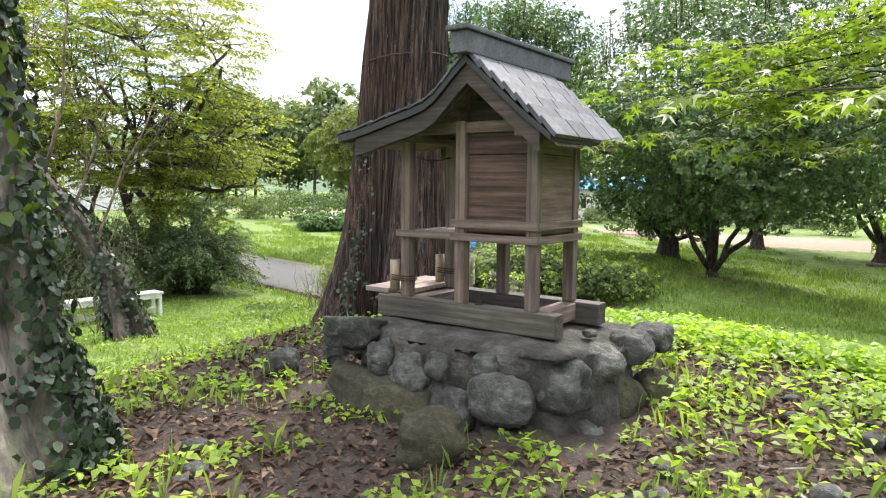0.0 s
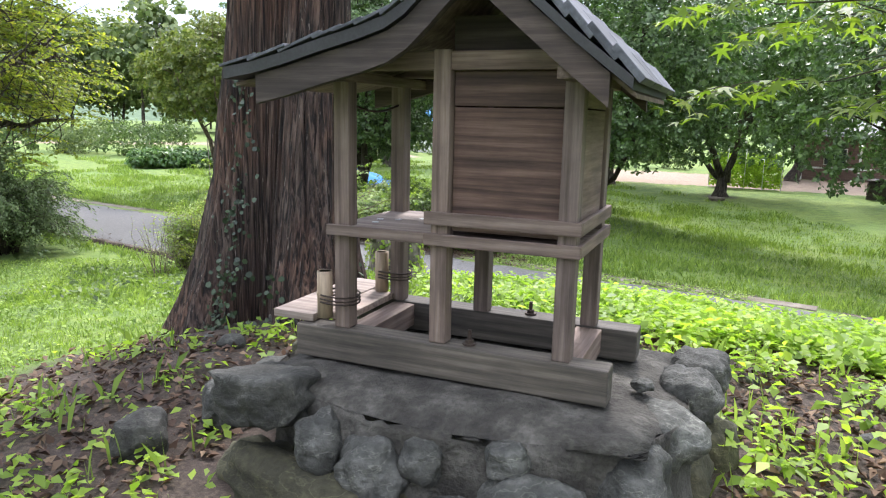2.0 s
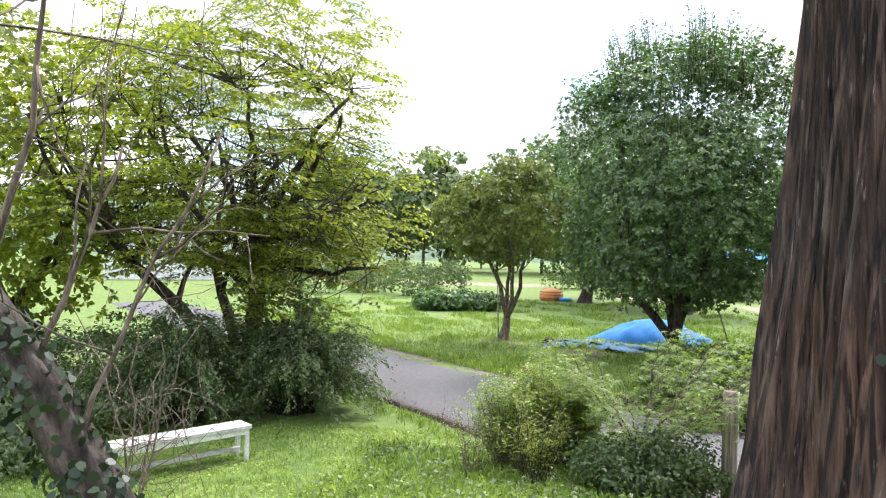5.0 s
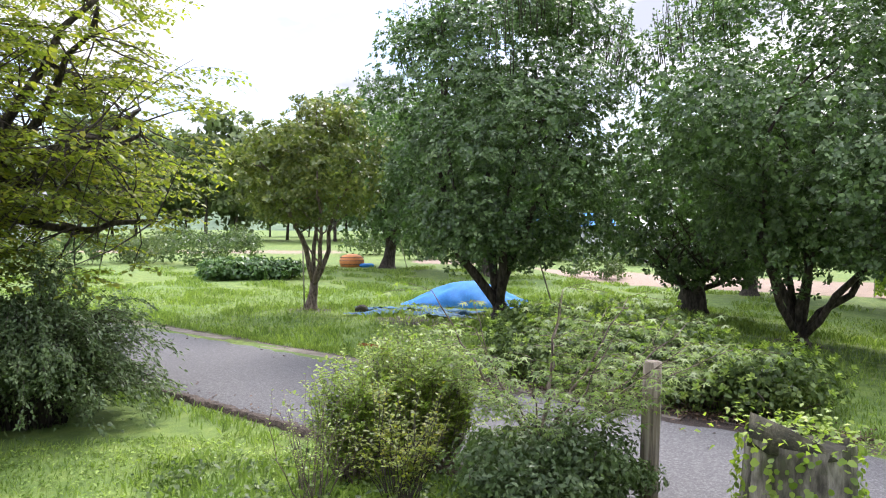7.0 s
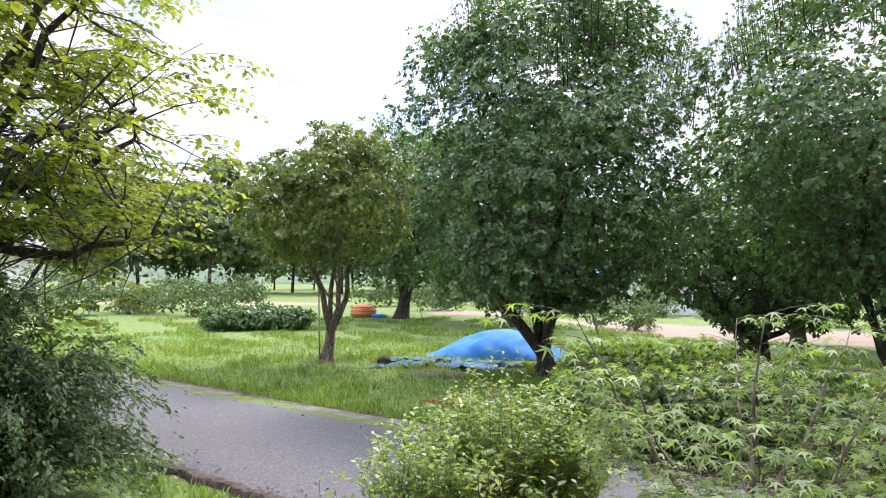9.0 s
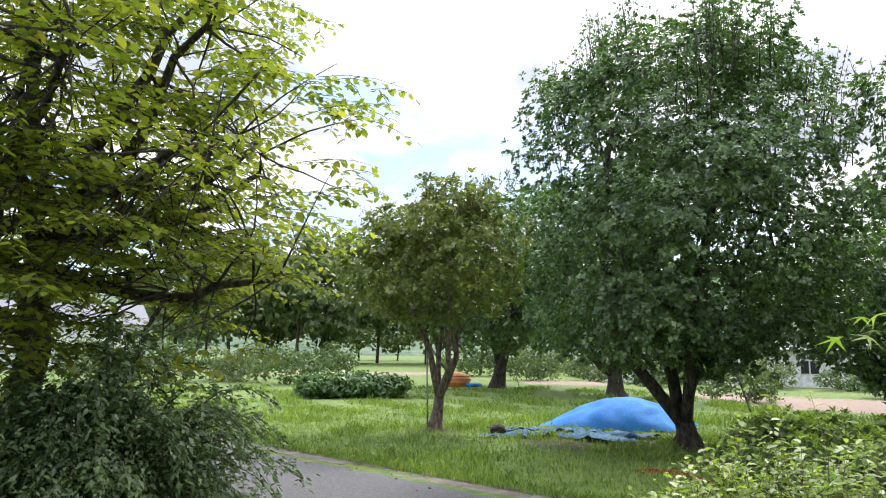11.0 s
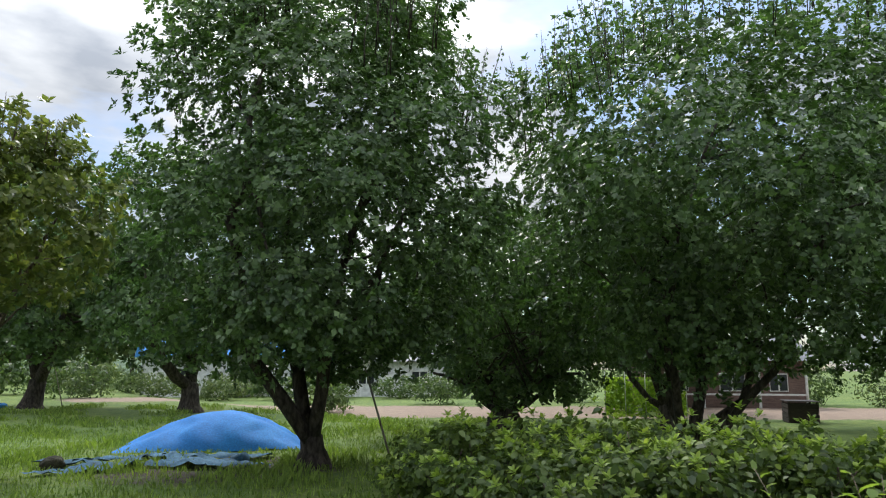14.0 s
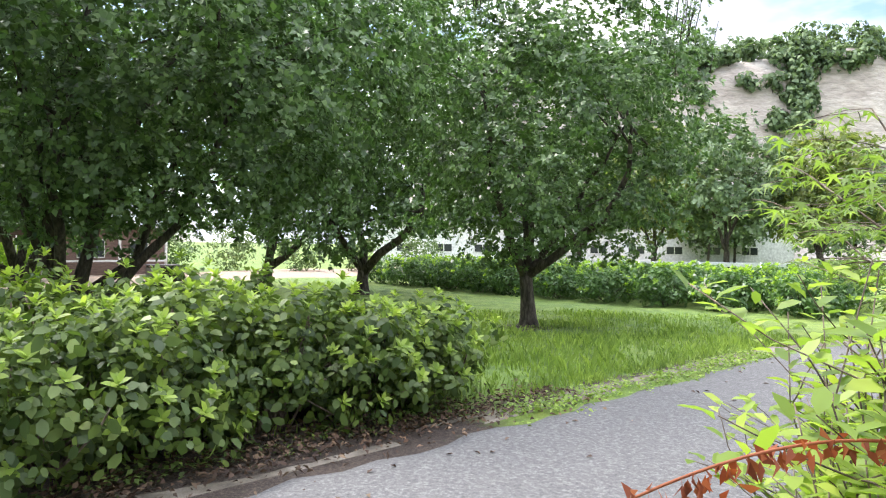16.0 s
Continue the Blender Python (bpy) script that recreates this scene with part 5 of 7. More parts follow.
# the hedge stands along the lane's far side
HA = [(19.45, -12.2), (19.35, -11.4), (19.3, -10.6), (19.3, -9.8), (19.35, -9.05), (19.3, -8.4), (20.85, -12.8), (20.75, -11.8), (20.7, -10.85), (20.7, -9.9), (20.6, -9.0), (20.4, -8.3), (22.2, -13.1), (22.1, -12.1), (22.0, -11.0)]
for k, (c, a) in enumerate(HA):
    hx, hy = lane_point(a, c)
    h = (0.98 if a < -9.5 else 0.82) * (0.92 + 0.04 * (k % 5))
    bush("hydrangea_bush", hx, hy, (0.82, 0.82), h, 110, 27, 0.085, M_LEAFH, "leafy green hydrangea bush in the hedge along the lane", 80 + k, "bush", "hydrangea hedge", 34, M_BARKP, 0.62, 0.11, 0.7, 0.0, (M_LEAFT, 44, 0.085), hollow=0.35, lump=0.5)

# ---- big trunks near the shrine ----


def ridged_trunk(name, pts, radii, ridges, depth, mat, parent, seed, sides=64):
    rng = np.random.RandomState(seed)
    b = Buf()
    P, R = np.array(pts, float), np.array(radii, float)
    t = np.linspace(0, len(P) - 1, (len(P) - 1) * 9 + 1)
    path = np.stack([np.interp(t, np.arange(len(P)), P[:, k]) for k in range(3)], axis=1)
    rad = np.interp(t, np.arange(len(P)), R)
    ph = rng.uniform(0, 6.28, 8)
    for i, (p, r) in enumerate(zip(path, rad)):
        h = p[2]
        flare = max(0.0, (r / R[-1]) - 1.05)
        for k in range(sides):
            a = 2 * math.pi * k / sides
            g = noise.noise(Vector((math.cos(a) * ridges, math.sin(a) * ridges, h * 0.55 + seed)))
            but = flare * 0.22 * (math.cos(5 * a + ph[0]) + 0.6 * math.cos(3 * a + ph[1]))
            rr = r * (1 + but) + depth * g + depth * 0.4 * noise.noise(Vector((math.cos(a) * ridges * 3, math.sin(a) * ridges * 3, h * 2)))
            rr -= depth * 0.9 * (1 - min(1.0, 4 * abs(noise.noise(Vector((math.cos(a) * ridges * 1.6, math.sin(a) * ridges * 1.6, h * 0.35 + 2 * seed))))))
            b.v.append((p[0] + rr * math.cos(a), p[1] + rr * math.sin(a), h))
    for i in range(len(path) - 1):
        for k in range(sides):
            q = i * sides
            b.f.append((q + k, q + (k + 1) % sides, q + sides + (k + 1) % sides, q + sides + k))
    return part(name, b.mesh(name, mat), parent)


def ivy_on(parent, pts, radii, n, seed, zr=(0, 1), side=None, leaf=0.055, mat=None):
    rng = np.random.RandomState(seed)
    P, R = np.array(pts, float), np.array(radii, float)
    t = (zr[0] + (zr[1] - zr[0]) * rng.random_sample(n)) * (len(P) - 1)
    c = np.stack([np.interp(t, np.arange(len(P)), P[:, k]) for k in range(3)], axis=1)
    r = np.interp(t, np.arange(len(P)), R)
    if side is None:
        a = rng.uniform(0, 6.28, n)
    else:
        a = side[0] + rng.normal(size=n) * side[1]
    out = np.stack([np.cos(a), np.sin(a), np.zeros(n)], axis=1)
    clump = 0.5 + 0.5 * np.sin(t * 5 + a * 2 + seed) * np.sin(t * 2.3 - a * 3)
    keep = rng.random_sample(n) < 0.35 + 0.65 * clump
    pos = c + out * (r + 0.02 + 0.05 * rng.random_sample(n))[:, None]
    nrm = out + rng.normal(size=(n, 3)) * 0.45 + np.array([0, 0, 0.3])
    part("ivy", leaves_mesh("ivy", pos[keep], nrm[keep], leaf * rng.uniform(0.6, 1.2, keep.sum()), mat or M_LEAFV, 0.85, 0.08, rng, 0.6, True), parent, "dark glossy climbing ivy")


cx, cy = -0.35, 6.53
cz = gz(cx, cy)
ced = thing("cedar_tree", Matrix.Translation((cx, cy, cz)), "huge cedar trunk with reddish-brown fibrous bark and flared foot", "tree")
CP = [(-0.03, 0, -0.15), (-0.02, 0, 0.12), (0, 0, 0.45), (0.03, 0.03, 1.0), (0.09, 0.08, 2.0), (0.17, 0.15, 3.4), (0.3, 0.25, 7.5), (0.45, 0.35, 14.0)]
CR = [0.66, 0.58, 0.51, 0.45, 0.395, 0.345, 0.31, 0.24]
ridged_trunk("trunk", CP, CR, 12.0, 0.04, M_CEDAR, ced, 4, 260)
ivy_on(ced, CP[:5], CR[:5], 380, 6, (0.15, 0.95), (4.1, 0.12), 0.035)
ivy_on(ced, CP[:3], CR[:3], 300, 7, (0.2, 1.0), (5.3, 0.5), 0.045)
# its crown, far overhead and out of view, added to shade the shrine
rng = np.random.RandomState(44)
pos, nrm, cl = crown_points(rng, (-0.05, 0, 12.0), (3.6, 3.6, 4.2), 140, 60, 0.5, 0.3)
part("crown", leaves_mesh("crown", pos, nrm, 0.3 * rng.uniform(0.6, 1.2, len(pos)), M_LEAFB, 0.4, 0.1, rng, 0.5), ced)
b = Buf()
for q in cl[::4]:
    limb(b, rng, (-0.05, 0, max(7.5, q[2] - 0.8)), tuple(q), 0.06, 0.02, 0.05, 6, 6)
part("bough", b.mesh("bough", M_CEDAR), ced)
# wire round the cedar, running off to the west
w = Buf()
wz = 1.52
ring = [(0.12 + 0.405 * math.cos(k * 0.35), 0.1 + 0.405 * math.sin(k * 0.35), wz + 0.9 + 0.05 * math.sin(k * 0.35 + 2)) for k in range(19)]
w.tube(ring, [0.008] * len(ring), 5)
part("wire", w.mesh("wire", M_WIRE), ced, "old wire tied round the trunk")

ix, iy = -1.78, 2.95
ivt = thing("ivy_tree", Matrix.Translation((ix, iy, gz(ix, iy))), "grey tree trunk wrapped in dark ivy", "tree", "ivy-clad trunks")
IP = [(0.12, 0.0, -0.15), (0.08, 0.0, 0.1), (0.0, 0, 0.5), (-0.07, 0, 1.2), (-0.16, 0.02, 2.2), (-0.3, 0.05, 4.0), (-0.5, 0.1, 7.0)]
IR = [0.40, 0.34, 0.27, 0.23, 0.21, 0.19, 0.14]
ridged_trunk("trunk", IP, IR, 3.0, 0.03, M_BARKL, ivt, 9, 48)
ivy_on(ivt, IP[:6], IR[:6], 2600, 21, (0.1, 1.0), (0.0, 0.42), 0.05)
ivy_on(ivt, IP[:6], IR[:6], 260, 22, (0.55, 1.0), (-0.3, 0.5), 0.07, M_LEAFM)

lx, ly = -3.4, 7.7
lt = thing("leaning_tree", Matrix.Translation((lx, ly, gz(lx, ly))) @ Matrix.Diagonal((1.17, 1.17, 1.17, 1)), "leaning bare tree trunk with ivy round its foot", "tree", "ivy-clad trunks")
LP = [(0.06, 0.0, -0.2), (0.0, 0.0, 0.12), (-0.14, 0, 0.55), (-0.5, -0.02, 1.15), (-1.05, -0.06, 1.9), (-1.55, -0.1, 2.6), (-2.1, -0.15, 3.5), (-2.6, -0.1, 5.2)]
LR = [0.22, 0.17, 0.118, 0.1, 0.09, 0.082, 0.074, 0.05]
ridged_trunk("trunk", LP, LR, 3.0, 0.018, M_BARK, lt, 12, 30)
ivy_on(lt, LP[:5], LR[:5], 1500, 23, (0.15, 0.85), None, 0.05)
rng = np.random.RandomState(77)
tw = Buf()
for p0, p1, r in (((-1.05, -0.06, 1.9), (-1.15, 0.1, 3.9), 0.045), ((-0.75, -0.04, 1.5), (-0.55, 0.1, 3.4), 0.02), ((-0.5, 0, 1.15), (-0.3, 0.3, 2.2), 0.016), ((-0.3, 0.0, 0.8), (0.1, 0.5, 2.3), 0.014)):
    lp = limb(tw, rng, p0, p1, r, 0.006, 0.06, 8, 6)
    for k in range(4):
        q = np.array(lp[2 + k % 5]) + rng.normal(size=3) * 0.45 + np.array([0, 0.2, 0.3])
        l2 = limb(tw, rng, lp[2 + k % 5], q, 0.008, 0.003, 0.12, 6, 4)
        for j in range(3):
            limb(tw, rng, l2[2 + j], np.array(l2[2 + j]) + rng.normal(size=3) * 0.25, 0.004, 0.002, 0.1, 4, 3)
part("twig", tw.mesh("twig", M_BARKP), lt, "bare brown twigs")

db = thing("dead_shrub", Matrix.Translation((-4.9, 9.9, gz(-4.9, 9.9))), "bare pale branching dead shrub", "shrub")
rng = np.random.RandomState(78)
for k in range(5):
    tw = Buf()
    e = np.array((rng.uniform(-0.9, 1.2), rng.uniform(-0.6, 0.8), rng.uniform(1.2, 2.2)))
    lp = limb(tw, rng, (rng.normal() * 0.06, rng.normal() * 0.06, -0.05), e, 0.012, 0.004, 0.08, 8, 5)
    for j in range(8):
        q = np.array(lp[2 + j % 6]) + rng.normal(size=3) * 0.4 + np.array([0.15, 0, 0.1])
        l2 = limb(tw, rng, lp[2 + j % 6], q, 0.005, 0.002, 0.12, 6, 4)
        for i in range(3):
            limb(tw, rng, l2[2 + i], np.array(l2[2 + i]) + rng.normal(size=3) * 0.25, 0.004, 0.002, 0.1, 4, 3)
    part("stem", tw.mesh("stem", M_BARKP), db)

rx_, ry_ = 5.25, 5.0
rt = thing("ivy_tree", Matrix.Translation((rx_, ry_, gz(rx_, ry_))), "pale mossy tree trunk with ivy at its foot", "tree", "ivy-clad trunks")
RP = [(0, 0, -0.15), (0, 0, 0.15), (0.02, 0, 0.6), (0.05, 0, 1.4), (0.1, 0, 3.0), (0.2, 0, 6.0)]
RR = [0.36, 0.29, 0.235, 0.21, 0.2, 0.17]
ridged_trunk("trunk", RP, RR, 3.0, 0.02, M_BARKL, rt, 15, 40)
ivy_on(rt, RP[:4], RR[:4], 700, 24, (0.1, 0.9), (3.7, 0.9), 0.05)


# overhanging maple: boughs reach in over the path from a trunk to the east
def star_tree():
    mp = thing("maple_tree", Matrix.Translation((3.4, 0.6, gz(3.4, 0.6))), "Japanese maple with bright green leaves overhanging the shrine", "tree")
    rng = np.random.RandomState(91)
    b = Buf()
    g = gz(3.4, 0.6)
    limb(b, rng, (0, 0, -0.1), (-0.1, 0.2, 2.4), 0.12, 0.09, 0.04, 8, 10)
    root, way, length = [], [], []
    for k in range(26):
        f, e = (k * 0.618) % 1.0, (k * 0.382) % 1.0
        wx, wy = 1.12 + 1.6 * f, 2.25 + 1.35 * e
        end = np.array([wx - 3.4, wy - 0.6, 1.88 + 0.2 * (k % 3) + 0.3 * max(0.0, 0.35 - f) - g])
        lp = limb(b, rng, (-0.1, 0.2, 2.3), end, 0.009, 0.0025, 0.06, 10, 5)
        for j in range(8):
            i = 4 + j % 6
            w = np.array(lp[min(9, i + 1)]) - np.array(lp[i - 1])
            a = math.atan2(w[1], w[0]) + (1 if j % 2 else -1) * rng.uniform(0.3, 1.1)
            root.append(np.array(lp[i]))
            way.append((math.cos(a), math.sin(a)))
            length.append(rng.uniform(0.25, 0.45))
    pos, _, al = twigs(rng, root, way, length, 0.055, 0.034, b, 0.0022, 0.3, 5, 0.45)
    top, tn, _ = crown_points(rng, (0, 0.5, 3.6), (2.4, 2.2, 1.1), 130, 26, 0.2, 0.2, 0.2, 2.6)
    al = np.concatenate([al, rng.normal(size=top.shape)])
    pos = np.concatenate([pos, top])
    nrm = rng.normal(size=pos.shape) * 0.35 + np.array([0, 0, 1.0])
    for k in range(10):
        a = k * 0.63
        limb(b, rng, (-0.1, 0.2, 2.0), (1.6 * math.cos(a), 0.5 + 1.5 * math.sin(a), 3.4), 0.04, 0.01, 0.08, 8, 6)
    part("trunk", b.mesh("trunk", M_BARK), mp)
    part("crown", star_mesh("crown", pos, nrm, 0.082 * rng.uniform(0.65, 1.2, len(pos)), M_LEAFM, rng, 5, al, 0.28), mp)


star_tree()

# small maple by the lane
gm = thing("garden_maple", Matrix.Translation((-0.34, 12.72, gz(-0.34, 12.72))), "small garden maple with light green leaves beside the lane", "tree")
rng = np.random.RandomState(92)
b = Buf()
g0 = gz(-0.34, 12.72)
root, way, length = [], [], []
fork_at = (0.02, 0.02, 0.6)
limb(b, rng, (0, 0, -0.08), fork_at, 0.034, 0.026, 0.03, 5, 8)
for k, e in enumerate(((-0.95, 0.05, 1.5), (0.25, 0.2, 1.5), (0.95, 0.4, 1.42), (1.5, 0.3, 1.25), (-0.5, 0.5, 1.38), (0.55, -0.4, 1.32), (1.15, -0.4, 1.2), (-0.25, -0.5, 1.15), (1.75, -0.1, 1.12), (0.5, 0.9, 1.45), (-0.65, -0.3, 1.3), (0.95, 0.9, 1.3), (1.5, 0.75, 1.22))):
    e = np.array(e) * np.array([1.0, 1.0, 1.34])
    lp = limb(b, rng, fork_at, e, 0.02 if k < 4 else 0.012, 0.003, 0.05, 10, 6)
    for j in range(12):
        i = 3 + j % 7
        w = np.array(lp[min(i + 1, 9)]) - np.array(lp[i - 1])
        a = math.atan2(w[1], w[0]) + (1 if j % 2 else -1) * rng.uniform(0.4, 1.1)
        root.append(np.array(lp[i]))
        way.append((math.cos(a), math.sin(a)))
        length.append(rng.uniform(0.22, 0.42))
pos, nrm, al = twigs(rng, root, way, length, 0.075, 0.062, b, 0.0028, 0.2, 4, 0.35)
part("trunk", b.mesh("trunk", M_BARKP), gm)
part("crown", star_mesh("crown", pos, nrm, 0.115 * rng.uniform(0.7, 1.2, len(pos)), M_LEAFG, rng, 5, al, 0.2), gm)

# ---- bench, post, stump ----
bdir = math.degrees(math.atan2(13.55 - 11.95, -5.55 - (-6.85)))
bz = gz(-6.1, 12.8)
bench = thing("bench", pose(-6.15, 12.8, bz, 0, 0, bdir), "long weathered white bench standing on the lawn", "bench")
part("seat", bevel_box("seat", 2.05, 0.36, 0.05, M_BENCHD, 0.006), bench, "stained pale slab", Matrix.Translation((0, 0, 0.44)))
part("apron", bevel_box("apron", 1.98, 0.025, 0.07, M_WHITE, 0.004), bench, "", Matrix.Translation((0, -0.15, 0.378)))
part("apron", bevel_box("apron", 1.98, 0.025, 0.07, M_WHITE, 0.004), bench, "", Matrix.Translation((0, 0.15, 0.378)))
for sx in (-0.97, 0.97):
    for sy in (-0.13, 0.13):
        part("leg", bevel_box("leg", 0.055, 0.055, 0.46, M_WHITE, 0.005), bench, "", Matrix.Translation((sx, sy, 0.185)))
part("foot_rail", bevel_box("foot_rail", 1.88, 0.07, 0.05, M_BENCHD, 0.005), bench, "", Matrix.Translation((0, 0.02, 0.12)))

px_, py_ = 0.6, 12.58
pz = gz(px_, py_)
post = thing("wooden_post", Matrix.Translation((px_, py_, pz)), "old grey wooden post with a white plate beside the lane", "post")
b = Buf()
b.tube([(0, 0, -0.1), (0, 0, 0.4), (0.005, 0, 0.9), (0.01, 0, 0.44 - pz)], [0.085, 0.082, 0.08, 0.078], 18, 0.05, np.random.RandomState(2))
part("pole", b.mesh("pole", M_POST), post)
part("plate", bevel_box("plate", 0.012, 0.07, 0.55, M_WHITE, 0.002), post, "narrow white plate", pose(0.096, 0.02, 0.13 - pz + 0.02, 0, 0, -20))

sx_, sy_ = 1.22, 11.5
stump = thing("tree_stump", Matrix.Translation((sx_, sy_, gz(sx_, sy_))), "old mossy stump overgrown with creepers", "stump")
SP = [(0, 0, -0.2), (0, 0, 0.15), (0, 0, 0.7), (0, 0, 1.06)]
SR = [0.52, 0.43, 0.38, 0.36]
ridged_trunk("body", SP, SR, 3.0, 0.05, M_BARKL, stump, 33, 40)
b = Buf()
b.tube([(0, 0, 1.0), (0, 0, 1.07), (0.02, 0, 1.04)], [0.365, 0.33, 0.05], 24, 0.15, np.random.RandomState(5))
part("top", b.mesh("top", M_STONEM), stump, "rotten mossy top")
ivy_on(stump, SP, SR, 700, 25, (0.3, 1.0), None, 0.06, M_LEAFN)
pos = np.random.RandomState(8).normal(size=(260, 3)) * np.array([0.24, 0.24, 0.03]) + np.array([0, 0, 1.12])
part("creeper", leaves_mesh("creeper", pos, pos * 0 + np.array([0, 0, 1.0]) + np.random.RandomState(9).normal(size=(260, 3)) * 0.4, 0.06, M_LEAFN, 0.6, 0.1, np.random.RandomState(10)), stump, "pale green creeper")
bush("weed_clump", 1.75, 10.9, (0.6, 0.5), 0.5, 60, 14, 0.09, M_LEAFW, "clump of fern-like weeds by the stump", 101, "weeds", "", 6)
bush("weed_clump", 0.95, 11.15, (0.35, 0.35), 0.45, 40, 12, 0.08, M_LEAFN, "clump of pale weeds by the stump", 102, "weeds", "", 6)

# bright shrub where the walker comes out to the lane, with a dead red spray
for k, (bx, by, r, top) in enumerate(((-1.6, 14.36, 0.3, 0.45), (-1.34, 14.1, 0.45, 0.64), (-0.98, 14.12, 0.34, 0.42), (-1.95, 13.7, 0.36, 0.36))):
    wand_bush("bright_shrub", bx, by, (r * 1.25, r * 1.15), top - gz(bx, by), 105, 0.055, 0.026, M_LEAFN, "bright yellow-green leafy shrub beside the lane", 111 + k, "shrub", "bright lane shrubs", start=0.25, side=4, thick=0.005)
sp = thing("dead_spray", Matrix.Translation((-1.3, 14.05, gz(-1.3, 14.05))), "arching spray with dead rust-red leaves", "branch")
rng = np.random.RandomState(113)
b = Buf()
up = 0.265 - gz(-1.3, 14.05)
limb(b, rng, (0, 0, 0), (-0.16, 0.16, up - 0.2), 0.005, 0.004, 0.02, 5, 5)
arch = [(-0.16 - 0.12 * t - 0.25 * t * t, 0.16 + 0.72 * t + 0.1 * t * t, up - 0.2 + 0.5 * t - 0.36 * t * t) for t in np.linspace(0, 1, 26)]
b.tube(arch, list(np.linspace(0.0032, 0.0014, 26)), 5)
part("stem", b.mesh("stem", M_LEAFR), sp)
k = np.repeat(np.array(arch[9:]), 7, axis=0)
k = k + rng.normal(size=k.shape) * np.array([0.01, 0.014, 0.008]) - np.array([0, 0, 0.012])
part("foliage", leaves_mesh("foliage", k, rng.normal(size=k.shape) * np.array([1, 1, 0.2]), 0.023, M_LEAFR, 0.42, 0.2, rng, 1.8), sp, "curled rust-red leaves")

# ---- tarp mound ----


def tarp():
    ob = thing("tarp_mound", pose(2.05, 28.8, gz(2.05, 28.8), 0, 0, -24), "heap covered with a bright blue plastic tarp", "tarp")
    b = Buf()
    nx, ny = 46, 30
    for j in range(ny):
        for i in range(nx):
            u, v = i / (nx - 1) * 2 - 1, j / (ny - 1) * 2 - 1
            x, y = u * 1.85, v * 1.25
            uu = (u - 0.12) / (0.88 if u > 0.12 else 1.12)
            h = 0.74 * max(0.0, 1 - abs(uu) ** 1.7) * max(0.0, 1 - abs(v) ** 1.9) ** 0.75
            h += 0.03 * math.sin(u * 17 + 3 * v) * (1 - abs(u)) * abs(v) + 0.035 * noise.noise(Vector((x * 1.6, y * 1.6, 1))) + 0.035 * abs(math.sin((u * 1.5 + v) * 8)) * float(sstep(0.2, 0.7, u)) + 0.015 * abs(math.sin((u * 2.2 - v * 1.3) * 5))
            b.v.append((x + 0.06 * math.sin(v * 11), y + 0.05 * math.sin(u * 13), max(0.015, h + 0.02)))
    for j in range(ny - 1):
        for i in range(nx - 1):
            q = j * nx + i
            b.f.append((q, q + 1, q + nx + 1, q + nx))
    part("sheet", b.mesh("sheet", M_TARP), ob)
    rb = thing("crumpled_sheet", pose(0.2, 26.5, gz(0.2, 26.5), 0, 0, -20), "crumpled faded blue sheet and debris on the grass", "tarp")
    b = Buf()
    nx, ny = 40, 26
    for j in range(ny):
        for i in range(nx):
            u, v = i / (nx - 1) * 2 - 1, j / (ny - 1) * 2 - 1
            r = 1 + 0.3 * math.sin(5 * math.atan2(v, u))
            p = Vector((u * 1.55 * r, v * 0.8 * r, 0))
            h = 0.11 * abs(noise.noise(p * 2.2)) + 0.12 * abs(noise.noise(p * 5.0)) + 0.06 * max(0, 1 - u * u - v * v)
            b.v.append((p.x, p.y, 0.02 + h))
    for j in range(ny - 1):
        for i in range(nx - 1):
            q = j * nx + i
            if noise.noise(Vector((i * 0.19, j * 0.23, 5))) > -0.22:
                b.f.append((q, q + 1, q + nx + 1, q + nx))
    part("sheet", b.mesh("sheet", M_NET), rb)
    thing("bucket", pose(1.35, 26.0, gz(1.35, 26.0) + 0.02, 80, 0, 30), "blue plastic bucket lying on its side", "bucket", data=bucket())
    thing("loose_stone", Matrix.Translation((-1.35, 27.0, gz(-1.35, 27) + 0.08)), "dark stone weighing down the crumpled sheet", "stone", data=stone_mesh("loose_stone", 0.4, 0.34, 0.28, 71, M_STONEM, 0.2))


def bucket():
    b = Buf()
    b.tube([(0, 0, 0), (0, 0, 0.26), (0, 0, 0.27), (0, 0, 0.26), (0, 0, 0.02)], [0.11, 0.145, 0.15, 0.138, 0.10], 16)
    return b.mesh("bucket", M_NET)


tarp()

# stakes
for (x, y), e in (((-2.98, 27.35), (-0.05, -0.1, 1.9)), ((3.7, 24.4), (-0.5, 0.2, 1.7)), ((1.9, 45.6), (-0.5, 0.0, 1.9))):
    b = Buf()
    b.tube([(0, 0, -0.05), e], [0.022, 0.018], 7)
    thing("prop_stake", Matrix.Translation((x, y, gz(x, y))), "thin wooden stake propping an orchard tree", "stake", "prop stakes", data=b.mesh("prop_stake", M_TWIG))

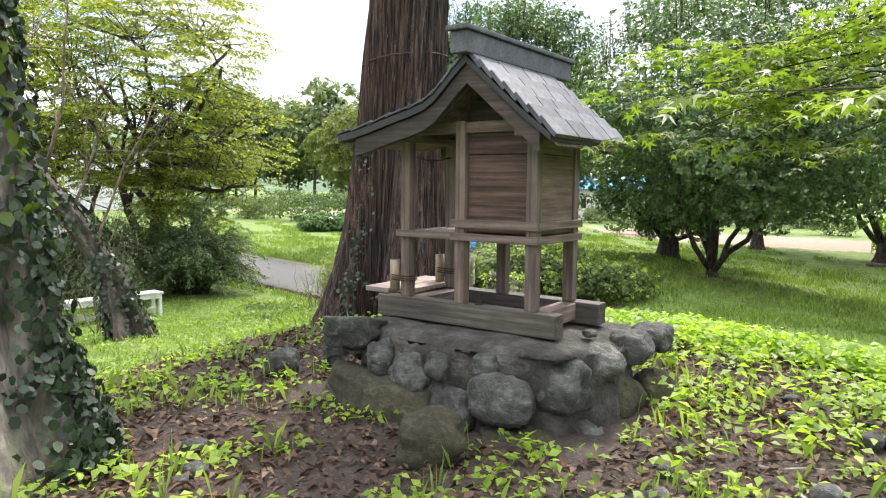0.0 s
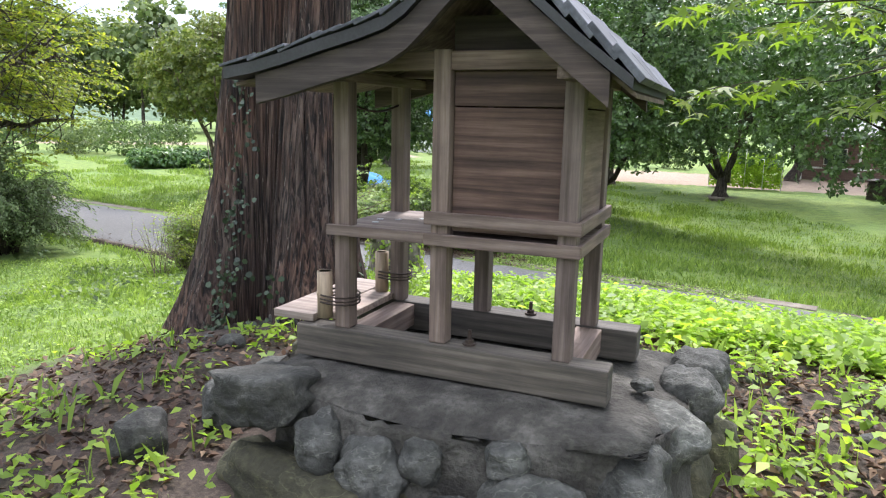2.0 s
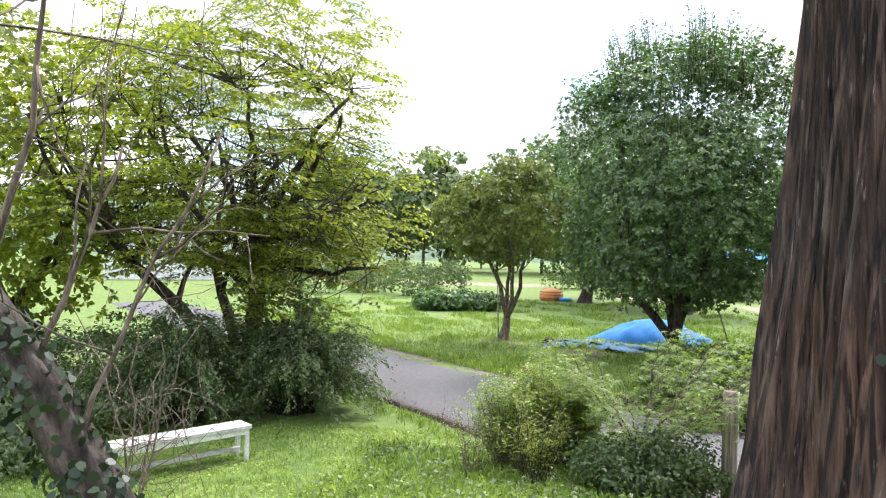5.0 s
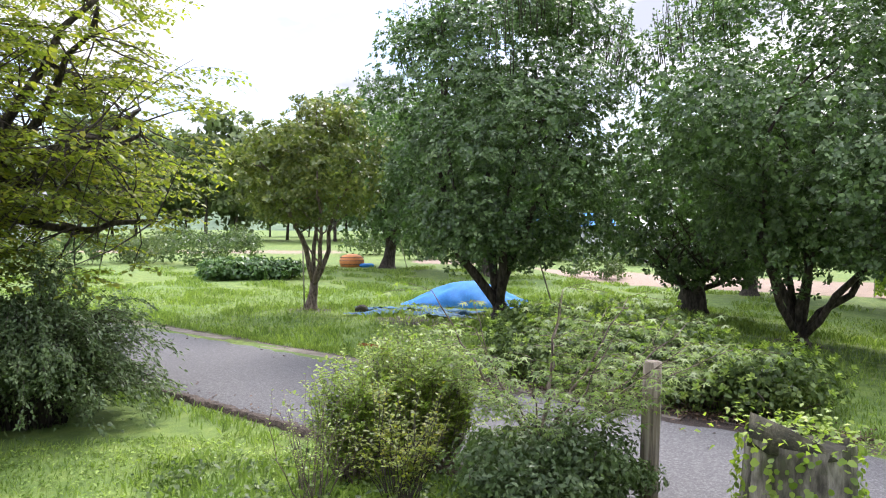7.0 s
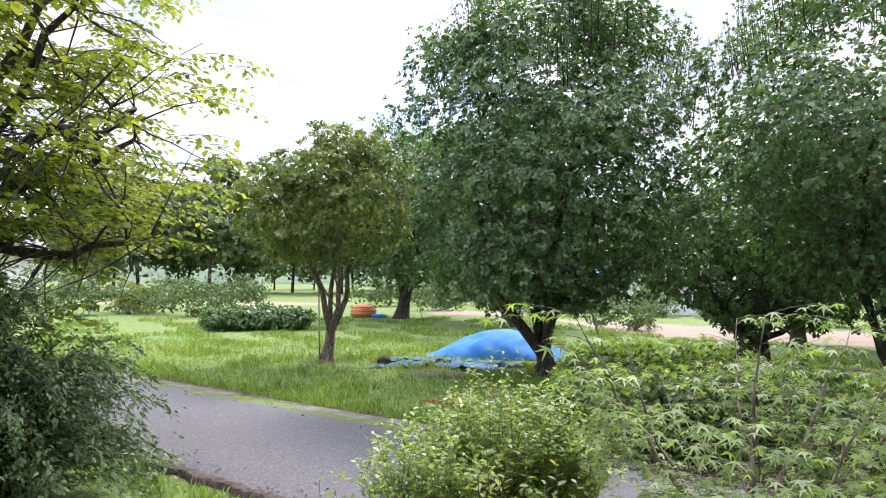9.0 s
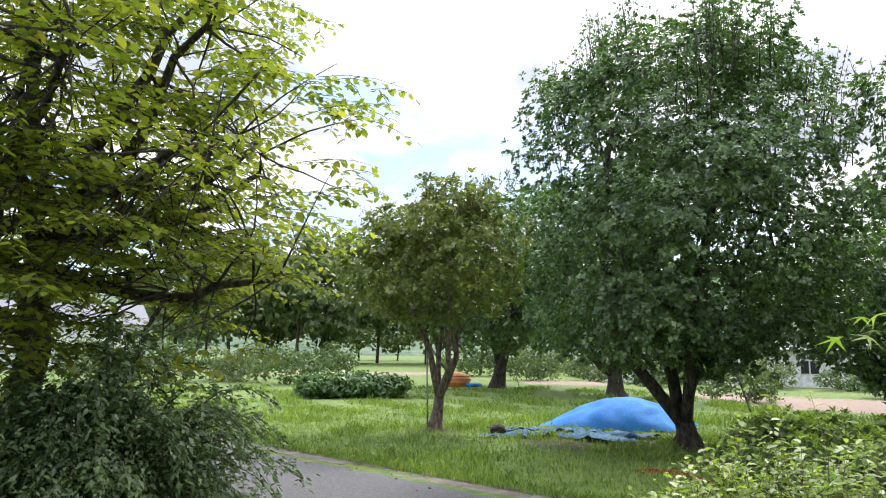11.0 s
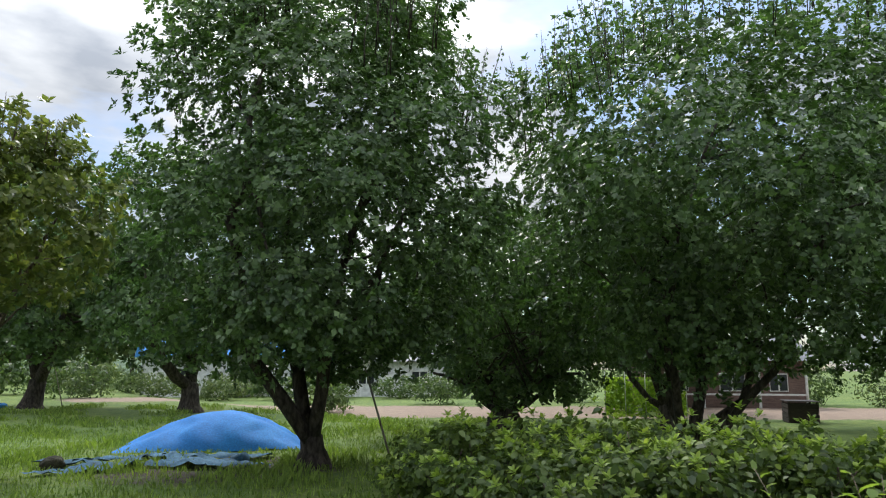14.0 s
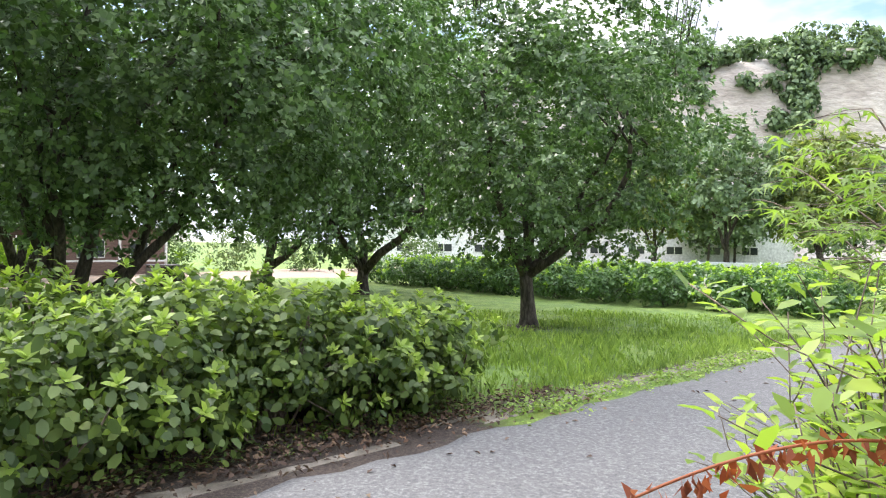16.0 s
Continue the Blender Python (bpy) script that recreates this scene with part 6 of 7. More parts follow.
# slatted compost box beyond the round tree, and a pale stone at a trunk's foot
def compost_box():
    x, y = 25.8, 27.5
    ob = thing("compost_box", pose(x, y, gz(x, y), 0, 0, 35), "low dark slatted wooden compost box on the grass", "compost box")
    for k in range(4):
        for sy in (-0.55, 0.55):
            part("slat", bevel_box("slat", 1.5, 0.03, 0.17, M_EAVE, 0.005), ob, "", Matrix.Translation((0, sy, 0.1 + 0.19 * k)))
        for sx in (-0.73, 0.73):
            part("slat", bevel_box("slat", 0.03, 1.06, 0.17, M_EAVE, 0.005), ob, "", Matrix.Translation((sx, 0, 0.1 + 0.19 * k)))
    for sx in (-0.69, 0.69):
        for sy in (-0.5, 0.5):
            part("corner_post", bevel_box("corner_post", 0.07, 0.07, 0.9, M_EAVE, 0.006), ob, "", Matrix.Translation((sx, sy, 0.38)))
    part("lid", bevel_box("lid", 1.6, 1.2, 0.04, M_EAVE, 0.008), ob, "dark lid", Matrix.Translation((0, 0, 0.86)))


compost_box()
thing("loose_stone", Matrix.Translation((17.5, 27.7, gz(17.5, 27.7) + 0.06)), "pale flat stone at the foot of an orchard tree", "stone", data=stone_mesh("loose_stone", 0.75, 0.5, 0.24, 77, M_CONC, 0.5, 3))

# ---- crops ----


def crop(name, x, y, rad, h, n, leaf, seed, label, mat=None, group="", tips=None):
    bush(name, x, y, rad, h, n, 16, leaf, mat or M_LEAFC, label, seed, "crop", group, 8, spread=0.16, up=1.0, tips=tips, lump=0.12, hollow=0.5)


for k in range(4):
    crop("taro_plant", -7.3 + 0.95 * k, 38.6 + 0.2 * (k % 2), (0.9, 1.0), 0.85, 80, 0.24, 120 + k, "patch of broad-leaved dark green crop plants", None, "taro patch")
k = 0
for row in range(4):
    for i in range(11):
        t = i / 10
        bx, by = 16.9 + 13.4 * t + 1.35 * row * 0.75, 5.6 + 13.2 * t - 1.35 * row * 0.66 + 1.6 * math.sin(t * 3.14) * 0.6
        if row and i > 9:
            continue
        crop("bean_plant", bx, by, (0.95, 0.95), 1.12 + 0.06 * ((k * 7) % 3), 85, 0.17, 130 + k, "tall leafy green bean plants in a crop row", None, "bean rows", (M_LEAFW, 24, 0.15))
        k += 1
for i in range(7):
    bush("wild_shrub", 1 + 5.0 * i, 62 + 3 * (i % 3), (2.6, 2.0), 2.2, 80, 18, 0.31, M_WOODS if i % 2 else M_LEAFB, "wild green shrub at the field's far edge", 190 + i, "shrub", "field-edge shrubs", 4, spread=0.3)
for i, (bx, by) in enumerate(((-13, 50), (-16, 49), (-19, 52), (-10, 48), (-22, 50), (4, 55), (9, 57), (22, 47), (26, 46), (12.5, 44), (-14, 52), (-9, 57), (-20, 48), (31, 44), (35, 41), (-14.5, 78), (-11, 76), (-17, 77), (13, 58), (16.5, 57), (20, 56), (24, 54), (28, 53), (34.9, 51.8), (37, 45), (41, 33.5), (41.8, 30), (42.6, 26), (43.4, 22), (44.5, 18))):
    bush("wild_shrub", bx, by, (1.9, 1.5), (2.0 if i < 5 else 2.3 if i > 22 else 1.4) + 0.3 * (i % 3), 64, 18, 0.24, M_LEAFB if i % 2 else M_WOODS, "wild green shrub at the field's far edge", 200 + i, "shrub", "field-edge shrubs", 4, spread=0.25)

# vine trellis
tr = thing("vine_trellis", pose(22.2, 32.4, gz(22, 32), 0, 0, -46), "green climbing vines on a trellis of white poles", "trellis")
rng = np.random.RandomState(140)
p = np.stack([rng.uniform(-1.7, 1.7, 3000), rng.normal(size=3000) * 0.12, rng.uniform(0.1, 1.75, 3000)], axis=1)
n = rng.normal(size=p.shape) * 0.5 + np.array([0, -1.0, 0.3])
part("vines", leaves_mesh("vines", p, n, 0.13 * rng.uniform(0.7, 1.3, 3000), M_LEAFW, 0.8, 0.1, rng, 0.5), tr)
for x in (-1.7, -0.85, 0.0, 0.85, 1.7):
    b = Buf()
    b.tube([(x, -0.2, -0.1), (x, -0.2, 2.0)], [0.02, 0.02], 7)
    part("pole", b.mesh("pole", M_WHITE), tr)

# orange covered stack and blue scrap far off by the forked tree
b = Buf()
ob = thing("covered_stack", Matrix.Translation((-1.15, 47.5, gz(-1.15, 47.5))), "rounded stack covered with an orange sheet", "stack")
b.tube([(0, 0, 0), (0, 0, 0.35), (0, 0, 0.62), (0, 0, 0.74)], [0.66, 0.72, 0.58, 0.2], 18, 0.06, np.random.RandomState(6))
part("sheet", b.mesh("sheet", M_ORANGE), ob)
for z in (0.18, 0.38, 0.56):
    b = Buf()
    b.tube([(0.72 * math.cos(t), 0.72 * math.sin(t), z) for t in np.linspace(0, 6.283, 24)], [0.02] * 24, 5)
    part("cord", b.mesh("cord", M_WALLB), ob)
thing("crumpled_sheet", Matrix.Translation((-0.3, 46.9, gz(-0.3, 46.9) + 0.1)), "small crumpled blue plastic sheet in the grass", "tarp", data=stone_mesh("crumpled_sheet", 0.9, 0.5, 0.3, 72, M_TARP, 0.1))

# ---- far buildings ----


def window(parent, x, y, z, w, h, face):
    """A framed window on a wall that faces along -y or -x of its house."""
    if face == "y":
        f = part("window", bevel_box("window", w, 0.06, h, M_WHITE, 0.01), parent, "white window frame", Matrix.Translation((x, y, z)))
        for k in (-1, 1):
            part("pane", bevel_box("pane", w / 2 - 0.09, 0.03, h - 0.12, M_GLASSD, 0.004), f, "dark glass", Matrix.Translation((k * w / 4, -0.025, 0)))
    else:
        f = part("window", bevel_box("window", 0.06, w, h, M_WHITE, 0.01), parent, "white window frame", Matrix.Translation((x, y, z)))
        for k in (-1, 1):
            part("pane", bevel_box("pane", 0.03, w / 2 - 0.09, h - 0.12, M_GLASSD, 0.004), f, "dark glass", Matrix.Translation((-0.025, k * w / 4, 0)))


def house(x, y, turn, sx, sy, h, rise, wall, roof, label, wins):
    z = gz(x, y)
    ob = thing("house", pose(x, y, z, 0, 0, turn), label, "house", "far houses")
    part("wall", bevel_box("wall", sx, sy, h + 0.3, wall, 0.02), ob, "", Matrix.Translation((0, 0, h / 2 - 0.15)))
    b = Buf()
    ex, ey = sx / 2 + 0.5, sy / 2 + 0.5
    b.v = [(-ex, -ey, h + 0.01), (ex, -ey, h + 0.01), (ex, ey, h + 0.01), (-ex, ey, h + 0.01), (-ex, 0, h + rise), (ex, 0, h + rise)]
    b.f = [(0, 1, 5, 4), (2, 3, 4, 5), (1, 2, 5), (3, 0, 4), (3, 2, 1, 0)]
    part("roof", b.mesh("roof", roof, False), ob)
    for face, u, zz, w, hh in wins:
        window(ob, *((u, -sy / 2 - 0.02, zz) if face == "y" else (-sx / 2 - 0.02, u, zz)), w, hh, face)
    return ob


hb = house(35, 37, -44, 9, 5, 2.6, 1.4, M_WALLB, M_ROOFG, "low brown boarded house with white posts", [("y", -2.5, 1.4, 1.2, 1.0), ("y", 0.5, 1.4, 1.4, 1.0), ("y", 3.0, 1.4, 1.0, 1.0)])
for x in (-4.2, -1.2, 1.8, 4.3):
    part("porch_post", bevel_box("porch_post", 0.12, 0.12, 2.5, M_WHITE, 0.01), hb, "white post", Matrix.Translation((x, -3.0, 1.25)))
part("porch_rail", bevel_box("porch_rail", 8.6, 0.08, 0.1, M_WHITE, 0.01), hb, "white rail", Matrix.Translation((0, -3.1, 0.75)))
house(78, 2, 4, 10, 46, 4.2, 1.6, M_WALLW, M_ROOFG, "long low white building behind the crop rows", [("x", -18 + 4.2 * k, 1.5, 1.8, 0.9) for k in range(10)])
house(-34, 66, 30, 16, 8, 3.6, 1.8, M_WALLW, M_ROOFG, "white house with a grey roof beyond the fields", [("y", -5, 1.8, 1.4, 1.1), ("y", 0, 1.8, 1.4, 1.1), ("y", 5, 1.8, 1.4, 1.1)])
house(16, 66, -10, 11, 6, 2.8, 1.2, M_WALLW, M_TARP, "white shed with a blue roof beyond the orchard", [("y", -3, 1.5, 1.2, 1.0), ("y", 2, 1.5, 1.2, 1.0)])
house(27, 60, -25, 9, 6, 2.6, 1.2, M_WALLW, M_ROOFG, "white shed with a grey roof beyond the orchard", [("y", -2, 1.4, 1.2, 1.0), ("y", 2, 1.4, 1.2, 1.0)])

# steel guard rail past the crops
gr = thing("guard_rail", pose(45, -3, gz(45, -3), 0, 0, 84), "galvanised steel guard rail along the far road", "guard rail")
part("beam", bevel_box("beam", 46, 0.05, 0.3, M_STEEL, 0.02), gr, "", Matrix.Translation((0, 0, 0.72)))
for k in range(12):
    b = Buf()
    b.tube([(-22 + 4 * k, 0.08, -0.1), (-22 + 4 * k, 0.08, 0.9)], [0.06, 0.06], 8)
    part("rail_post", b.mesh("rail_post", M_STEEL), gr)

# ---- hills ----


def hill(name, x0, x1, y0, y1, fn, mat, label, n=60):
    b = Buf()
    for j in range(n):
        for i in range(n):
            x, y = x0 + (x1 - x0) * i / (n - 1), y0 + (y1 - y0) * j / (n - 1)
            b.v.append((x, y, fn(x, y)))
    for j in range(n - 1):
        for i in range(n - 1):
            q = j * n + i
            b.f.append((q, q + 1, q + n + 1, q + n))
    return tagged(new(name, b.mesh(name, mat)), label, "hill", kind="structure")


def cliff_h(x, y):
    k = float(sstep(118, 142, x + 5 * noise.noise(Vector((0, y * 0.04, 0)))))
    side = float(sstep(36, 12, y))
    top = 39 + 7 * noise.noise(Vector((x * 0.02, y * 0.025, 3))) + (-y) * 0.05
    return -3 + side * k * top + side * 2.5 * k * noise.noise(Vector((x * 0.12, y * 0.10, 7)))


hill("cliff_hill", 108, 215, -190, 40, cliff_h, M_CLIFF, "steep bare rock cliff with wooded top", 80)
hill("far_hill", -300, 160, 190, 420, lambda x, y: -3 + 40 * float(sstep(190, 300, y)) * (0.75 + 0.35 * noise.noise(Vector((x * 0.008, y * 0.008, 2)))), M_HILL, "distant wooded green hill", 50)


def woods(name, places, size, rad, n, per, leaf, label, seed, mat=None):
    rng = np.random.RandomState(seed)
    allp, alln = [], []
    tb = Buf()
    for x, y, z, s in places:
        p, q, cl = crown_points(rng, (x, y, z + size * s * 0.62), (rad * s, rad * s, size * s * 0.42), n, per, rad * 0.16, 0.4, 0.25)
        allp.append(p)
        alln.append(q)
        limb(tb, rng, (x, y, z - 1), (x, y, z + size * s * 0.6), 0.28 * s, 0.1, 0.03, 5, 6)
    ob = thing(name, Matrix.Identity(4), label, "trees", kind="stuff")
    part("crowns", leaves_mesh("crowns", np.concatenate(allp), np.concatenate(alln), leaf, mat or M_WOODS, 0.7, 0.15, rng), ob)
    part("trunks", tb.mesh("trunks", M_BARK), ob)


rng = np.random.RandomState(150)
woods("far_woods", [(-34 + 5.2 * k + rng.uniform(-1.5, 1.5), 98 + rng.uniform(-5, 8), -1.2, rng.uniform(0.85, 1.12)) for k in range(13)], 15.5, 5.4, 70, 26, 0.95, "row of tall trees beyond the fields", 151)
woods("far_woods", [(-70 + 6.5 * k + rng.uniform(-2, 2), 112 + rng.uniform(-8, 20), -1.2, rng.uniform(0.6, 0.9)) for k in range(28)], 13, 5.5, 40, 20, 0.9, "belt of trees along the valley", 152)
woods("hill_woods", [(128 + rng.uniform(0, 40), y + rng.uniform(-3, 3), 0, rng.uniform(0.5, 0.85)) for y in range(-110, 30, 6) for _ in range(0)] + [(q, y, cliff_h(q, y) - 0.5, rng.uniform(0.45, 0.8)) for y in np.arange(-120, 24, 5.5) for q in (141 + rng.uniform(-2, 3), 149 + rng.uniform(-3, 3), 158)] + [(q, y, cliff_h(q, y) - 1, rng.uniform(0.35, 0.6)) for q, y in ((126, -38), (128, -40), (130, -43), (132, -45), (134, -48), (127, -36), (125, -33), (131, -38), *[(119 + 24 * rng.random_sample(), -33 + 66 * rng.random_sample()) for _ in range(90)], *[(120 + 0.55 * k + rng.uniform(-2, 2), -37 - 0.5 * k + rng.uniform(-2, 2)) for k in range(34)], *[(137 + rng.uniform(-2, 4), -110 + 2.4 * k) for k in range(34)], (124, 0), (126, 6), (128, -6), (130, -14), (127, -20), (125, -26))], 9.5, 4.2, 18, 11, 1.15, "trees along the cliff's top", 153, M_HAZEW)
woods("roadside_trees", [(70 + rng.uniform(-3, 3), y + rng.uniform(-1, 1), -1.4, rng.uniform(0.5, 0.75)) for y in np.arange(-40, -6, 5)], 11, 4.4, 60, 24, 0.5, "row of light green trees by the far road", 154, M_HAZEW)

# ---- lane edging ----
edge = thing("kerb_slabs", Matrix.Identity(4), "stained flush concrete slabs edging the lane", "kerb", kind="structure")
r = random.Random(8)
a = -30.0
while a < 12:
    L = r.uniform(1.2, 1.9)
    x, y = lane_point(a + L / 2, 18.18 + r.uniform(-0.02, 0.02))
    me = bevel_box("slab", L - 0.025, 0.30, 0.08, M_CONC, 0.015, 0.006, int(a * 10) + 999)
    part("slab", me, edge, "", pose(x, y, gz(x, y) - 0.034 + r.uniform(-0.008, 0.008), 0, 0, -45 + r.uniform(-0.4, 0.4)))
    a += L

crust = thing("earth_edge", Matrix.Identity(4), "crumbled dark earth and leaves along the lane's edge", "earth", kind="structure")
part("crumbs", strip("crumbs", -17, 4, 260, 12.93, 13.22, 0.07, M_CRUST, 0.09, 21, 5), crust)

# ---- weeds, grass, litter ----


def scatter(rng, n, fn):
    out = []
    while len(out) < n:
        x, y = fn(rng)
        out.append((x, y))
    return np.array(out)


def weed_patch(name, seed, n, fn, leaf, h, mat, label, per=9, spread=0.06):
    rng = np.random.RandomState(seed)
    xy = scatter(rng, n, fn)
    z = ground_z(xy[:, 0], xy[:, 1])
    hh = h * rng.uniform(0.35, 1.15, n)
    idx = np.repeat(np.arange(n), per)
    pos = np.stack([xy[idx, 0], xy[idx, 1], z[idx]], axis=1) + rng.normal(size=(n * per, 3)) * np.array([spread, spread, 0.0])
    pos[:, 2] += hh[idx] * rng.uniform(0.35, 1.0, n * per)
    nrm = rng.normal(size=pos.shape) * 0.38 + np.array([0, 0, 1.0])
    ob = new(name, leaves_mesh(name, pos, nrm, leaf * rng.uniform(0.55, 1.25, len(pos)), mat, 0.62, 0.1, rng))
    tagged(ob, label, "weeds", kind="stuff")


def outside(x, y):
    """Free ground: not under the plinth, the cedar or the walker's feet."""
    q = SHR.inverted() @ Vector((x, y, 0.93))
    if -0.25 < q.x < 1.4 and -0.4 < q.y < 0.9:
        return False
    return math.hypot(x + 0.38, y - 6.58) > 0.85


def ring_right(rng):
    while True:
        x, y = rng.uniform(0.9, 9.0), rng.uniform(1.9, 11.5)
        k = math.hypot(x - 0.6, y - 3.4)
        fade = float(sstep(9.0, 5.5, x) * sstep(1.9, 3.6, y) * sstep(12.9, 11.3, x + y) * sstep(0.9, 2.0, x))
        if outside(x, y) and rng.random_sample() < fade * (0.05 + 0.95 * float(sstep(2.2, 3.5, k + 1.2 * noise.noise(Vector((x, y, 0)))))):
            return x, y


def near_shrine(rng):
    while True:
        x, y = rng.uniform(-2.6, 3.6), rng.uniform(0.9, 6.2)
        if outside(x, y) and noise.noise(Vector((x * 1.6, y * 1.6, 4))) > -0.15 and rng.random_sample() < float(sstep(3.6, 2.2, math.hypot(x - 0.4, y - 3.6))):
            return x, y


def lawn_left(rng):
    while True:
        x, y = rng.uniform(-10, 0.5), rng.uniform(3.2, 15.5)
        if x + y < 12.8 and outside(x, y) and math.hypot(x + 0.6, y - 5.6) > 1.6 and rng.random_sample() < float(sstep(-10, -7.5, x) * sstep(3.2, 4.8, y) * sstep(0.6, -0.4, x)):
            return x, y


def lawn_far(rng):
    while True:
        x, y = rng.uniform(-14, 17), rng.uniform(8, 34)
        if 18.9 < x + y < 42 and rng.random_sample() < 1.3 - (x + y) / 42:
            return x, y


def bank(rng):
    while True:
        x, y = rng.uniform(-4, 6), rng.uniform(6.5, 14.5)
        if 7 < x + y < 12.7 and math.hypot(x + 3.2, y - 11.2) > 0.5:
            return x, y


weed_patch("weeds", 161, 8000, ring_right, 0.075, 0.22, M_LEAFW, "bright yellow-green low weeds covering the mound", 9, 0.07)
weed_patch("weeds", 162, 700, near_shrine, 0.055, 0.10, M_LEAFW, "scattered bright green seedlings on leaf litter", 7, 0.05)
weed_patch("weeds", 163, 2600, lawn_left, 0.05, 0.05, M_GRASS, "low clover-like weeds in the lawn", 8, 0.09)
weed_patch("weeds", 165, 260, lambda rng: lane_point(rng.uniform(-8.2, -3.0), 18.0 + rng.normal() * 0.16), 0.05, 0.09, M_GRASS, "low weeds along the lane's edge", 8, 0.07)
weed_patch("weeds", 166, 130, lambda rng: lane_point(rng.uniform(-13.5, -8.0), 18.55 + rng.normal() * 0.12), 0.05, 0.1, M_LEAFH, "low weeds at the hedge's foot", 8, 0.07)
weed_patch("weeds", 164, 900, bank, 0.07, 0.16, M_LEAFH, "low weeds on the bank above the lane", 8, 0.08)


def grass(name, seed, n, fn, h, w, mat, label, per=3):
    rng = np.random.RandomState(seed)
    xy = scatter(rng, n, fn)
    idx = np.repeat(np.arange(n), per)
    xy = xy[idx] + rng.normal(size=(n * per, 2)) * 0.035
    z = ground_z(xy[:, 0], xy[:, 1])
    m = len(xy)
    L = h * rng.uniform(0.4, 1.25, m)[:, None]
    a = rng.uniform(0, 6.28, m)
    d = np.stack([np.cos(a), np.sin(a), np.zeros(m)], axis=1)
    s = np.stack([-np.sin(a), np.cos(a), np.zeros(m)], axis=1) * (w * rng.uniform(0.6, 1.3, m))[:, None]
    base = np.stack([xy[:, 0], xy[:, 1], z - 0.01], axis=1)
    up = np.array([0, 0, 1.0])
    lean = rng.uniform(0.1, 0.7, m)[:, None]
    mid = base + (up * 0.6 + d * 0.25 * lean) * L
    tip = base + (up * (1 - 0.25 * lean) + d * 0.8 * lean) * L
    v = np.stack([base - s, base + s, mid + s * 0.8, tip], axis=1).reshape(-1, 3)
    me = bpy.data.meshes.new(name)
    me.vertices.add(m * 4)
    me.vertices.foreach_set("co", v.ravel())
    me.loops.add(m * 4)
    me.loops.foreach_set("vertex_index", np.arange(m * 4))
    me.polygons.add(m)
    me.polygons.foreach_set("loop_start", np.arange(m) * 4)
    me.materials.append(mat)
    me.update(calc_edges=True)
    tagged(new(name, me), label, "grass", kind="stuff")


def verge(rng):
    while True:
        a = rng.uniform(-30, 9)
        c = 18.5 + abs(rng.normal()) * 0.35 if rng.random_sample() < 0.6 else 12.75 - abs(rng.normal()) * 0.3
        x, y = lane_point(a, c)
        if math.hypot(x + 2.6, y - 15.0) > 0.35 and not (c > 18 and -13.2 < a < -7.6):
            return x, y


grass("grass", 171, 16000, lawn_left, 0.075, 0.0035, M_GRASS, "short green lawn grass", 3)
grass("grass", 172, 300, near_shrine, 0.16, 0.005, M_GRASS, "tufts of bright grass beside the shrine", 3)
grass("grass", 173, 34000, lawn_far, 0.11, 0.007, M_GRASS, "green orchard grass", 2)


def tussocks(rng):
    while True:
        x, y = rng.uniform(-16, 17), rng.uniform(10, 46)
        if 19.0 < x + y < 52 and noise.noise(Vector((x * 0.55, y * 0.55, 9))) > 0.12 and not (1.0 < x - 0.2 < 4 and 26 < y < 30.5):
            return x, y


grass("grass", 176, 13000, tussocks, 0.2, 0.009, M_GRASS, "taller tufts in the orchard grass", 3)
grass("grass", 174, 6000, verge, 0.13, 0.006, M_GRASS, "grass tufts along the lane's edges", 3)
grass("grass", 175, 3500, bank, 0.16, 0.005, M_GRASS, "grass on the bank above the lane", 3)

# fallen leaves
rng = np.random.RandomState(181)


def litter_at(rng):
    while True:
        x, y = rng.uniform(-3.4, 5.0), rng.uniform(-0.4, 8.0)
        if outside(x, y) and rng.random_sample() < float(sstep(4.2, 2.4, math.hypot(x - 0.7, y - 3.8))):
            return x, y


xy = scatter(rng, 20000, litter_at)
pos = np.stack([xy[:, 0], xy[:, 1], ground_z(xy[:, 0], xy[:, 1]) + rng.uniform(0.004, 0.03, len(xy))], axis=1)
tagged(new("leaf_litter", leaves_mesh("leaf_litter", pos, rng.normal(size=pos.shape) * 0.35 + np.array([0, 0, 1]), 0.05 * rng.uniform(0.4, 1.5, len(pos)), M_LITTER, 0.5, 0.15, rng)), "brown fallen leaves on the earth round the shrine", "leaf litter", kind="stuff")
pts = np.array([lane_point(a, c) for a, c in zip(rng.uniform(-24, 6, 420), np.where(rng.random_sample(420) < 0.6, 13.2 + np.abs(rng.normal(size=420)) * 0.35, 17.8 - np.abs(rng.normal(size=420)) * 0.7))])
pos = np.stack([pts[:, 0], pts[:, 1], ground_z(pts[:, 0], pts[:, 1]) + 0.045], axis=1)
tagged(new("leaf_litter", leaves_mesh("leaf_litter", pos, rng.normal(size=pos.shape) * 0.25 + np.array([0, 0, 1]), 0.06, M_LITTER, 0.5, 0.12, rng)), "brown fallen leaves on the lane", "leaf litter", kind="stuff")

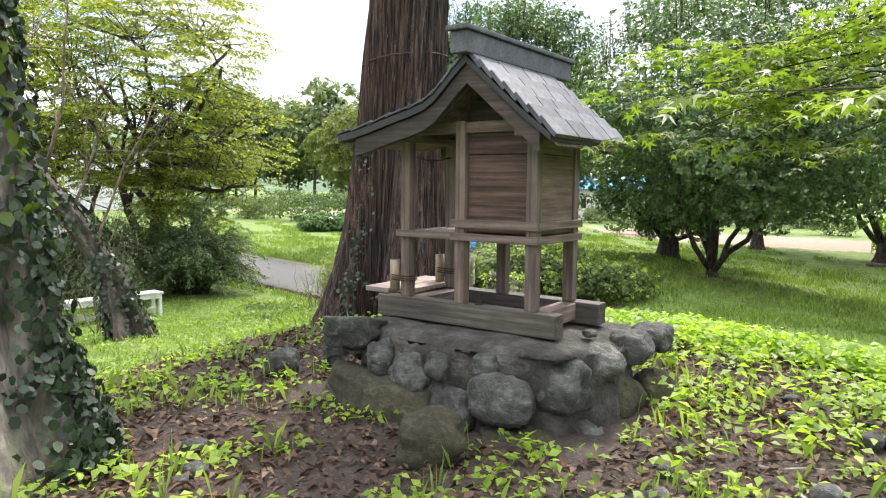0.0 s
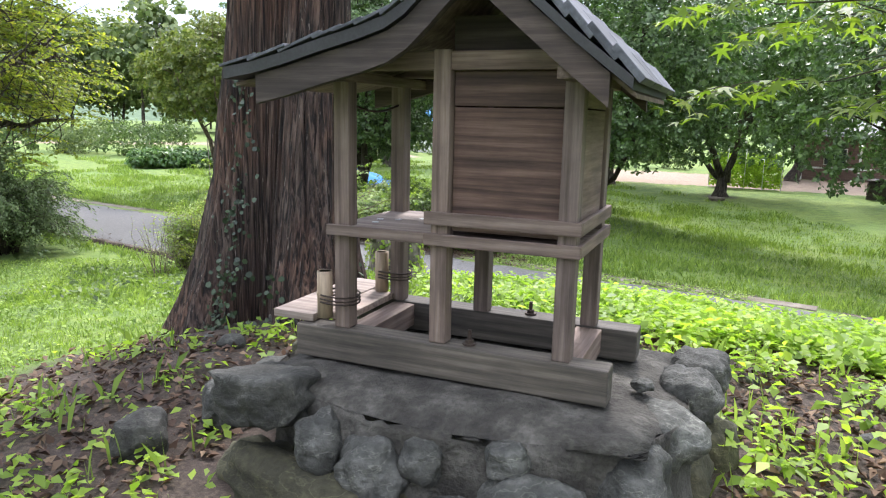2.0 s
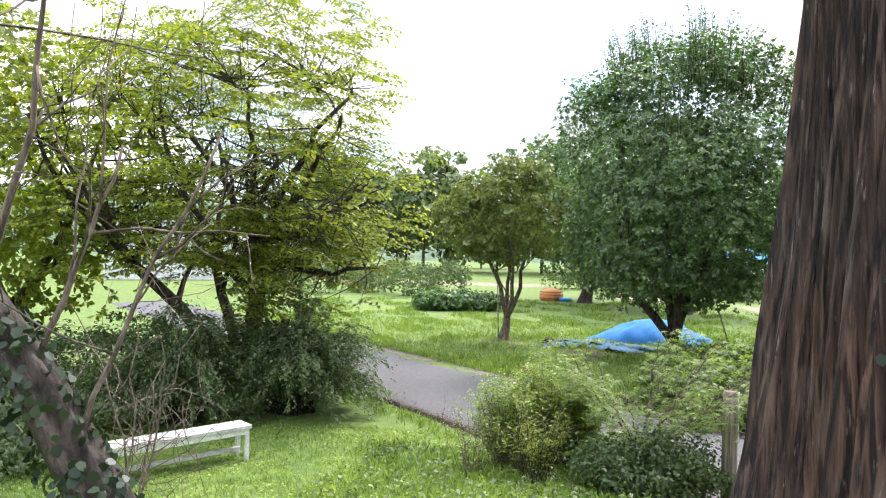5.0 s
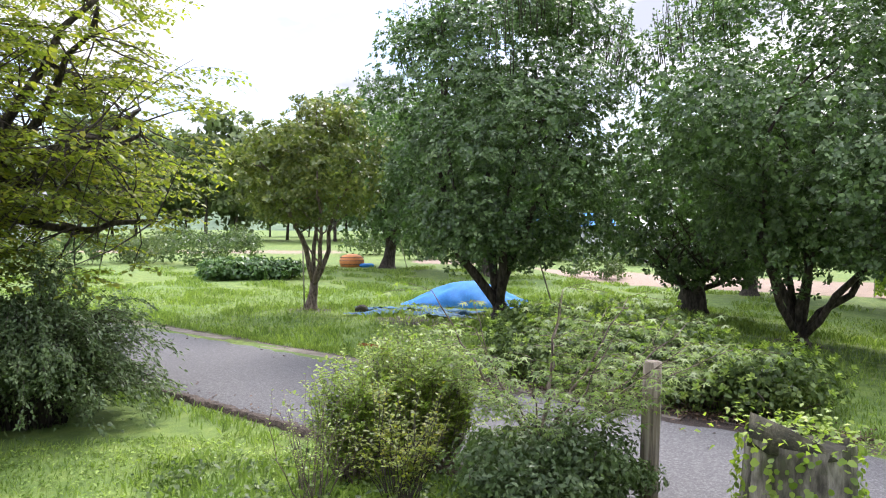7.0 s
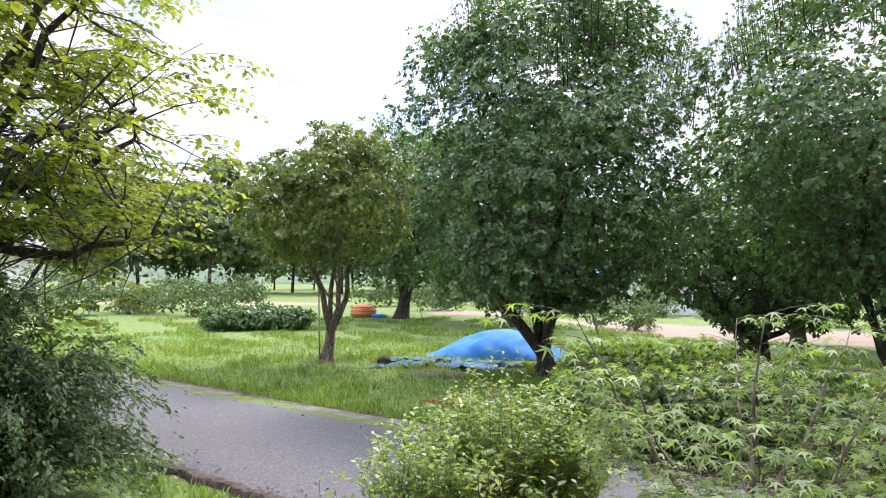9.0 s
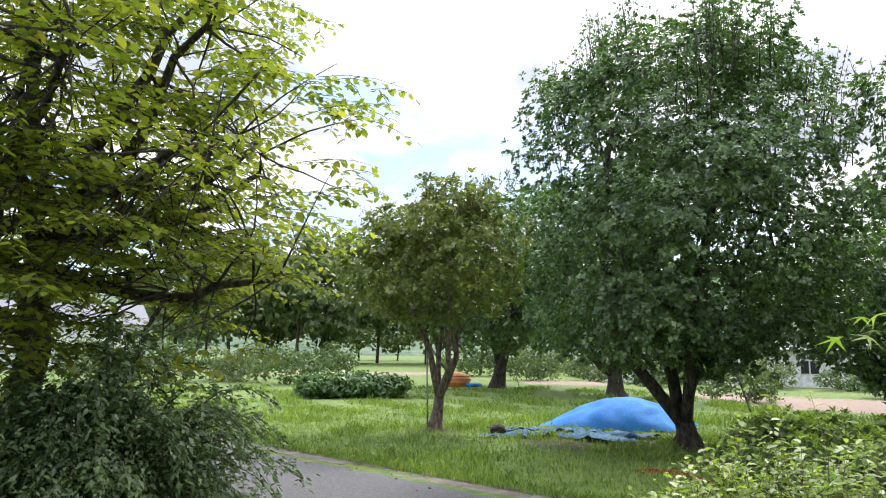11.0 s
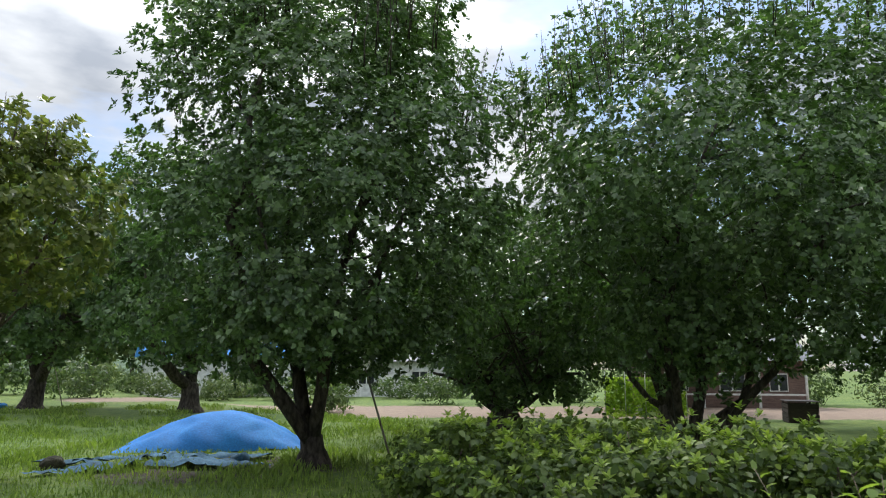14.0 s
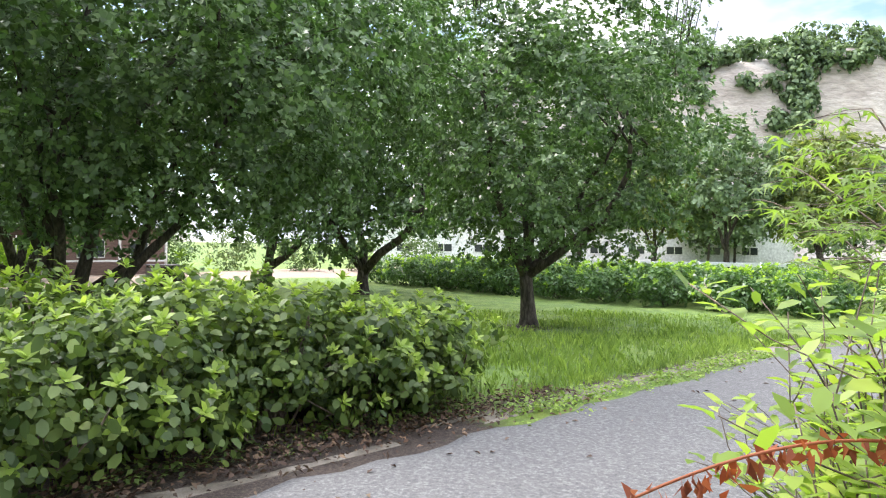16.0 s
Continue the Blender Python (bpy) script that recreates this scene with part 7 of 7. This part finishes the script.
pts = np.array([lane_point(a, c) for a, c in zip(rng.uniform(-13.5, -7.0, 3200), 18.45 + rng.normal(size=3200) * 0.32)])
pos = np.stack([pts[:, 0], pts[:, 1], ground_z(pts[:, 0], pts[:, 1]) + rng.uniform(0.035, 0.06, 3200)], axis=1)
tagged(new("leaf_litter", leaves_mesh("leaf_litter", pos, rng.normal(size=pos.shape) * 0.4 + np.array([0, 0, 1]), 0.05 * rng.uniform(0.5, 1.4, 3200), M_LITTER, 0.5, 0.15, rng)), "brown fallen leaves at the hedge's foot", "leaf litter", kind="stuff")

# sticks and pebbles
for k, (x, y, dx, dy, dz) in enumerate(((1.55, 3.0, 0.55, -0.02, 0.05), (2.0, 2.9, 0.35, -0.6, 0.02), (1.6, 2.75, -0.05, -0.4, 0.04), (0.35, 5.2, 0.6, 0.2, 0.03), (-0.5, 4.6, 0.4, 0.25, 0.02), (2.6, 2.4, 0.7, 0.3, 0.06), (2.4, 3.6, 0.5, -0.4, 0.05))):
    b = Buf()
    limb(b, np.random.RandomState(300 + k), (0, 0, 0.012), (dx, dy, gz(x + dx, y + dy) - gz(x, y) + 0.015 + dz * 0.5), 0.011, 0.005, 0.06, 8, 6)
    thing("fallen_stick", Matrix.Translation((x, y, gz(x, y))), "dry grey stick lying on the leaf litter", "stick", "fallen sticks", data=b.mesh("fallen_stick", M_TWIG))
rng = np.random.RandomState(190)
meshes = [stone_mesh("pebble", 0.13, 0.1, 0.075, 80 + i, M_STONE, 0.3, 2) for i in range(5)]
for k in range(60):
    while True:
        x, y = rng.uniform(-1.0, 3.2), rng.uniform(2.2, 6.2)
        if outside(x, y):
            break
    if k < 34:
        x, y = 0.15 + rng.normal() * 0.6, 5.9 + rng.normal() * 0.3
    s = rng.uniform(0.5, 1.4)
    ob = thing("pebble", pose(x, y, gz(x, y) + 0.02 * s, 0, 0, rng.uniform(0, 360)) @ Matrix.Diagonal((s, s, s, 1)), "grey stone half buried in the earth near the cedar", "stone", "scattered stones", data=meshes[k % 5])
